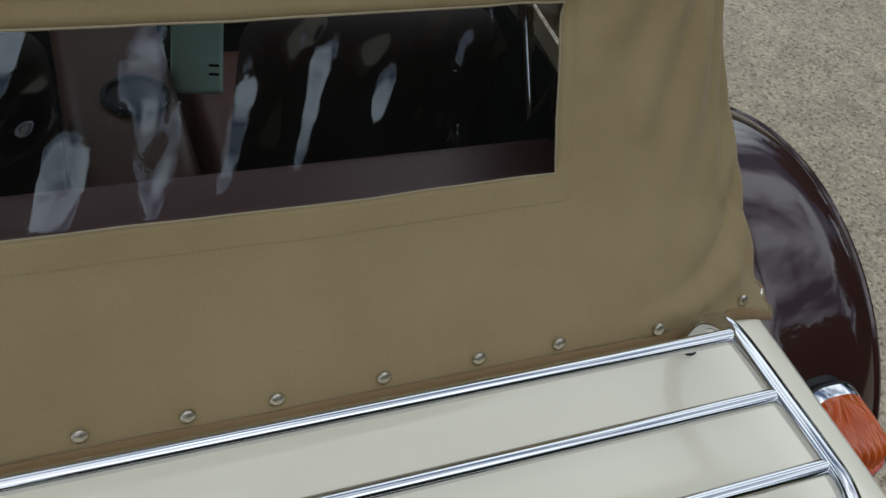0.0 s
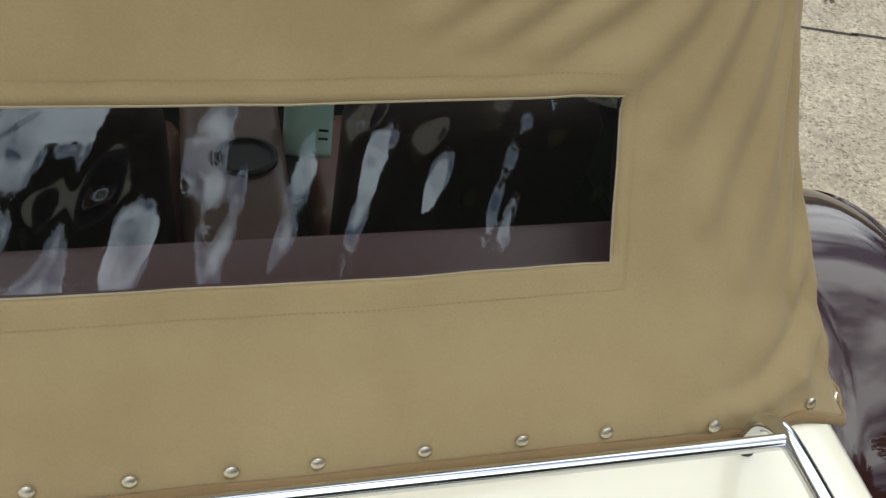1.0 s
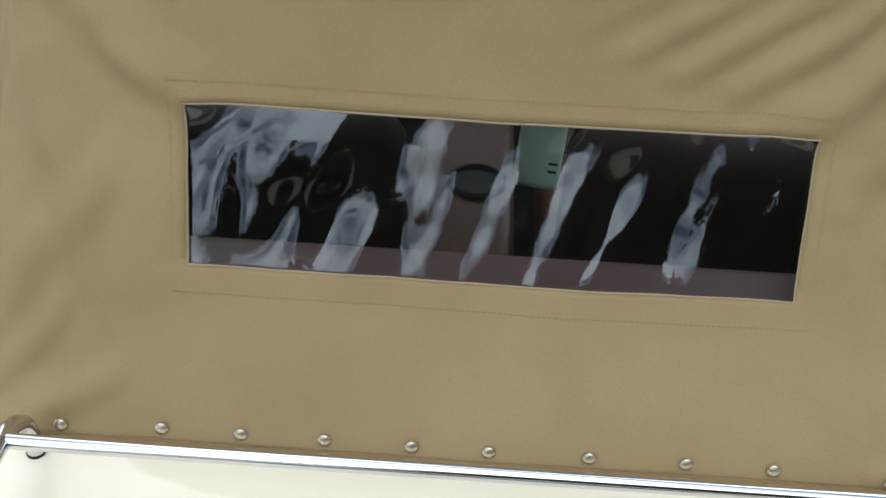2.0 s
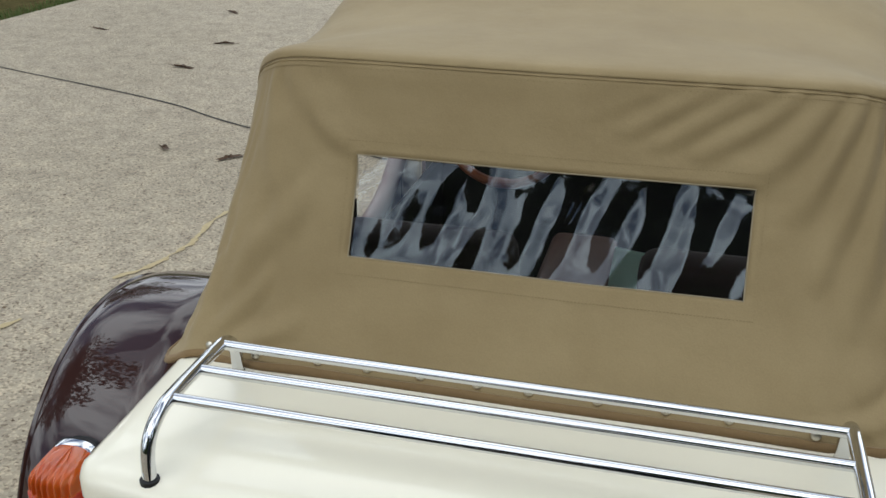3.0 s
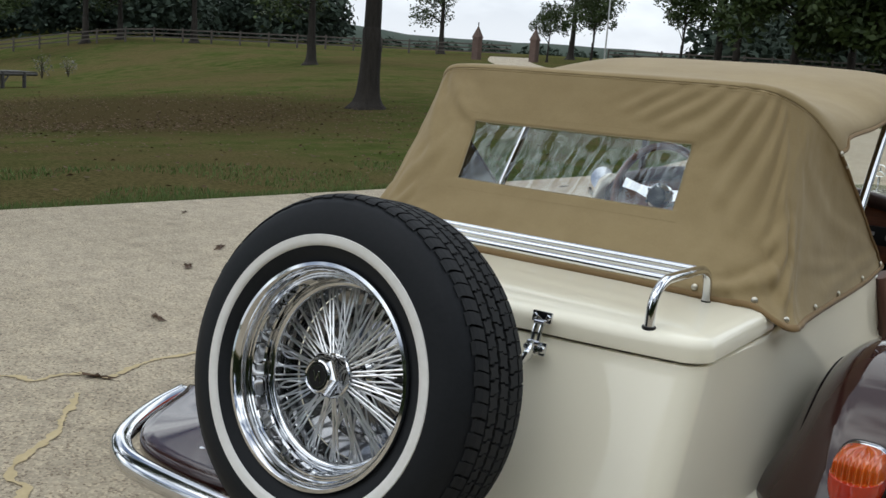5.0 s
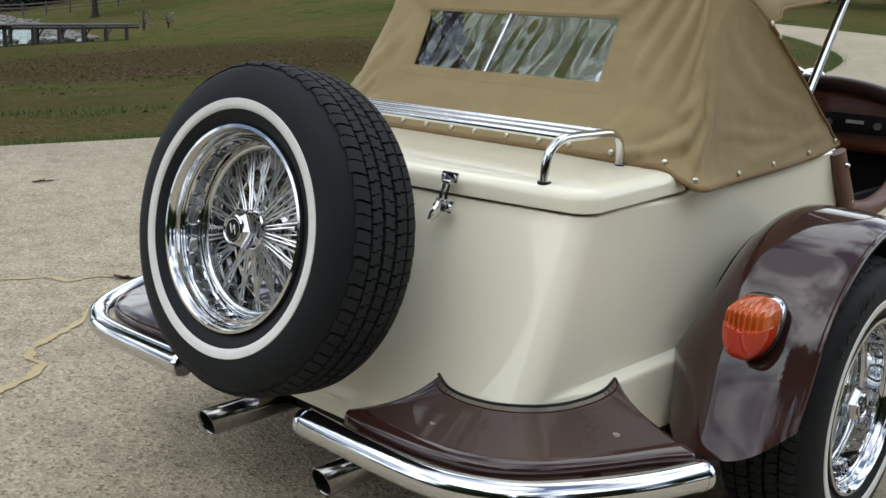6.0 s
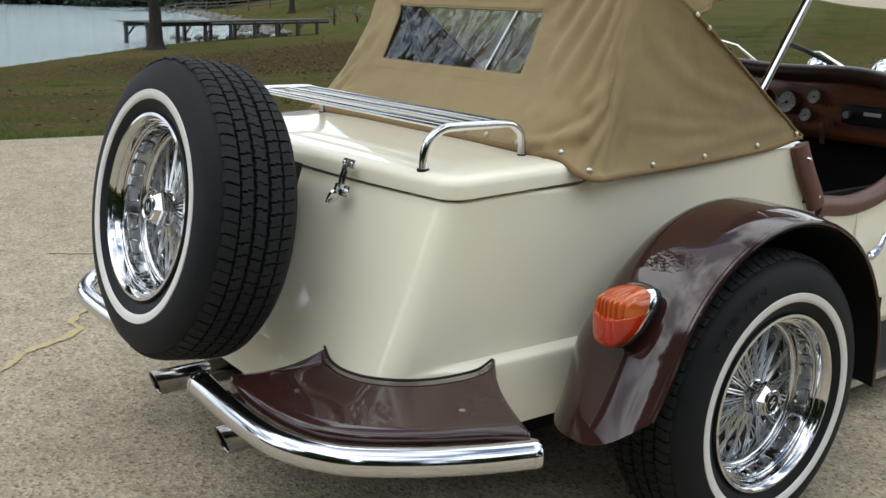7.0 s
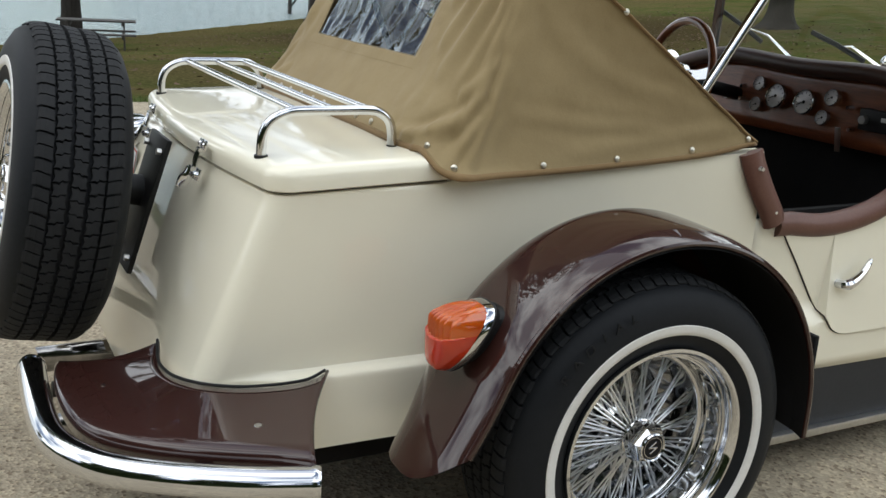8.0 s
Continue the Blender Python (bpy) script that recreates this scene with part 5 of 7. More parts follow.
def build_plate():
    """Licence plate with its chrome lamp at the left rear corner."""
    turn = pose(-0.530, -0.728, 0.607, 80, 0, -4)
    ob = part("licence_plate", box((0.305, 0.155, 0.002), (0, 0, 0), 0.0008), DULL, CAR, "silver licence plate with a red edge and a purple and orange picture", 30)
    ob.matrix_local = turn
    rim = bmesh.new()
    for x, y, w, h in ((0, 0.0715, 0.294, 0.004), (0, -0.0715, 0.294, 0.004), (-0.1465, 0, 0.004, 0.143), (0.1465, 0, 0.004, 0.143)):
        box((w, h, 0.001), (x, y, 0.0022), 0.0, (0, 0, 0), rim)
    part("border", rim, two_tone("red_border", (0.35, 0.05, 0.03), (0.42, 0.08, 0.05), 9, 60, 0.5, 0), ob, "red border line", 0)
    hill = bmesh.new()
    hill.faces.new([hill.verts.new(p) for p in ((-0.115, -0.030, 0.0025), (-0.045, -0.030, 0.0025), (-0.05, 0.022, 0.0025), (-0.064, 0.052, 0.0025), (-0.085, 0.032, 0.0025))])
    part("purple_shape", hill, two_tone("purple_print", (0.13, 0.035, 0.32), (0.17, 0.05, 0.38), 9, 60, 0.5, 0), ob, "purple printed shape", 0)
    disc = lathe([(0.0001, 0.0025), (0.036, 0.0025)], 28)
    disc.transform(pose(-0.022, 0.012, 0))
    part("orange_shape", disc, two_tone("orange_print", (0.62, 0.33, 0.03), (0.7, 0.42, 0.06), 9, 60, 0.5, 0), ob, "orange printed disc", 0)
    marks = bmesh.new()
    for k in range(4):
        box((0.020, 0.06, 0.001), (0.04 + 0.027 * k, -0.005, 0.0024), 0, (0, 0, 0), marks)
    part("plain_bar", marks, BLACK, ob, "plain dark bars", 0)
    for x in (-0.06, 0.06):
        part("bolt", tube([(x, 0.06, 0.0), (x, 0.06, 0.006)], 0.005, 8), CHROME, ob)
    part("plate_bracket", box((0.05, 0.02, 0.12), (-0.50, -0.735, 0.60), 0.003), BLACK, ob, "black bracket").matrix_world = Matrix.Identity(4)
    lamp = bmesh.new()
    rows = []
    for f, w, h0, h1 in ((0.0, 0.136, -0.010, 0.046), (0.02, 0.146, -0.014, 0.050), (0.045, 0.148, -0.016, 0.049), (0.060, 0.142, -0.015, 0.044), (0.068, 0.130, -0.012, 0.037), (0.070, 0.11, -0.006, 0.030)):
        ring = []
        for k in range(24):
            a = math.tau * k / 24
            u = math.copysign(abs(math.cos(a)) ** 0.5, math.cos(a)) * w / 2
            v = (h0 + h1) / 2 + math.copysign(abs(math.sin(a)) ** 0.6, math.sin(a)) * (h1 - h0) / 2
            ring.append(lamp.verts.new((u, -f, v)))
        rows.append(ring)
    for a, b in zip(rows, rows[1:]):
        for k in range(24):
            q = (k + 1) % 24
            lamp.faces.new((a[k], a[q], b[q], b[k]))
    lamp.faces.new(rows[0])
    lamp.faces.new(rows[-1])
    lo = part("plate_lamp", mended(lamp), CHROME, CAR, "chrome licence plate lamp housing", 45)
    lo.matrix_local = pose(-0.540, -0.672, 0.704, 6, 0, 4)
    for x in (-0.055, 0.05):
        part("screw", tube([(x, -0.070, 0.012), (x, -0.079, 0.012)], [0.010, 0.007], 12), CHROME, lo, "chrome screw head")


build_plate()


# ---------------------------------------------------------------- cockpit, door, front
DOOR_TOP = [(0.53, 0.672), (0.60, 0.642), (0.70, 0.632), (0.80, 0.640), (0.90, 0.668), (1.00, 0.722), (1.08, 0.775), (1.105, 0.84), (1.13, 0.905), (1.20, 0.935)]


def door_top(y):
    return lerp_table(DOOR_TOP, y)


def build_sides():
    for sx in (1, -1):
        def wall(u, v, lift=0.0):
            y = 0.4925 + (1.24 - 0.4925) * u
            zt = door_top(y) - 0.01
            z = 0.275 + (zt - 0.275) * v
            return Vector((sx * (body_half(y) + flare(z) + lift), y, z))

        ob = part("cockpit_side", mended(grid(24, 14, wall)), CREAM, CAR, "cream body side under the door opening", 40)
        thicken(ob, 0.02, -1 if sx > 0 else 1)
        pts = [(0.578, 0.640), (0.63, 0.628), (0.72, 0.62), (0.84, 0.64), (0.95, 0.675), (1.03, 0.715), (1.05, 0.60), (1.05, 0.45), (1.02, 0.385), (0.95, 0.364), (0.87, 0.362), (0.80, 0.362), (0.762, 0.374), (0.738, 0.402), (0.700, 0.458), (0.640, 0.547)]
        bm = bmesh.new()
        line = smooth_line([(0, y, z) for y, z in pts], 4, closed=True)
        rim = [bm.verts.new((sx * (body_half(p.y) + flare(p.z) + 0.006), p.y, p.z)) for p in line]
        back = [bm.verts.new((sx * (body_half(p.y) + flare(p.z) - 0.006), p.y + 0.003, p.z)) for p in line]
        bm.faces.new(rim)
        for k in range(len(rim)):
            q = (k + 1) % len(rim)
            bm.faces.new((rim[k], back[k], back[q], rim[q]))
        bmesh.ops.triangulate(bm, faces=[f for f in bm.faces if len(f.verts) > 4])
        door = part("door", mended(bm), CREAM, CAR, "cream low-cut door, shut", 40)
        part("door_gap", tube([(sx * (body_half(p.y) + flare(p.z) + 0.001), p.y, p.z) for p in line + line[:1]], 0.0022, 6), BLACK, door, "dark shut line round the door")
        hx = body_half(0.77) + 0.012
        handle = tube(smooth_line([(sx * (hx + 0.002), 0.765, 0.492), (sx * (hx + 0.030), 0.770, 0.494), (sx * (hx + 0.036), 0.79, 0.500), (sx * (hx + 0.034), 0.825, 0.522), (sx * (hx + 0.028), 0.852, 0.552)], 4), [0.014, 0.012, 0.011, 0.011, 0.012, 0.013, 0.0135, 0.013, 0.0125, 0.012, 0.011, 0.010, 0.0095, 0.009, 0.008, 0.0065, 0.004], 10)
        box((0.008, 0.034, 0.046), (sx * hx, 0.765, 0.490), 0.003, (0, 0, 0), handle)
        part("door_handle", handle, CHROME, door, "chrome lever door handle")
        # leather rolls on the door top and behind it
        roll = smooth_line([(sx * (body_half(y) - 0.006), y, z + 0.006) for y, z in DOOR_TOP[1:7]], 4)
        part("door_roll", tube([(sx * (body_half(0.56) - 0.006), 0.555, 0.648)] + roll, 0.026, 12, squash=(1.0, 1.15)), LEATHER, CAR, "brown leather roll along the door top")
        hinge = smooth_line([(sx * 0.628, 1.079, 0.870), (sx * 0.640, 1.10, 0.858), (sx * 0.638, 1.13, 0.838), (sx * 0.628, 1.162, 0.808)], 4)
        part("door_hinge", tube(hinge, [0.006] * 4 + [0.009] * 5 + [0.006] * 4, 8), CHROME, door, "chrome lever hinge")
        post = smooth_line([(sx * 0.606, 0.446, 0.826), (sx * 0.612, 0.458, 0.79), (sx * 0.618, 0.490, 0.73), (sx * 0.620, 0.520, 0.685), (sx * 0.619, 0.534, 0.660)], 4)
        ob = part("post_roll", tube(post, 0.025, 12, squash=(1.25, 0.8)), LEATHER, CAR, "brown leather roll on the door post")
        for y, z in ((0.457, 0.792), (0.518, 0.688)):
            part("stud", tube([(sx * 0.630, y, z), (sx * 0.640, y, z)], [0.007, 0.004], 10), CHROME, ob)
        # grey sill panel with its bright strip
        def sill(u, v):
            y = 0.42 + 1.4 * u
            return Vector((sx * (0.648 - 0.012 * (1 - v)), y, 0.105 + 0.17 * v))

        s_ob = part("sill_panel", mended(grid(10, 3, sill)), SLATE, CAR, "dark grey sill panel", 0)
        thicken(s_ob, 0.03, -1 if sx > 0 else 1)
        part("sill_strip", box((0.03, 1.4, 0.022), (sx * 0.640, 1.12, 0.098), 0.004), DULL, s_ob, "aluminium edging strip")


build_sides()


def build_dash():
    def face(u, v):
        x = -0.575 + 1.15 * u
        top = 0.948 - 0.06 * abs(x / 0.575) ** 4 + 0.012 * math.exp(-((abs(x) - 0.30) / 0.18) ** 2)
        z = 0.745 + (top - 0.745) * v
        return Vector((x, 1.205 + 0.02 * v, z))

    dash = part("dashboard", mended(grid(40, 6, face)), WOOD, CAR, "varnished walnut dashboard", 40)
    thicken(dash, 0.015, 1)
    roll = [(-0.575 + 1.15 * k / 40) for k in range(41)]
    line = [(x, 1.205, 0.957 - 0.06 * abs(x / 0.575) ** 4 + 0.012 * math.exp(-((abs(x) - 0.30) / 0.18) ** 2)) for x in roll]
    line = [(-0.600, 1.19, 0.79), (-0.597, 1.195, 0.85)] + line[1:-1] + [(0.597, 1.195, 0.85), (0.600, 1.19, 0.79)]
    part("dash_roll", tube(smooth_line(line, 2), 0.026, 12), DARKHIDE, dash, "dark brown leather roll over the dashboard")
    gauges = [(-0.071, 0.855, 0.040), (0.047, 0.852, 0.040), (-0.151, 0.818, 0.024), (-0.146, 0.885, 0.024), (0.152, 0.880, 0.026), (0.126, 0.816, 0.024), (-0.285, 0.835, 0.020)]
    for x, z, r in gauges:
        bez = lathe([(r, 0.0), (r, 0.012), (r * 0.93, 0.016), (r * 0.86, 0.012), (r * 0.86, 0.009)], 28)
        g = part("gauge", bez, CHROME, dash, "round gauge with a chrome rim", 40)
        g.matrix_local = pose(x, 1.203, z, 77, 0, 0)
        part("gauge_glass", lathe([(r * 0.88, 0.010), (r * 0.5, 0.0108), (0.0001, 0.011)], 24), GAUGE, dash, "grey gauge face").matrix_local = pose(x, 1.203, z, 77, 0, 0)
        marks = bmesh.new()
        for k in range(9 if r > 0.03 else 5):
            a = radians(-40 + 260 * k / (8 if r > 0.03 else 4))
            box((r * 0.16, r * 0.05, 0.0006), (r * 0.70 * math.cos(a), r * 0.70 * math.sin(a), 0.0113), 0, (0, 0, math.degrees(a)), marks)
        lathe([(0.0001, 0.0135), (r * 0.12, 0.0130), (r * 0.14, 0.0110)], 10, marks)
        part("dial_marks", marks, BLACK, g, "black marks on the dial", 0)
        part("needle", box((r * 0.72, r * 0.06, 0.0008), (r * 0.30 * math.cos(3.6), r * 0.30 * math.sin(3.6), 0.0124), 0, (0, 0, math.degrees(3.6))), BLACK, g, "black needle", 0)
    part("radio", box((0.215, 0.03, 0.062), (0.375, 1.198, 0.838), 0.004), BLACK, dash, "black radio with round knobs", 30)
    for x in (0.292, 0.455):
        part("radio_knob", tube([(x, 1.182, 0.838), (x, 1.165, 0.838)], 0.012, 14), DULL, dash)
    part("radio_display", box((0.06, 0.004, 0.012), (0.375, 1.183, 0.845), 0.001), GAUGE, dash)
    for x, z in ((0.22, 0.862), (0.235, 0.80), (-0.22, 0.87), (-0.22, 0.83)):
        part("switch", tube([(x, 1.205, z), (x, 1.185, z)], [0.009, 0.006], 10), CHROME, dash)
    part("pull_lever", box((0.018, 0.006, 0.075), (0.203, 1.185, 0.765), 0.003, (12, 0, 8)), DULL, dash, "aluminium pull lever")
    # steering wheel
    c, ax = Vector((-0.290, 0.965, 0.888)), Vector((-0.12, -0.975, 0.19)).normalized()
    m = Matrix.Translation(c) @ ax.to_track_quat("Z", "Y").to_matrix().to_4x4()
    ring = [(0.185 * math.cos(math.tau * k / 48), 0.185 * math.sin(math.tau * k / 48), 0.0) for k in range(49)]
    wheel = part("steering_wheel", tube(ring, 0.0135, 10), WOOD, CAR, "wood-rimmed steering wheel with three bright spokes")
    wheel.matrix_local = m
    for k, a in enumerate((-math.pi / 2, math.pi * 0.07, math.pi * 0.93)):
        sp = bmesh.new()
        d, s = Vector((math.cos(a), math.sin(a), 0)), Vector((-math.sin(a), math.cos(a), 0))
        pts = [d * 0.04 + s * 0.022, d * 0.10 + s * 0.015, d * 0.180 + s * 0.020, d * 0.180 - s * 0.020, d * 0.10 - s * 0.015, d * 0.04 - s * 0.022]
        sp.faces.new([sp.verts.new(p + Vector((0, 0, -0.01))) for p in pts])
        o = part("spoke", sp, ALU, wheel, "bright aluminium spoke", 0)
        thicken(o, 0.004)
    part("boss", lathe([(0.050, -0.02), (0.050, 0.0), (0.042, 0.008), (0.036, 0.010)], 28), ALU, wheel, "aluminium steering boss", 40)
    part("horn_button", lathe([(0.036, 0.008), (0.034, 0.018), (0.02, 0.023), (0.0001, 0.024)], 24), BLACK, wheel, "black horn button", 40)
    for k in range(6):
        a = math.tau * (k + 0.5) / 6
        part("boss_screw", tube([(0.044 * math.cos(a), 0.044 * math.sin(a), 0.004), (0.044 * math.cos(a), 0.044 * math.sin(a), 0.012)], 0.005, 8), BLACK, wheel)
    col = part("steering_column", tube([c - ax * 0.02, c - ax * 0.42], 0.022, 12), BLACK, CAR, "black steering column")


build_dash()


def build_interior():
    # floor, side linings and bulkheads
    part("cockpit_floor", box((1.12, 1.75, 0.02), (0, 0.36, 0.275), 0.0), MATTE, CAR, "black carpeted cockpit floor", 30)
    for sx in (1, -1):
        part("side_lining", box((0.02, 1.72, 0.38), (0.545 * sx, 0.36, 0.475), 0.0), MATTE, CAR, "black carpeted side lining", 30)
        part("quarter_lining", box((0.012, 0.76, 0.15), (0.556 * sx, 0.095, 0.728), 0.0), MATTE, CAR, "black quarter lining under the soft top", 30)
    part("front_bulkhead", box((1.10, 0.02, 0.62), (0, 1.26, 0.58), 0.0), MATTE, CAR, "black carpeted bulkhead", 30)
    part("rear_bulkhead", box((1.10, 0.02, 0.45), (0, -0.30, 0.52), 0.0), MATTE, CAR, "black carpeted bulkhead", 30)
    shelf = box((1.06, 0.36, 0.05), (0, -0.100, 0.745), 0.02, (-3, 0, 0))
    part("rear_shelf", shelf, MAROON, CAR, "maroon vinyl padded shelf behind the seats", 40)
    for sx in (1, -1):
        c = Vector((sx * 0.325, 0.31, 0.0))
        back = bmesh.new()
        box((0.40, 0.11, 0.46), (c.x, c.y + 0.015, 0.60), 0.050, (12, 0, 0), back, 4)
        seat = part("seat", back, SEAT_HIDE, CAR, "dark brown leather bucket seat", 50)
        part("cushion", box((0.41, 0.46, 0.14), (c.x, c.y + 0.28, 0.37), 0.045, (4, 0, 0), seg=4), LEATHER, seat, "brown leather seat cushion", 50)
        for k in range(5):
            part("flute", tube([(c.x - 0.14 + 0.07 * k, c.y + 0.098, 0.44), (c.x - 0.14 + 0.07 * k, c.y + 0.030, 0.76)], 0.018, 8), LEATHER, seat)
    con = box((0.165, 0.62, 0.10), (-0.030, 0.42, 0.622), 0.03, (0, 0, 0), seg=3)
    box((0.155, 0.60, 0.32), (-0.030, 0.42, 0.44), 0.01, (0, 0, 0), con)
    console = part("console", con, TAN, CAR, "tan brown leather centre console", 40)
    well = lathe([(0.050, 0.0), (0.050, 0.007), (0.043, 0.009), (0.040, 0.004), (0.0001, 0.003)], 32)
    well.transform(pose(-0.012, 0.365, 0.670))
    part("cup_well", well, BLACK, console, "black round cup well", 40)


build_interior()


def build_front():
    # scuttle and bonnet
    def hood(u, v):
        y = 1.225 + 1.75 * v
        w = lerp_table([(1.2, 0.60), (1.5, 0.56), (2.0, 0.46), (2.5, 0.36), (3.0, 0.27)], y)
        zt = lerp_table([(1.2, 0.945), (1.45, 0.94), (2.0, 0.915), (3.0, 0.88)], y)
        a = math.pi * u
        c, s = math.cos(a), math.sin(a)
        return Vector((-w * math.copysign(abs(c) ** 0.55, c), y, 0.36 + (zt - 0.36) * abs(s) ** 0.45))

    hood_ob = part("bonnet", mended(grid(48, 20, hood)), CREAM, CAR, "long cream bonnet and scuttle", 40)
    nose = bmesh.new()
    nose.faces.new([nose.verts.new(hood(k / 24, 1.0)) for k in range(25)])
    part("grille", nose, CHROME, hood_ob, "chrome radiator shell", 0)
    # windscreen
    frame_line = [(-0.545, 1.345, 0.925), (-0.528, 1.335, 1.10), (-0.505, 1.315, 1.300), (-0.48, 1.312, 1.318), (0.48, 1.312, 1.318), (0.505, 1.315, 1.300), (0.528, 1.335, 1.10), (0.545, 1.345, 0.925)]
    scr = part("windscreen", tube(frame_line, 0.012, 8, squash=(1.3, 0.8)), BLACK, CAR, "raked windscreen in a dark frame")
    g = bmesh.new()
    g.faces.new([g.verts.new(p) for p in ((-0.54, 1.345, 0.93), (0.54, 1.345, 0.93), (0.495, 1.313, 1.312), (-0.495, 1.313, 1.312))])
    glass = part("pane", g, GLASS, scr, "clear windscreen glass", 0)
    glass.visible_shadow = False
    part("post", box((0.022, 0.03, 0.40), (0.530, 1.33, 1.10), 0.006, (5, -6, 0)), BROWN, scr, "brown windscreen post")
    part("post", box((0.022, 0.03, 0.40), (-0.530, 1.33, 1.10), 0.006, (5, 6, 0)), BROWN, scr, "brown windscreen post")
    for (b0, b1), (a0, a1) in ((((-0.557, 1.10), (-0.343, 1.005)), ((-0.325, 1.027), (-0.224, 0.955))), (((-0.119, 1.055), (0.095, 0.984)), ((0.032, 1.024), (0.161, 0.955)))):
        blade = tube([(b0[0], 1.362, b0[1]), ((b0[0] + b1[0]) / 2, 1.366, (b0[1] + b1[1]) / 2 + 0.004), (b1[0], 1.370, b1[1])], 0.0055, 6, squash=(1, 1.6))
        part("wiper_blade", blade, BLACK, scr, "black wiper blade")
        mid = ((b0[0] + b1[0]) / 2, 1.375, (b0[1] + b1[1]) / 2)
        part("wiper_arm", tube([mid, (a0[0], 1.380, a0[1]), (a1[0], 1.405, a1[1])], [0.004, 0.006, 0.010], 6, squash=(1, 0.5)), ALU, scr, "bright wiper arm")
    # headlamps
    for sx in (1, -1):
        bowl = lathe([(0.0001, -0.10), (0.022, -0.096), (0.047, -0.072), (0.063, -0.032), (0.068, 0.0), (0.067, 0.009), (0.061, 0.012), (0.043, 0.019), (0.0001, 0.023)], 32)
        bowl.transform(pose(sx * 0.31, 2.46, 0.897, -90, 0, 0))
        lamp = part("headlamp", bowl, CHROME, CAR, "round chrome headlamp", 50)
        part("lamp_bar", tube([(sx * 0.31, 2.44, 0.85), (sx * 0.33, 2.44, 0.70)], 0.014, 10), CHROME, lamp, "chrome lamp bracket")
        side = lathe([(0.0001, -0.07), (0.02, -0.062), (0.038, -0.035), (0.045, 0.0), (0.043, 0.008), (0.0001, 0.012)], 24)
        side.transform(pose(sx * 0.666, 2.46, 0.907, -90, 0, 0))
        wing_lamp = part("side_lamp", side, CHROME, CAR, "small chrome side lamp on the wing", 50)
        part("stalk", tube([(sx * 0.666, 2.45, 0.87), (sx * 0.666, 2.45, 0.78)], 0.012, 8), CHROME, wing_lamp)
    mir = lathe([(0.0001, -0.028), (0.03, -0.02), (0.046, -0.004), (0.048, 0.004), (0.0001, 0.005)], 24)
    mir.transform(pose(-0.668, 1.25, 0.897, 80, 0, 10))
    mirror = part("door_mirror", mir, CHROME, CAR, "round chrome door mirror", 50)
    part("mirror_arm", tube([(-0.668, 1.268, 0.893), (-0.62, 1.28, 0.82)], 0.006, 8), CHROME, mirror)
    star = [(0.030 * math.cos(math.tau * k / 28), 2.90, 0.955 + 0.030 * math.sin(math.tau * k / 28)) for k in range(29)]
    orn = tube(star, 0.0028, 6)
    for k in range(3):
        a = math.pi / 2 + math.tau * k / 3
        tube([(0, 2.90, 0.955), (0.029 * math.cos(a), 2.90, 0.955 + 0.029 * math.sin(a))], [0.004, 0.0012], 6, orn)
    tube([(0, 2.90, 0.88), (0, 2.90, 0.926)], 0.006, 8, orn)
    part("bonnet_ornament", orn, CHROME, hood_ob, "chrome ring bonnet ornament")
    # front wings with running boards
    for sx in (1, -1):
        def wing(u, v):
            a = math.pi * (1.0 - 1.05 * u)
            x = 0.42 + 0.47 * v
            r = 0.40 + 0.05 * math.sin(math.pi * min(1, v * 1.05)) - (0.05 if v > 0.95 else 0)
            y, z = 2.36 + r * -math.cos(math.pi * u * 1.0) * 1.1, 0.34 + r * max(0.0, math.sin(math.pi * u)) * 1.12
            return Vector((sx * x, y, z))

        w = part("front_wing", mended(grid(30, 10, wing)), BROWN, CAR, "glossy dark brown front wing", 60)
        thicken(w, 0.006, 0)


build_front()


def build_paper():
    """A mint-green leaflet tucked between the console and the seat."""
    def sheet(u, v):
        return Vector((-0.041 + 0.082 * u, -0.066 + 0.132 * v, 0.006 * math.sin(3 * u + 2 * v) + 0.012 * v * v))

    ob = part("leaflet", grid(10, 14, sheet), MINT, None, "", 60)
    tagged(ob, "mint green paper leaflet tucked beside the console", "paper")
    ob.matrix_world = pose(0.097, 0.470, 0.674, 62, 3, -6)
    thicken(ob, 0.0012)
    marks = bmesh.new()
    for k in range(2):
        box((0.016, 0.004, 0.0006), (0.026, -0.020 - 0.014 * k, 0.008), 0, (0, 0, 0), marks)
    part("plain_bar", marks, BLACK, ob, "plain dark bars", 0)


build_paper()


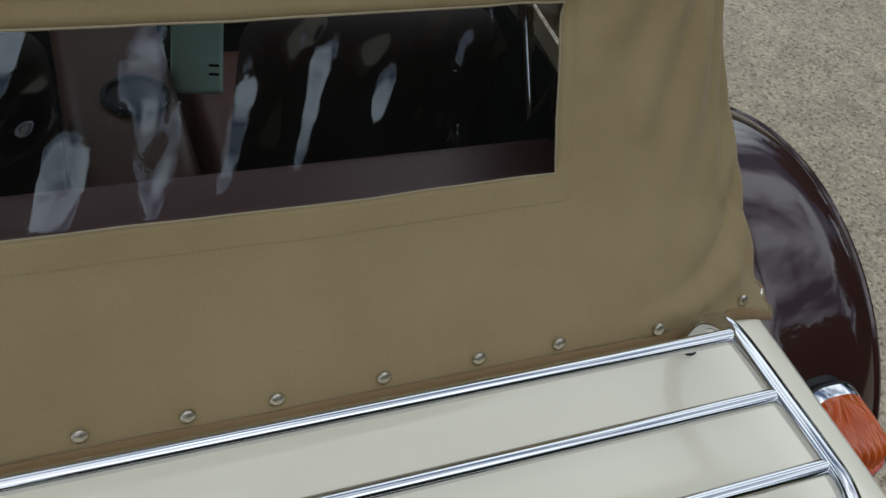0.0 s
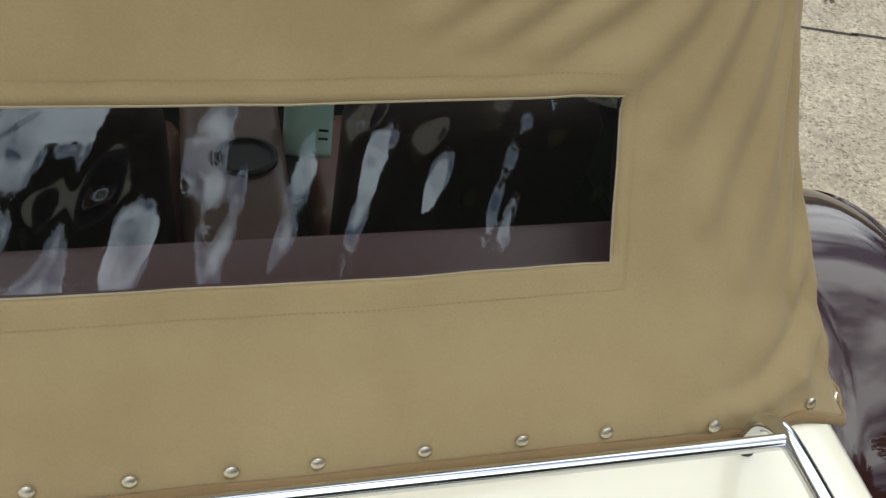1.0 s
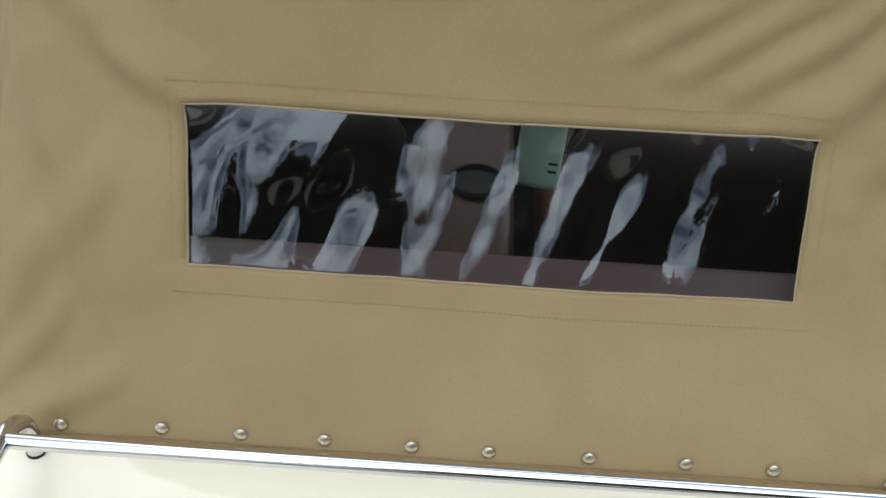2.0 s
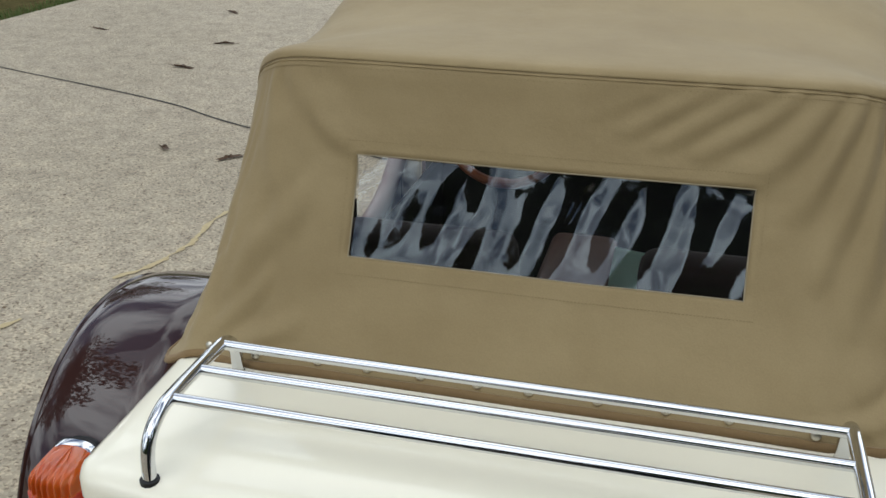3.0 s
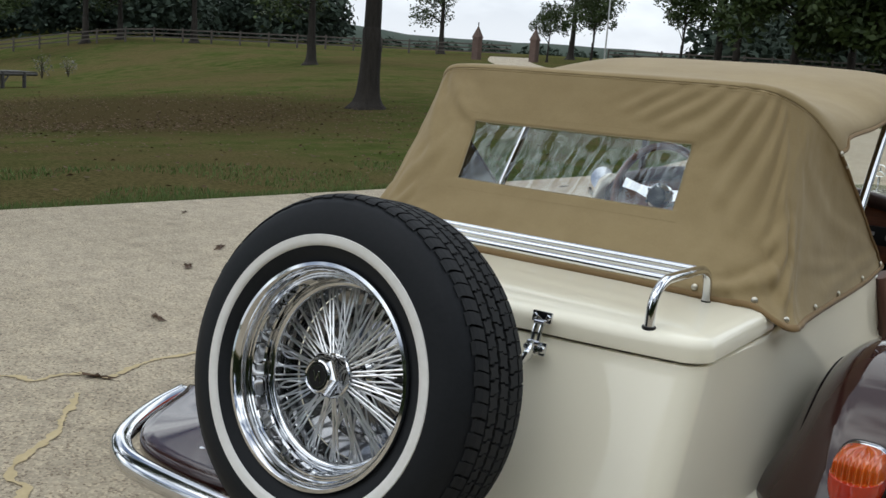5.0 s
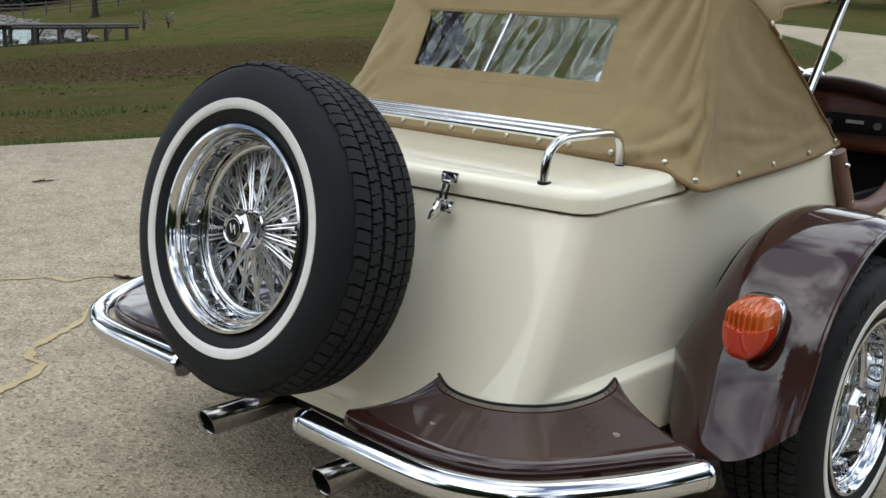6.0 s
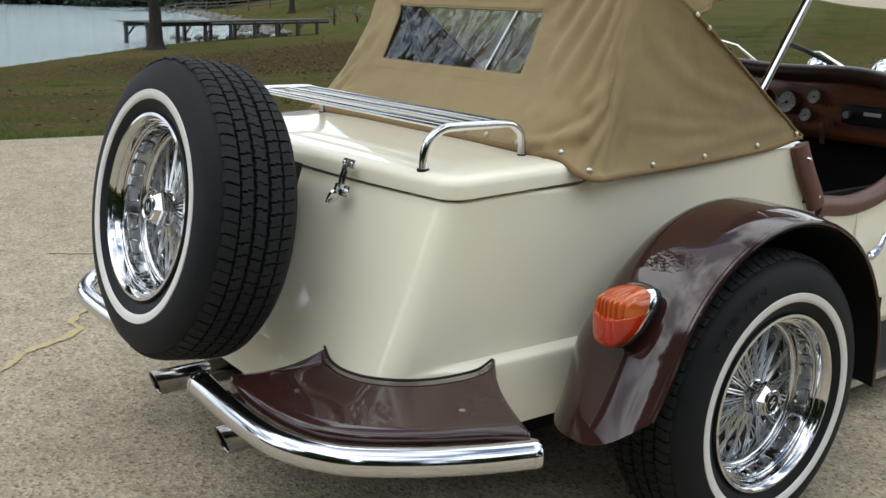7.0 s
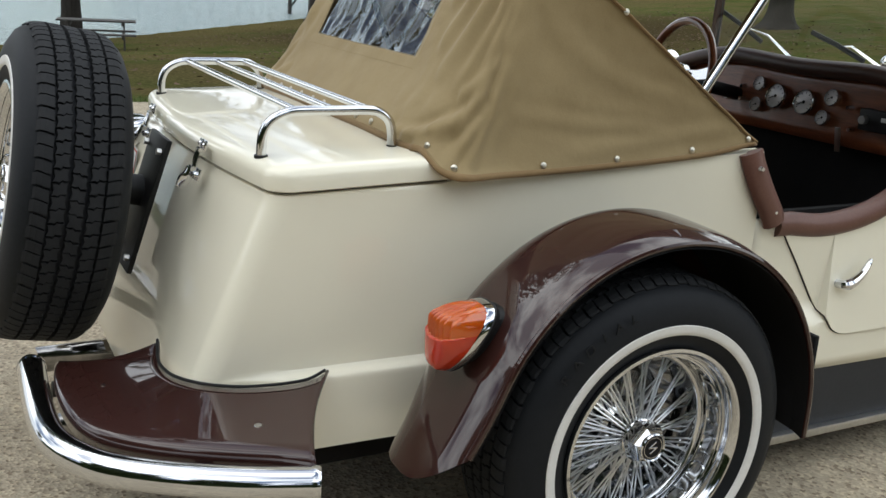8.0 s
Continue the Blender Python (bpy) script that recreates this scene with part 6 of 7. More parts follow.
# ---------------------------------------------------------------- trees
def leaf_cloud(rng, blobs, count, size, droop=0.3):
    """Many small single leaves gathered in uneven clumps."""
    verts, faces = [], []
    total = sum(b[3] ** 2 for b in blobs)
    for cx, cy, cz, r in blobs:
        for _ in range(int(count * r * r / total)):
            d = Vector((rng.gauss(0, 1), rng.gauss(0, 1), rng.gauss(0, 0.8))).normalized() * r * rng.uniform(0.45, 1.08)
            p = Vector((cx, cy, cz)) + d
            p.z -= droop * rng.random() ** 3 * r
            a = Vector((rng.uniform(-1, 1), rng.uniform(-1, 1), rng.uniform(-0.7, 0.7))).normalized()
            b = a.cross(Vector((rng.uniform(-1, 1), rng.uniform(-1, 1), rng.uniform(-1, 1)))).normalized()
            s = size * rng.uniform(0.6, 1.3)
            n = len(verts)
            verts.extend([p - a * s, p + b * s * 0.5, p + a * s, p - b * s * 0.5])
            faces.append((n, n + 1, n + 2, n + 3))
    me = bpy.data.meshes.new("scrap")
    me.from_pydata(verts, [], faces)
    bm = bmesh.new()
    bm.from_mesh(me)
    bpy.data.meshes.remove(me)
    return bm


def make_tree(seed, height, trunk_r, clear, spread, leaves, size):
    """A tapered trunk with flared roots, limbs and a crown of small leaves, standing at the origin."""
    rng = random.Random(seed)
    top = new("tree")
    zs = [-0.25, 0.0, 0.15, 0.4, 0.9, 1.6, clear * 0.8, clear, clear + (height - clear) * 0.5, height * 0.93]
    rs = [2.5, 2.0, 1.5, 1.2, 1.04, 0.97, 0.90, 0.84, 0.5, 0.1]
    lean = Vector((rng.uniform(-0.02, 0.02), rng.uniform(-0.02, 0.02), 0))
    line = [Vector((lean.x * z + 0.04 * rng.uniform(-1, 1) * (z > 1), lean.y * z + 0.04 * rng.uniform(-1, 1) * (z > 1), z)) for z in zs]
    bm = tube(smooth_line(line, 3), [r for a, b in zip(rs, rs[1:]) for r in [trunk_r * (a + (b - a) * k / 3) for k in range(3)]] + [trunk_r * rs[-1]], 16)
    for v in bm.verts:
        if v.co.z < 0.8:
            a = math.atan2(v.co.y, v.co.x)
            v.co.xy *= 1 + 0.16 * (0.8 - v.co.z) * math.sin(a * 5 + seed)
    part("trunk", bm, BARK, top, "grey-brown bark trunk", 60)
    blobs = []
    for k in range(11):
        a, z = math.tau * k / 11 + rng.uniform(-0.3, 0.3), clear + (height - clear) * (0.02 + 0.62 * rng.random())
        reach = spread * rng.uniform(0.6, 1.0) * (1 - 0.4 * (z - clear) / (height - clear))
        tip = Vector((reach * math.cos(a), reach * math.sin(a), z + rng.uniform(0.2, 1.6)))
        start = Vector((lean.x * z, lean.y * z, z))
        mid = start.lerp(tip, 0.5) + Vector((0, 0, rng.uniform(0.1, 0.6)))
        limb = smooth_line([start, mid, tip], 5)
        part("limb", tube(limb, [trunk_r * 0.36 * (1 - 0.85 * i / (len(limb) - 1)) for i in range(len(limb))], 7), BARK, top)
        for f in (0.45, 0.75, 1.0):
            q = limb[int(f * (len(limb) - 1))]
            blobs.append((q.x + rng.uniform(-0.6, 0.6), q.y + rng.uniform(-0.6, 0.6), q.z + rng.uniform(-0.4, 0.9), rng.uniform(0.7, 1.5) * spread / 4.5))
    for _ in range(12):
        a, r = rng.uniform(0, math.tau), spread * 0.6 * math.sqrt(rng.random())
        blobs.append((r * math.cos(a), r * math.sin(a), clear + (height - clear) * rng.uniform(0.4, 0.98), rng.uniform(0.9, 1.7) * spread / 4.5))
    crown = part("crown", leaf_cloud(rng, blobs, leaves, size), LEAF, top, "dark green leaves in uneven clumps", 0)
    tagged(crown, kind="stuff")
    return top


OAK = make_tree(3, 13.0, 0.27, 2.6, 5.2, 10000, 0.17)
PINE_OAK = make_tree(8, 11.0, 0.27, 2.3, 4.6, 8000, 0.17)
LOW = make_tree(21, 11.5, 0.27, 1.5, 5.4, 15000, 0.27)
YOUNG = make_tree(15, 5.5, 0.09, 1.7, 1.9, 3500, 0.12)


def set_tree(ob, x, y, turn=0, dz=0.0, scale=1.0):
    ob.matrix_basis = pose(x, y, land(x, y) - 0.03 + dz, 0, 0, turn) @ Matrix.Diagonal((scale, scale, scale, 1))


def plant(src, x, y, turn, label, scale=1.0):
    t = copy_thing(src, pose(x, y, land(x, y) - 0.03, 0, 0, turn))
    t.scale = (scale, scale, scale)
    tagged(t, label, "tree", "trees on the lawn")
    return t


set_tree(OAK, -16.6, 18.0, 20)
tagged(OAK, "large oak with a flared dark trunk on the lawn", "tree", "trees on the lawn")
set_tree(PINE_OAK, -42.4, 42.0, 75)
tagged(PINE_OAK, "oak with dark green crown standing on the lawn", "tree", "trees on the lawn")
set_tree(YOUNG, -44.0, 80.0, 10, 0.0, 1.2)
set_tree(LOW, 0.5, 60.0, 20, 0.0, 1.1)
tagged(LOW, "broad oak with boughs hanging low", "tree", "trees on the lawn")
tagged(YOUNG, "slim young tree with airy leaves", "tree", "trees on the lawn")
for x, y, turn, kind, sc in (
    (-80.0, 63.5, 140, 0, 1.15), (-89.2, 57.3, 15, 0, 1.2), (-62.9, 82.0, 60, 1, 1.05), (-53.1, 92.0, 200, 1, 1.15), (-30.5, 76.5, 110, 0, 1.1), (-28.4, 75.0, 300, 0, 1.1),
    (-32.5, 73.7, 30, 2, 1.3), (-21.1, 66.6, 250, 3, 1.1), (-13.0, 62.0, 45, 3, 1.15), (-6.0, 56.0, 160, 3, 1.1), (-22.0, 84.0, 80, 1, 1.2), (7.0, 52.0, 120, 3, 1.1), (-10.5, 72.0, 15, 3, 1.0), (-2.5, 70.0, 95, 3, 1.15), (5.0, 66.0, 220, 3, 1.1), (11.0, 60.0, 300, 3, 1.1), (-17.5, 77.0, 140, 3, 1.0), (17.0, 50.0, 60, 3, 1.0), (0.0, 50.5, 180, 3, 0.9), (-85.5, 45.2, 220, 0, 0.95),
    (-46.0, 75.5, 90, 2, 0.9), (14.0, 40.0, 70, 0, 1.0), (-90.0, 62.0, 100, 1, 1.1),
    # unseen trees around the car, added to darken reflections and the right-hand ground
    (9.5, -19.5, 40, 3, 1.15), (17.0, -14.0, 130, 3, 1.1), (3.4, -18.5, 10, 3, 1.15), (-16.0, -15.5, 200, 0, 0.55), (-11.8, -1.9, 75, 0, 1.12), (20.0, -3.0, 200, 3, 1.0), (19.0, 8.0, 320, 3, 0.95),
):
    plant((OAK, PINE_OAK, YOUNG, LOW)[kind], x, y, turn, ("large oak with a dark trunk and low green crown", "oak with a dark trunk and spreading crown", "slim young tree with airy leaves", "broad oak with boughs hanging low")[kind], sc)
plant(PINE_OAK, -41.0, 14.6, 33, "oak with drooping boughs on the pond bank", 1.0)
BANK_OAK = plant(OAK, -29.2, 2.72, 210, "oak on the pond bank beside the picnic table", 1.0)


def build_low_bough(tree, turn):
    """A bough that hangs out over the water."""
    rng = random.Random(31)
    line = smooth_line([(-0.1, -0.1, 3.3), (-0.7, -0.95, 3.1), (-1.4, -1.9, 2.6), (-2.0, -2.7, 2.15)], 5)
    bough = tube(line, [0.075 * (1 - 0.85 * k / (len(line) - 1)) for k in range(len(line))], 7)
    bough.transform(pose(0, 0, 0, 0, 0, -turn))
    part("limb", bough, BARK, tree)
    sprays = leaf_cloud(rng, [(-0.9, -1.2, 2.75, 0.50), (-1.35, -1.85, 2.45, 0.55), (-1.75, -2.4, 2.25, 0.50), (-2.1, -2.8, 2.35, 0.45)], 1500, 0.13, 0.4)
    sprays.transform(pose(0, 0, 0, 0, 0, -turn))
    tagged(part("low_leaves", sprays, LEAF, tree, "dark green leaves on a hanging bough", 0), kind="stuff")


build_low_bough(BANK_OAK, 210)


def build_twig_shrub(x, y, height, seed):
    rng = random.Random(seed)
    twigs = bmesh.new()
    for _ in range(14):
        a, lean = rng.uniform(0, math.tau), rng.uniform(0.1, 0.75)
        h = height * rng.uniform(0.6, 1.0)
        mid = (0.4 * lean * h * math.cos(a), 0.4 * lean * h * math.sin(a), 0.55 * h)
        tip = (lean * h * math.cos(a), lean * h * math.sin(a), h)
        tube([(0, 0, -0.05), mid, tip], [0.018, 0.012, 0.005], 5, twigs)
    shrub = part("shrub", twigs, BARK, None, smooth=0)
    shrub.matrix_basis = pose(x, y, land(x, y))
    tagged(shrub, "bare twiggy shrub at the end of the dock", "shrub")
    leaves = leaf_cloud(rng, [(0, 0, height * 0.75, height * 0.45), (0.2, 0.1, height * 0.5, height * 0.4)], 160, 0.07)
    tagged(part("leaves", leaves, STONE, shrub, "sparse pale leaves", 0), kind="stuff")


build_twig_shrub(-61.4, 35.7, 1.5, 4)
build_twig_shrub(-60.2, 36.9, 1.2, 9)


def build_tyre_swing(x, y, z):
    """An old tyre on a rope below the boughs."""
    ring = [(0.26 * math.cos(math.tau * k / 28), 0.0, 0.26 * math.sin(math.tau * k / 28)) for k in range(29)]
    swing = part("tyre_swing", tube(ring, 0.085, 10), RUBBER, None)
    swing.matrix_basis = pose(x, y, z, 0, 0, 20)
    tagged(swing, "black tyre swing hanging on a rope from the oak", "tyre swing")
    part("rope", tube([(0, 0, 0.26), (0, 0, 3.6)], 0.02, 6), RAIL, swing, "thin grey rope")


build_tyre_swing(-26.9, 73.0, 3.72)




# ---------------------------------------------------------------- fence, gate pillars, far woods
def build_fence(points, spacing=2.6):
    """Three-rail field fence with posts."""
    line = [Vector((x, y, land(x, y))) for x, y in points]
    fence = new("rail_fence")
    tagged(fence, "weathered dark three-rail field fence", "fence")
    post = rail = None
    for a, b in zip(line, line[1:]):
        n = max(1, int((b - a).length / spacing))
        for k in range(n):
            p, q = a.lerp(b, k / n), a.lerp(b, (k + 1) / n)
            p.z, q.z = land(p.x, p.y), land(q.x, q.y)
            m = Matrix.Translation(p)
            if post is None:
                post = part("post", box((0.14, 0.14, 1.45), (0, 0, 0.65), 0.01), RAIL, fence, smooth=0)
                rail = part("rail", box((1, 0.045, 0.13), (0.5, 0, 0), 0.0), RAIL, fence, smooth=0)
                post.matrix_local = m
                first = True
            else:
                twin("post", post, fence, m)
            d = q - p
            for h in (0.42, 0.80, 1.18):
                mm = Matrix.Translation(p + Vector((0, 0, h))) @ d.to_track_quat("X", "Z").to_matrix().to_4x4() @ Matrix.Diagonal((d.length, 1, 1, 1))
                if first:
                    rail.matrix_local = mm
                    first = False
                else:
                    twin("rail", rail, fence, mm)
    return fence


build_fence([(-118, 36), (-92, 54), (-76, 66), (-62, 80), (-55.5, 84)])
build_fence([(-46.5, 88), (-36, 90), (-22, 88), (2, 84), (24, 80)])


def build_pillar(x, y):
    z = land(x, y) - 0.1
    bm = box((0.62, 0.62, 1.9), (x, y, z + 0.95), 0.02)
    pillar = part("gate_pillar", bm, BRICK, None, smooth=0)
    tagged(pillar, "dull red-brown brick gate pillar with a pointed cap", "pillar", "gate pillars")
    cap = bmesh.new()
    base = [cap.verts.new((x + dx, y + dy, z + 1.9)) for dx, dy in ((-0.35, -0.35), (0.35, -0.35), (0.35, 0.35), (-0.35, 0.35))]
    lip = [cap.verts.new((v.co.x, v.co.y, z + 2.0)) for v in base]
    tip = cap.verts.new((x, y, z + 3.0))
    cap.faces.new(base[::-1])
    for k in range(4):
        q = (k + 1) % 4
        cap.faces.new((base[k], base[q], lip[q], lip[k]))
        cap.faces.new((lip[k], lip[q], tip))
    part("cap", cap, BRICK, pillar, "pointed brick cap", 0)
    part("finial", tube([(x, y, z + 2.95), (x, y, z + 3.25)], 0.05, 6), BLACK, pillar)


build_pillar(-49.6, 69.6)
build_pillar(-45.6, 72.6)


def build_flagpole():
    x, y = -40.5, 76.0
    z = land(x, y)
    tagged(part("pole", tube([(x, y, z - 0.1), (x, y, z + 9)], 0.07, 8), DULL), "tall pale metal pole on the lawn", "pole")


build_flagpole()


def build_woods():
    """Far woods as one mass of leaves, and the blue-green ridge behind them."""
    rng = random.Random(77)
    blobs = []
    for k in range(190):
        a = radians(15 + 155 * k / 189 + rng.uniform(-0.4, 0.4))
        d = rng.uniform(165, 200)
        x, y = d * math.cos(a), d * math.sin(a)
        gap = 0.08 if 112 <= math.degrees(a) < 134 else 1.0
        r = rng.uniform(1.8, 3.4) * (0.5 + 0.5 * gap)
        if math.degrees(a) > 134:
            d = rng.uniform(135, 165)
            x, y, r, gap = d * math.cos(a), d * math.sin(a), r * 1.9, 1.5
        if math.degrees(a) < 112:
            d = rng.uniform(105, 140)
            x, y, r, gap = d * math.cos(a), d * math.sin(a), r * 2.2, 0.75
        blobs.append((x, y, land(x, y) + r * 0.6 * gap, r))
    woods = part("far_woods", leaf_cloud(rng, blobs, 170000, 0.58, 0.2), WOODS, smooth=0)
    tagged(woods, "far dark green woodland beyond the fence", "woods", kind="stuff")
    bm = bmesh.new()
    n = 140
    rows = [[], [], []]
    for k in range(n + 1):
        a = radians(-20 + 220 * k / n)
        h = 17.2 + 1.6 * noise.noise(Vector((k * 0.13, 0, 0))) + 1.2 * noise.noise(Vector((k * 0.7, 4, 0)))
        h += 7.0 * ss(126, 142, math.degrees(a))
        for row, d, f in zip(rows, (380, 400, 440), (0.0, 0.72, 1.0)):
            x, y = d * math.cos(a), d * math.sin(a)
            row.append(bm.verts.new((x, y, -4 + (h + 4) * f + (0.6 * noise.noise(Vector((k * 2.3, f, 9))) if f == 1 else 0))))
    for a, b in zip(rows, rows[1:]):
        for k in range(n):
            bm.faces.new((a[k], a[k + 1], b[k + 1], b[k]))
    tagged(part("backdrop", bm, WOODS), "hazy wooded ridge on the skyline", "ridge", kind="structure")


build_woods()


def build_hedge():
    """Dense shrubs and low trees added behind the drive, unseen, to darken reflections in the bright metal and glossy
    paint.
    """
    rng = random.Random(12)
    blobs = []
    for k in range(70):
        f = k / 69
        x = -9 + 32 * f
        y = -12.5 + 10.0 * max(0.0, f - 0.66) / 0.34 * 1.6 + rng.uniform(-1.2, 1.2) - 3.0 * math.sin(math.pi * f)
        r = rng.uniform(1.4, 2.4) * (0.45 + 0.75 * ss(0.05, 0.45, f))
        blobs.append((x, y, land(x, y) + r * 0.55, r))
        blobs.append((x + rng.uniform(-0.8, 0.8), y - rng.uniform(0.5, 1.5), land(x, y) + r * 1.5, r * 0.9))
    tagged(part("hedge", leaf_cloud(rng, blobs, 42000, 0.30), LEAF, smooth=0), "dense dark green shrubs added unseen behind the drive", "hedge", kind="stuff")


build_hedge()


# ---------------------------------------------------------------- pond side
def build_dock():
    a, b = Vector((-46.4, 15.6, 0)), Vector((-54.5, 30.5, 0))
    d = (b - a).normalized()
    s = Vector((-d.y, d.x, 0))
    z = SHORE_Z + 1.05
    dock = new("dock")
    tagged(dock, "grey weathered wooden dock on posts in the pond", "dock")
    n = 60
    board = None
    m0 = d.to_track_quat("X", "Z").to_matrix().to_4x4()
    for k in range(n):
        p = a.lerp(b, (k + 0.5) / n)
        wide = 2.2 if k < 18 else 1.4
        m = Matrix.Translation((p.x, p.y, z)) @ m0 @ Matrix.Diagonal((1, wide, 1, 1))
        if board is None:
            board = part("plank", box((0.25, 1.0, 0.045), (0, 0, 0), 0.0), PLANK, dock, smooth=0)
            board.matrix_local = m
        else:
            twin("plank", board, dock, m)
    for w in (0.66, -0.66):
        part("beam", tube([a + s * w + Vector((0, 0, z - 0.13)), b + s * w + Vector((0, 0, z - 0.13))], 0.10, 4), PLANK, dock, smooth=0)
    for k in range(8):
        p = a.lerp(b, 0.01 + 0.13 * k)
        for w in (0.68, -0.68):
            q = p + s * w
            part("support_post", tube([q + Vector((0, 0, SHORE_Z - 1.4)), q + Vector((0, 0, z - 0.02))], 0.11, 8), PLANK, dock)
            if k < 7 and k % 2 == 0:
                part("brace", tube([q + Vector((0, 0, z - 0.75)), q + d * 0.75 + Vector((0, 0, z - 0.1))], 0.05, 6), PLANK, dock)
    return dock


build_dock()


def build_picnic_table(x, y, turn):
    t = new("picnic_table")
    tagged(t, "grey weathered wooden picnic table on the lawn", "picnic table")
    t.matrix_basis = pose(x, y, land(x, y) - 0.03, 0, 0, turn)
    for k in range(5):
        part("plank", box((1.9, 0.135, 0.04), (0, -0.30 + 0.15 * k, 0.75), 0.006), PLANK, t, smooth=0)
    for sy in (1, -1):
        for k in range(2):
            part("bench_plank", box((1.9, 0.13, 0.04), (0, sy * (0.62 + 0.14 * k), 0.45), 0.006), PLANK, t, smooth=0)
    for sx in (1, -1):
        part("bearer", box((0.04, 1.5, 0.09), (sx * 0.62, 0, 0.39), 0.004), PLANK, t, smooth=0)
        part("bearer", box((0.04, 0.72, 0.09), (sx * 0.62, 0, 0.69), 0.004), PLANK, t, smooth=0)
        for sy in (1, -1):
            part("leg", box((0.04, 0.09, 0.86), (sx * 0.66, sy * 0.40, 0.36), 0.004, (sy * 33, 0, 0)), PLANK, t, smooth=0)


build_picnic_table(-24.6, 2.75, 80)


def build_bank_stones():
    rng = random.Random(5)
    bm = bmesh.new()
    shore = [Vector((x, y, 0)) for x, y in ((-50, 19), (-55, 26.5), (-79, 35.8), (-109, 44.5), (-150, 60.5))]
    for a, b in zip(shore, shore[1:]):
        for _ in range(int((b - a).length * 5)):
            p = a.lerp(b, rng.random()) + Vector((rng.uniform(-1.6, 1.6), rng.uniform(-0.3, 2.2), 0))
            r = rng.uniform(0.12, 0.34)
            o = bmesh.new()
            bmesh.ops.create_icosphere(o, subdivisions=1, radius=r)
            for v in o.verts:
                v.co *= rng.uniform(0.75, 1.2)
                v.co.z *= 0.65
            o.transform(Matrix.Translation((p.x, p.y, max(land(p.x, p.y), SHORE_Z) + r * 0.2)))
            vs = [bm.verts.new(v.co) for v in o.verts]
            o.verts.index_update()
            for f in o.faces:
                bm.faces.new([vs[v.index] for v in f.verts])
            o.free()
    tagged(part("bank_stones", bm, STONE, smooth=0), "grey rubble stones along the pond bank", "stones", kind="stuff")


build_bank_stones()


def build_steps():
    steps = new("stone_steps")
    tagged(steps, "low grey stone steps beside the drive", "steps")
    for k in range(3):
        x, y = -1.6 + 0.55 * k, 22.6 - 0.15 * k
        part("step", box((1.2 + 0.2 * k, 2.4, 0.16), (x + 0.9, y, land(x, y) + 0.05 + 0.14 * k), 0.02, (0, 0, -35)), STONE, steps, smooth=0)


build_steps()


# ---------------------------------------------------------------- fallen leaves and grass
def leaf_mesh(rng, size):
    """One curled, lobed dry leaf with its stalk."""
    bm = bmesh.new()
    n = 16
    centre = bm.verts.new((0, 0, 0.004))
    ring = []
    for k in range(n):
        a = math.tau * k / n
        r = size * (0.75 + 0.35 * math.cos(a * 2) + 0.22 * rng.uniform(-1, 1) + 0.18 * (1 if k % 2 else -1))
        ring.append(bm.verts.new((r * math.cos(a), 0.55 * r * math.sin(a), 0.004 + 0.24 * size * abs(math.sin(a)) * rng.uniform(0.3, 1.0))))
    for k in range(n):
        bm.faces.new((centre, ring[k], ring[(k + 1) % n]))
    tube([(-size * 0.9, 0, 0.004), (-size * 1.7, size * 0.12, 0.007)], 0.0012, 4, bm)
    return bm


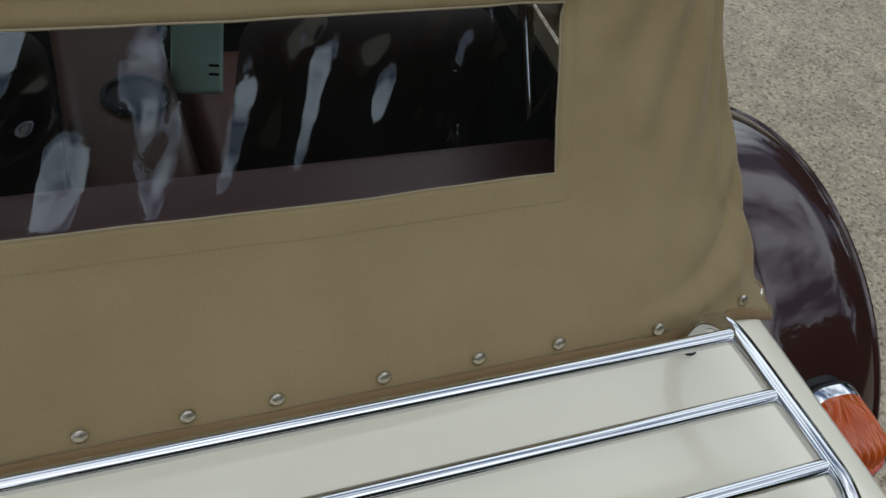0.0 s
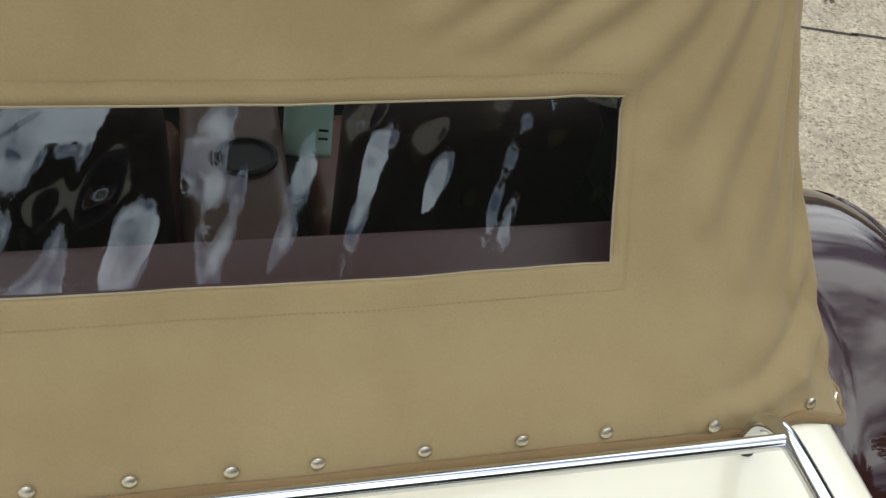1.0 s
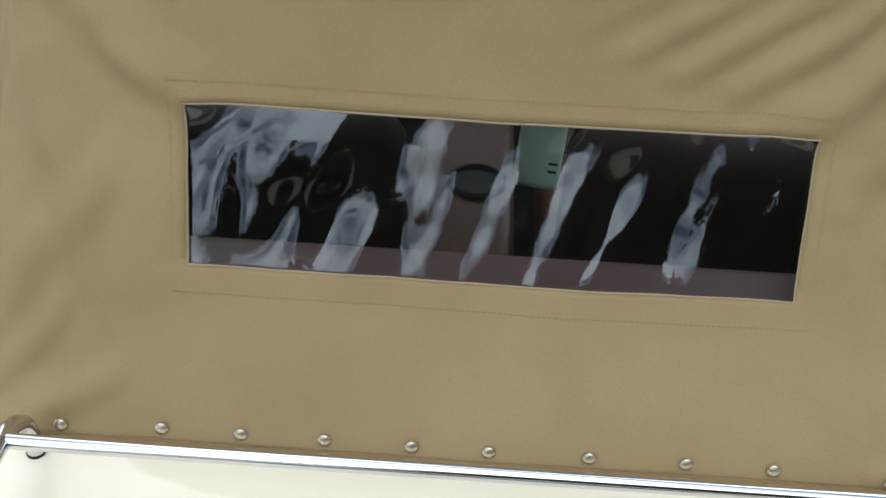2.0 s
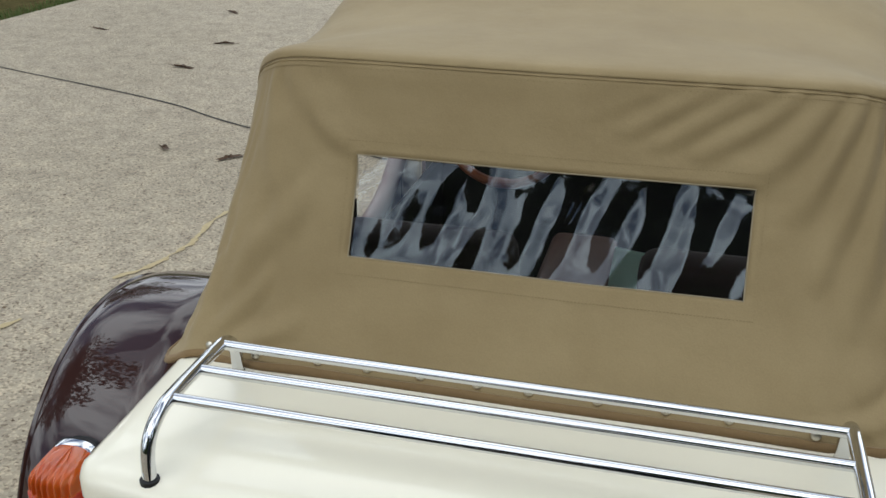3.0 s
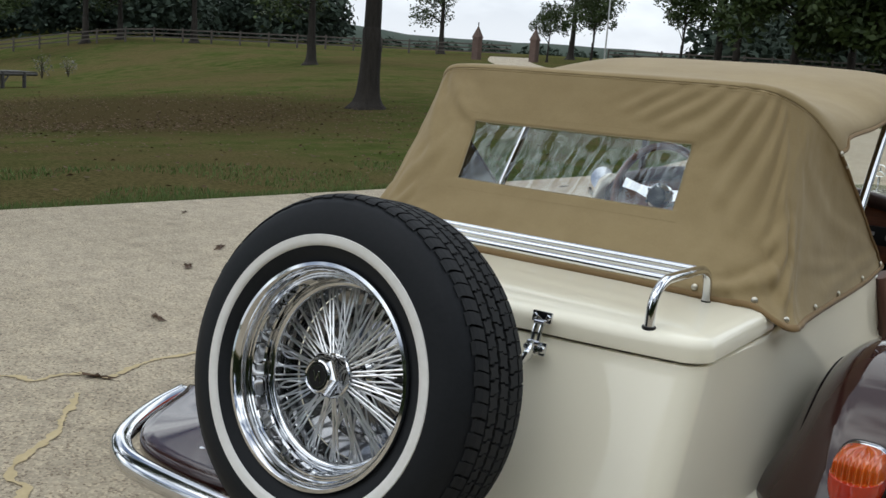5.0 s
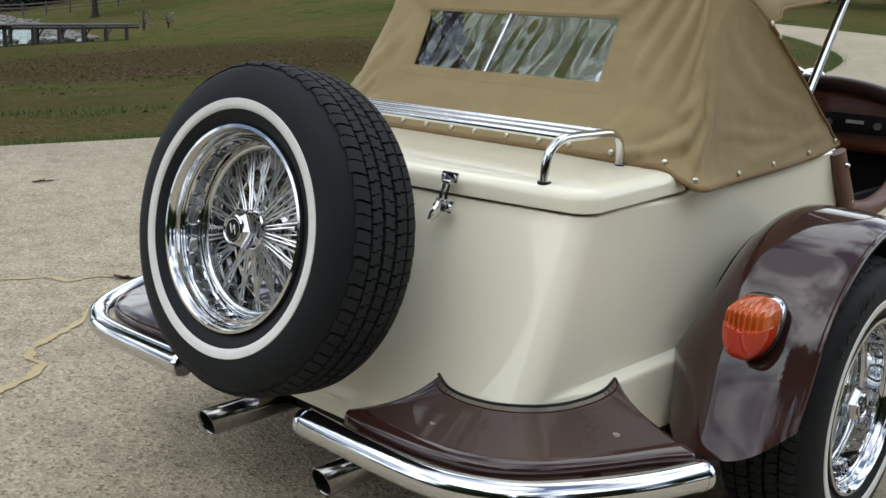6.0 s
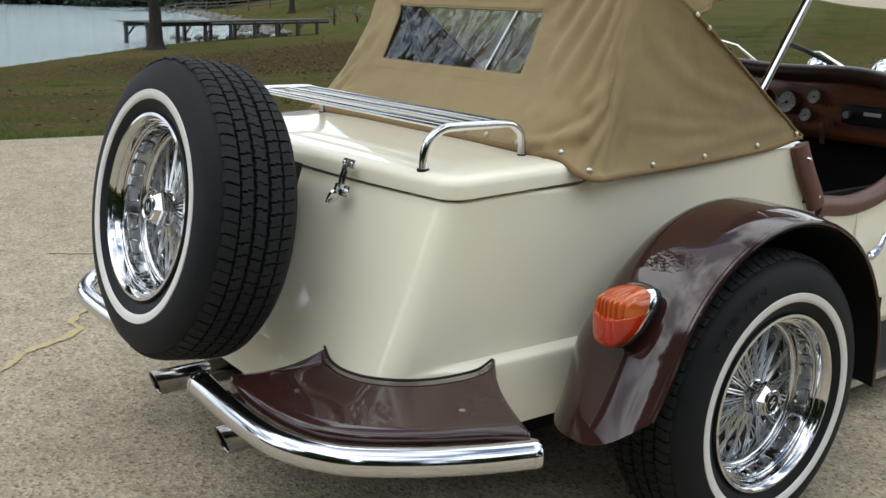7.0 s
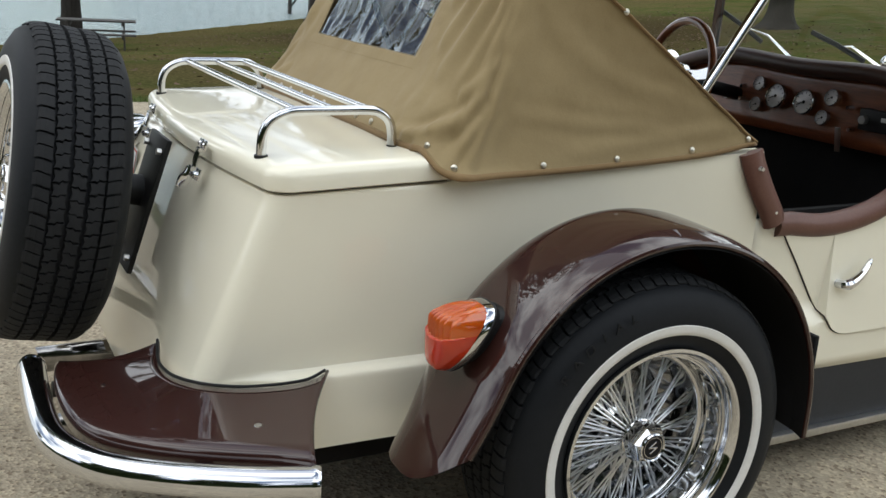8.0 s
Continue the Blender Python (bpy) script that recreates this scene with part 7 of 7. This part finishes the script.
def build_leaves():
    rng = random.Random(21)
    shapes = []
    spots = [(-2.10, 2.84), (-2.52, 2.91), (-3.88, 2.05), (-3.51, 1.48), (-3.81, 2.54), (-2.62, 0.585), (-4.34, 0.62), (-3.38, 5.37), (-3.30, 4.58), (-2.02, -0.14), (0.94, 0.64),
             (-2.7, 5.4), (-3.9, 6.6), (-4.9, 8.4), (-1.2, 6.8), (1.25, 1.6), (1.5, 1.35), (1.45, 1.9), (2.3, 2.2), (-5.2, 2.8), (-4.6, 5.6), (-2.2, -2.2), (-4.9, -1.6), (1.9, 3.4), (0.4, 8.2), (-0.9, 9.6)]
    for k, (x, y) in enumerate(spots):
        m = pose(x, y, 0.0, rng.uniform(-6, 6), rng.uniform(-6, 6), rng.uniform(0, 360))
        size = rng.uniform(0.055, 0.080)
        if k < 5:
            ob = part("dry_leaf", leaf_mesh(rng, size), DRYLEAF, smooth=0)
            ob.matrix_basis = m
            shapes.append(ob)
            tagged(ob, "curled dry brown leaf lying on the concrete", "leaf", "dry leaves on the drive")
        else:
            copy_thing(shapes[k % 5], m)
    # small dark specks of litter on the drive and leaves strewn over the lawn
    verts, faces = [], []

    def flake(x, y, z, s):
        a = rng.uniform(0, math.tau)
        n = len(verts)
        c, d = math.cos(a), math.sin(a)
        lift = s * rng.uniform(0.1, 0.6)
        verts.extend([(x + c * s, y + d * s, z), (x - d * s * 0.5, y + c * s * 0.5, z + lift), (x - c * s, y - d * s, z + lift * 0.3), (x + d * s * 0.5, y - c * s * 0.5, z)])
        faces.append((n, n + 1, n + 2, n + 3))

    for _ in range(260):
        flake(rng.uniform(-5.6, 5), rng.uniform(-5, 11), 0.003, rng.uniform(0.004, 0.011))
    for k in range(18000):
        if k < 12000:
            x, y = rng.gauss(-23.5, 6.0), rng.gauss(13.0, 3.6)
        else:
            x, y = -6.15 - rng.random() ** 1.7 * 32, rng.uniform(-8, 40) * (0.4 + 0.6 * rng.random())
        if noise.noise(Vector((x * 0.16, y * 0.16, 2))) + rng.uniform(-0.4, 0.4) < -0.1 or pond_depth(x, y) > -0.5 or x > -6.3:
            continue
        if y > 12 and x > -6.2 - (y - 12) * 0.9:
            continue
        flake(x, y, land(x, y) - 0.006 + rng.uniform(0, 0.02), rng.uniform(0.020, 0.046))
    me = bpy.data.meshes.new("leaf_litter")
    me.from_pydata(verts, [], faces)
    me.materials.append(DRYLEAF)
    tagged(new("leaf_litter", me), "dry brown leaves strewn over the lawn", "leaf litter", kind="stuff")


build_leaves()


def build_grass():
    """Short blades along the drive's edge and over the near lawn."""
    rng = random.Random(4)
    verts, faces = [], []
    left = smooth_line([(*p, 0) for p in DRIVE_LEFT[1:10]], 40)
    for _ in range(30000):
        p = left[int(rng.random() * (len(left) - 1))]
        off = rng.random() ** 2.4 * 2.6
        x, y = p.x - off - 0.02, p.y + rng.uniform(-0.5, 0.5)
        if off > 0.3 and noise.noise(Vector((x * 0.5, y * 0.5, 8))) < 0.0:
            continue
        z = land(x, y) - 0.035
        h = rng.uniform(0.03, 0.065) * (1.3 if off < 0.25 else 1.0)
        a = rng.uniform(0, math.tau)
        w = min(0.018, 0.005 + 0.0018 * off)
        lx, ly = rng.uniform(-0.03, 0.03), rng.uniform(-0.03, 0.03)
        n = len(verts)
        verts.extend([(x + w * math.cos(a), y + w * math.sin(a), z), (x - w * math.cos(a), y - w * math.sin(a), z), (x + lx, y + ly, z + h)])
        faces.append((n, n + 1, n + 2))
    me = bpy.data.meshes.new("grass_blades")
    me.from_pydata(verts, [], faces)
    me.materials.append(BLADE)
    tagged(new("grass_blades", me), "short green grass along the drive", "grass", kind="stuff")


build_grass()
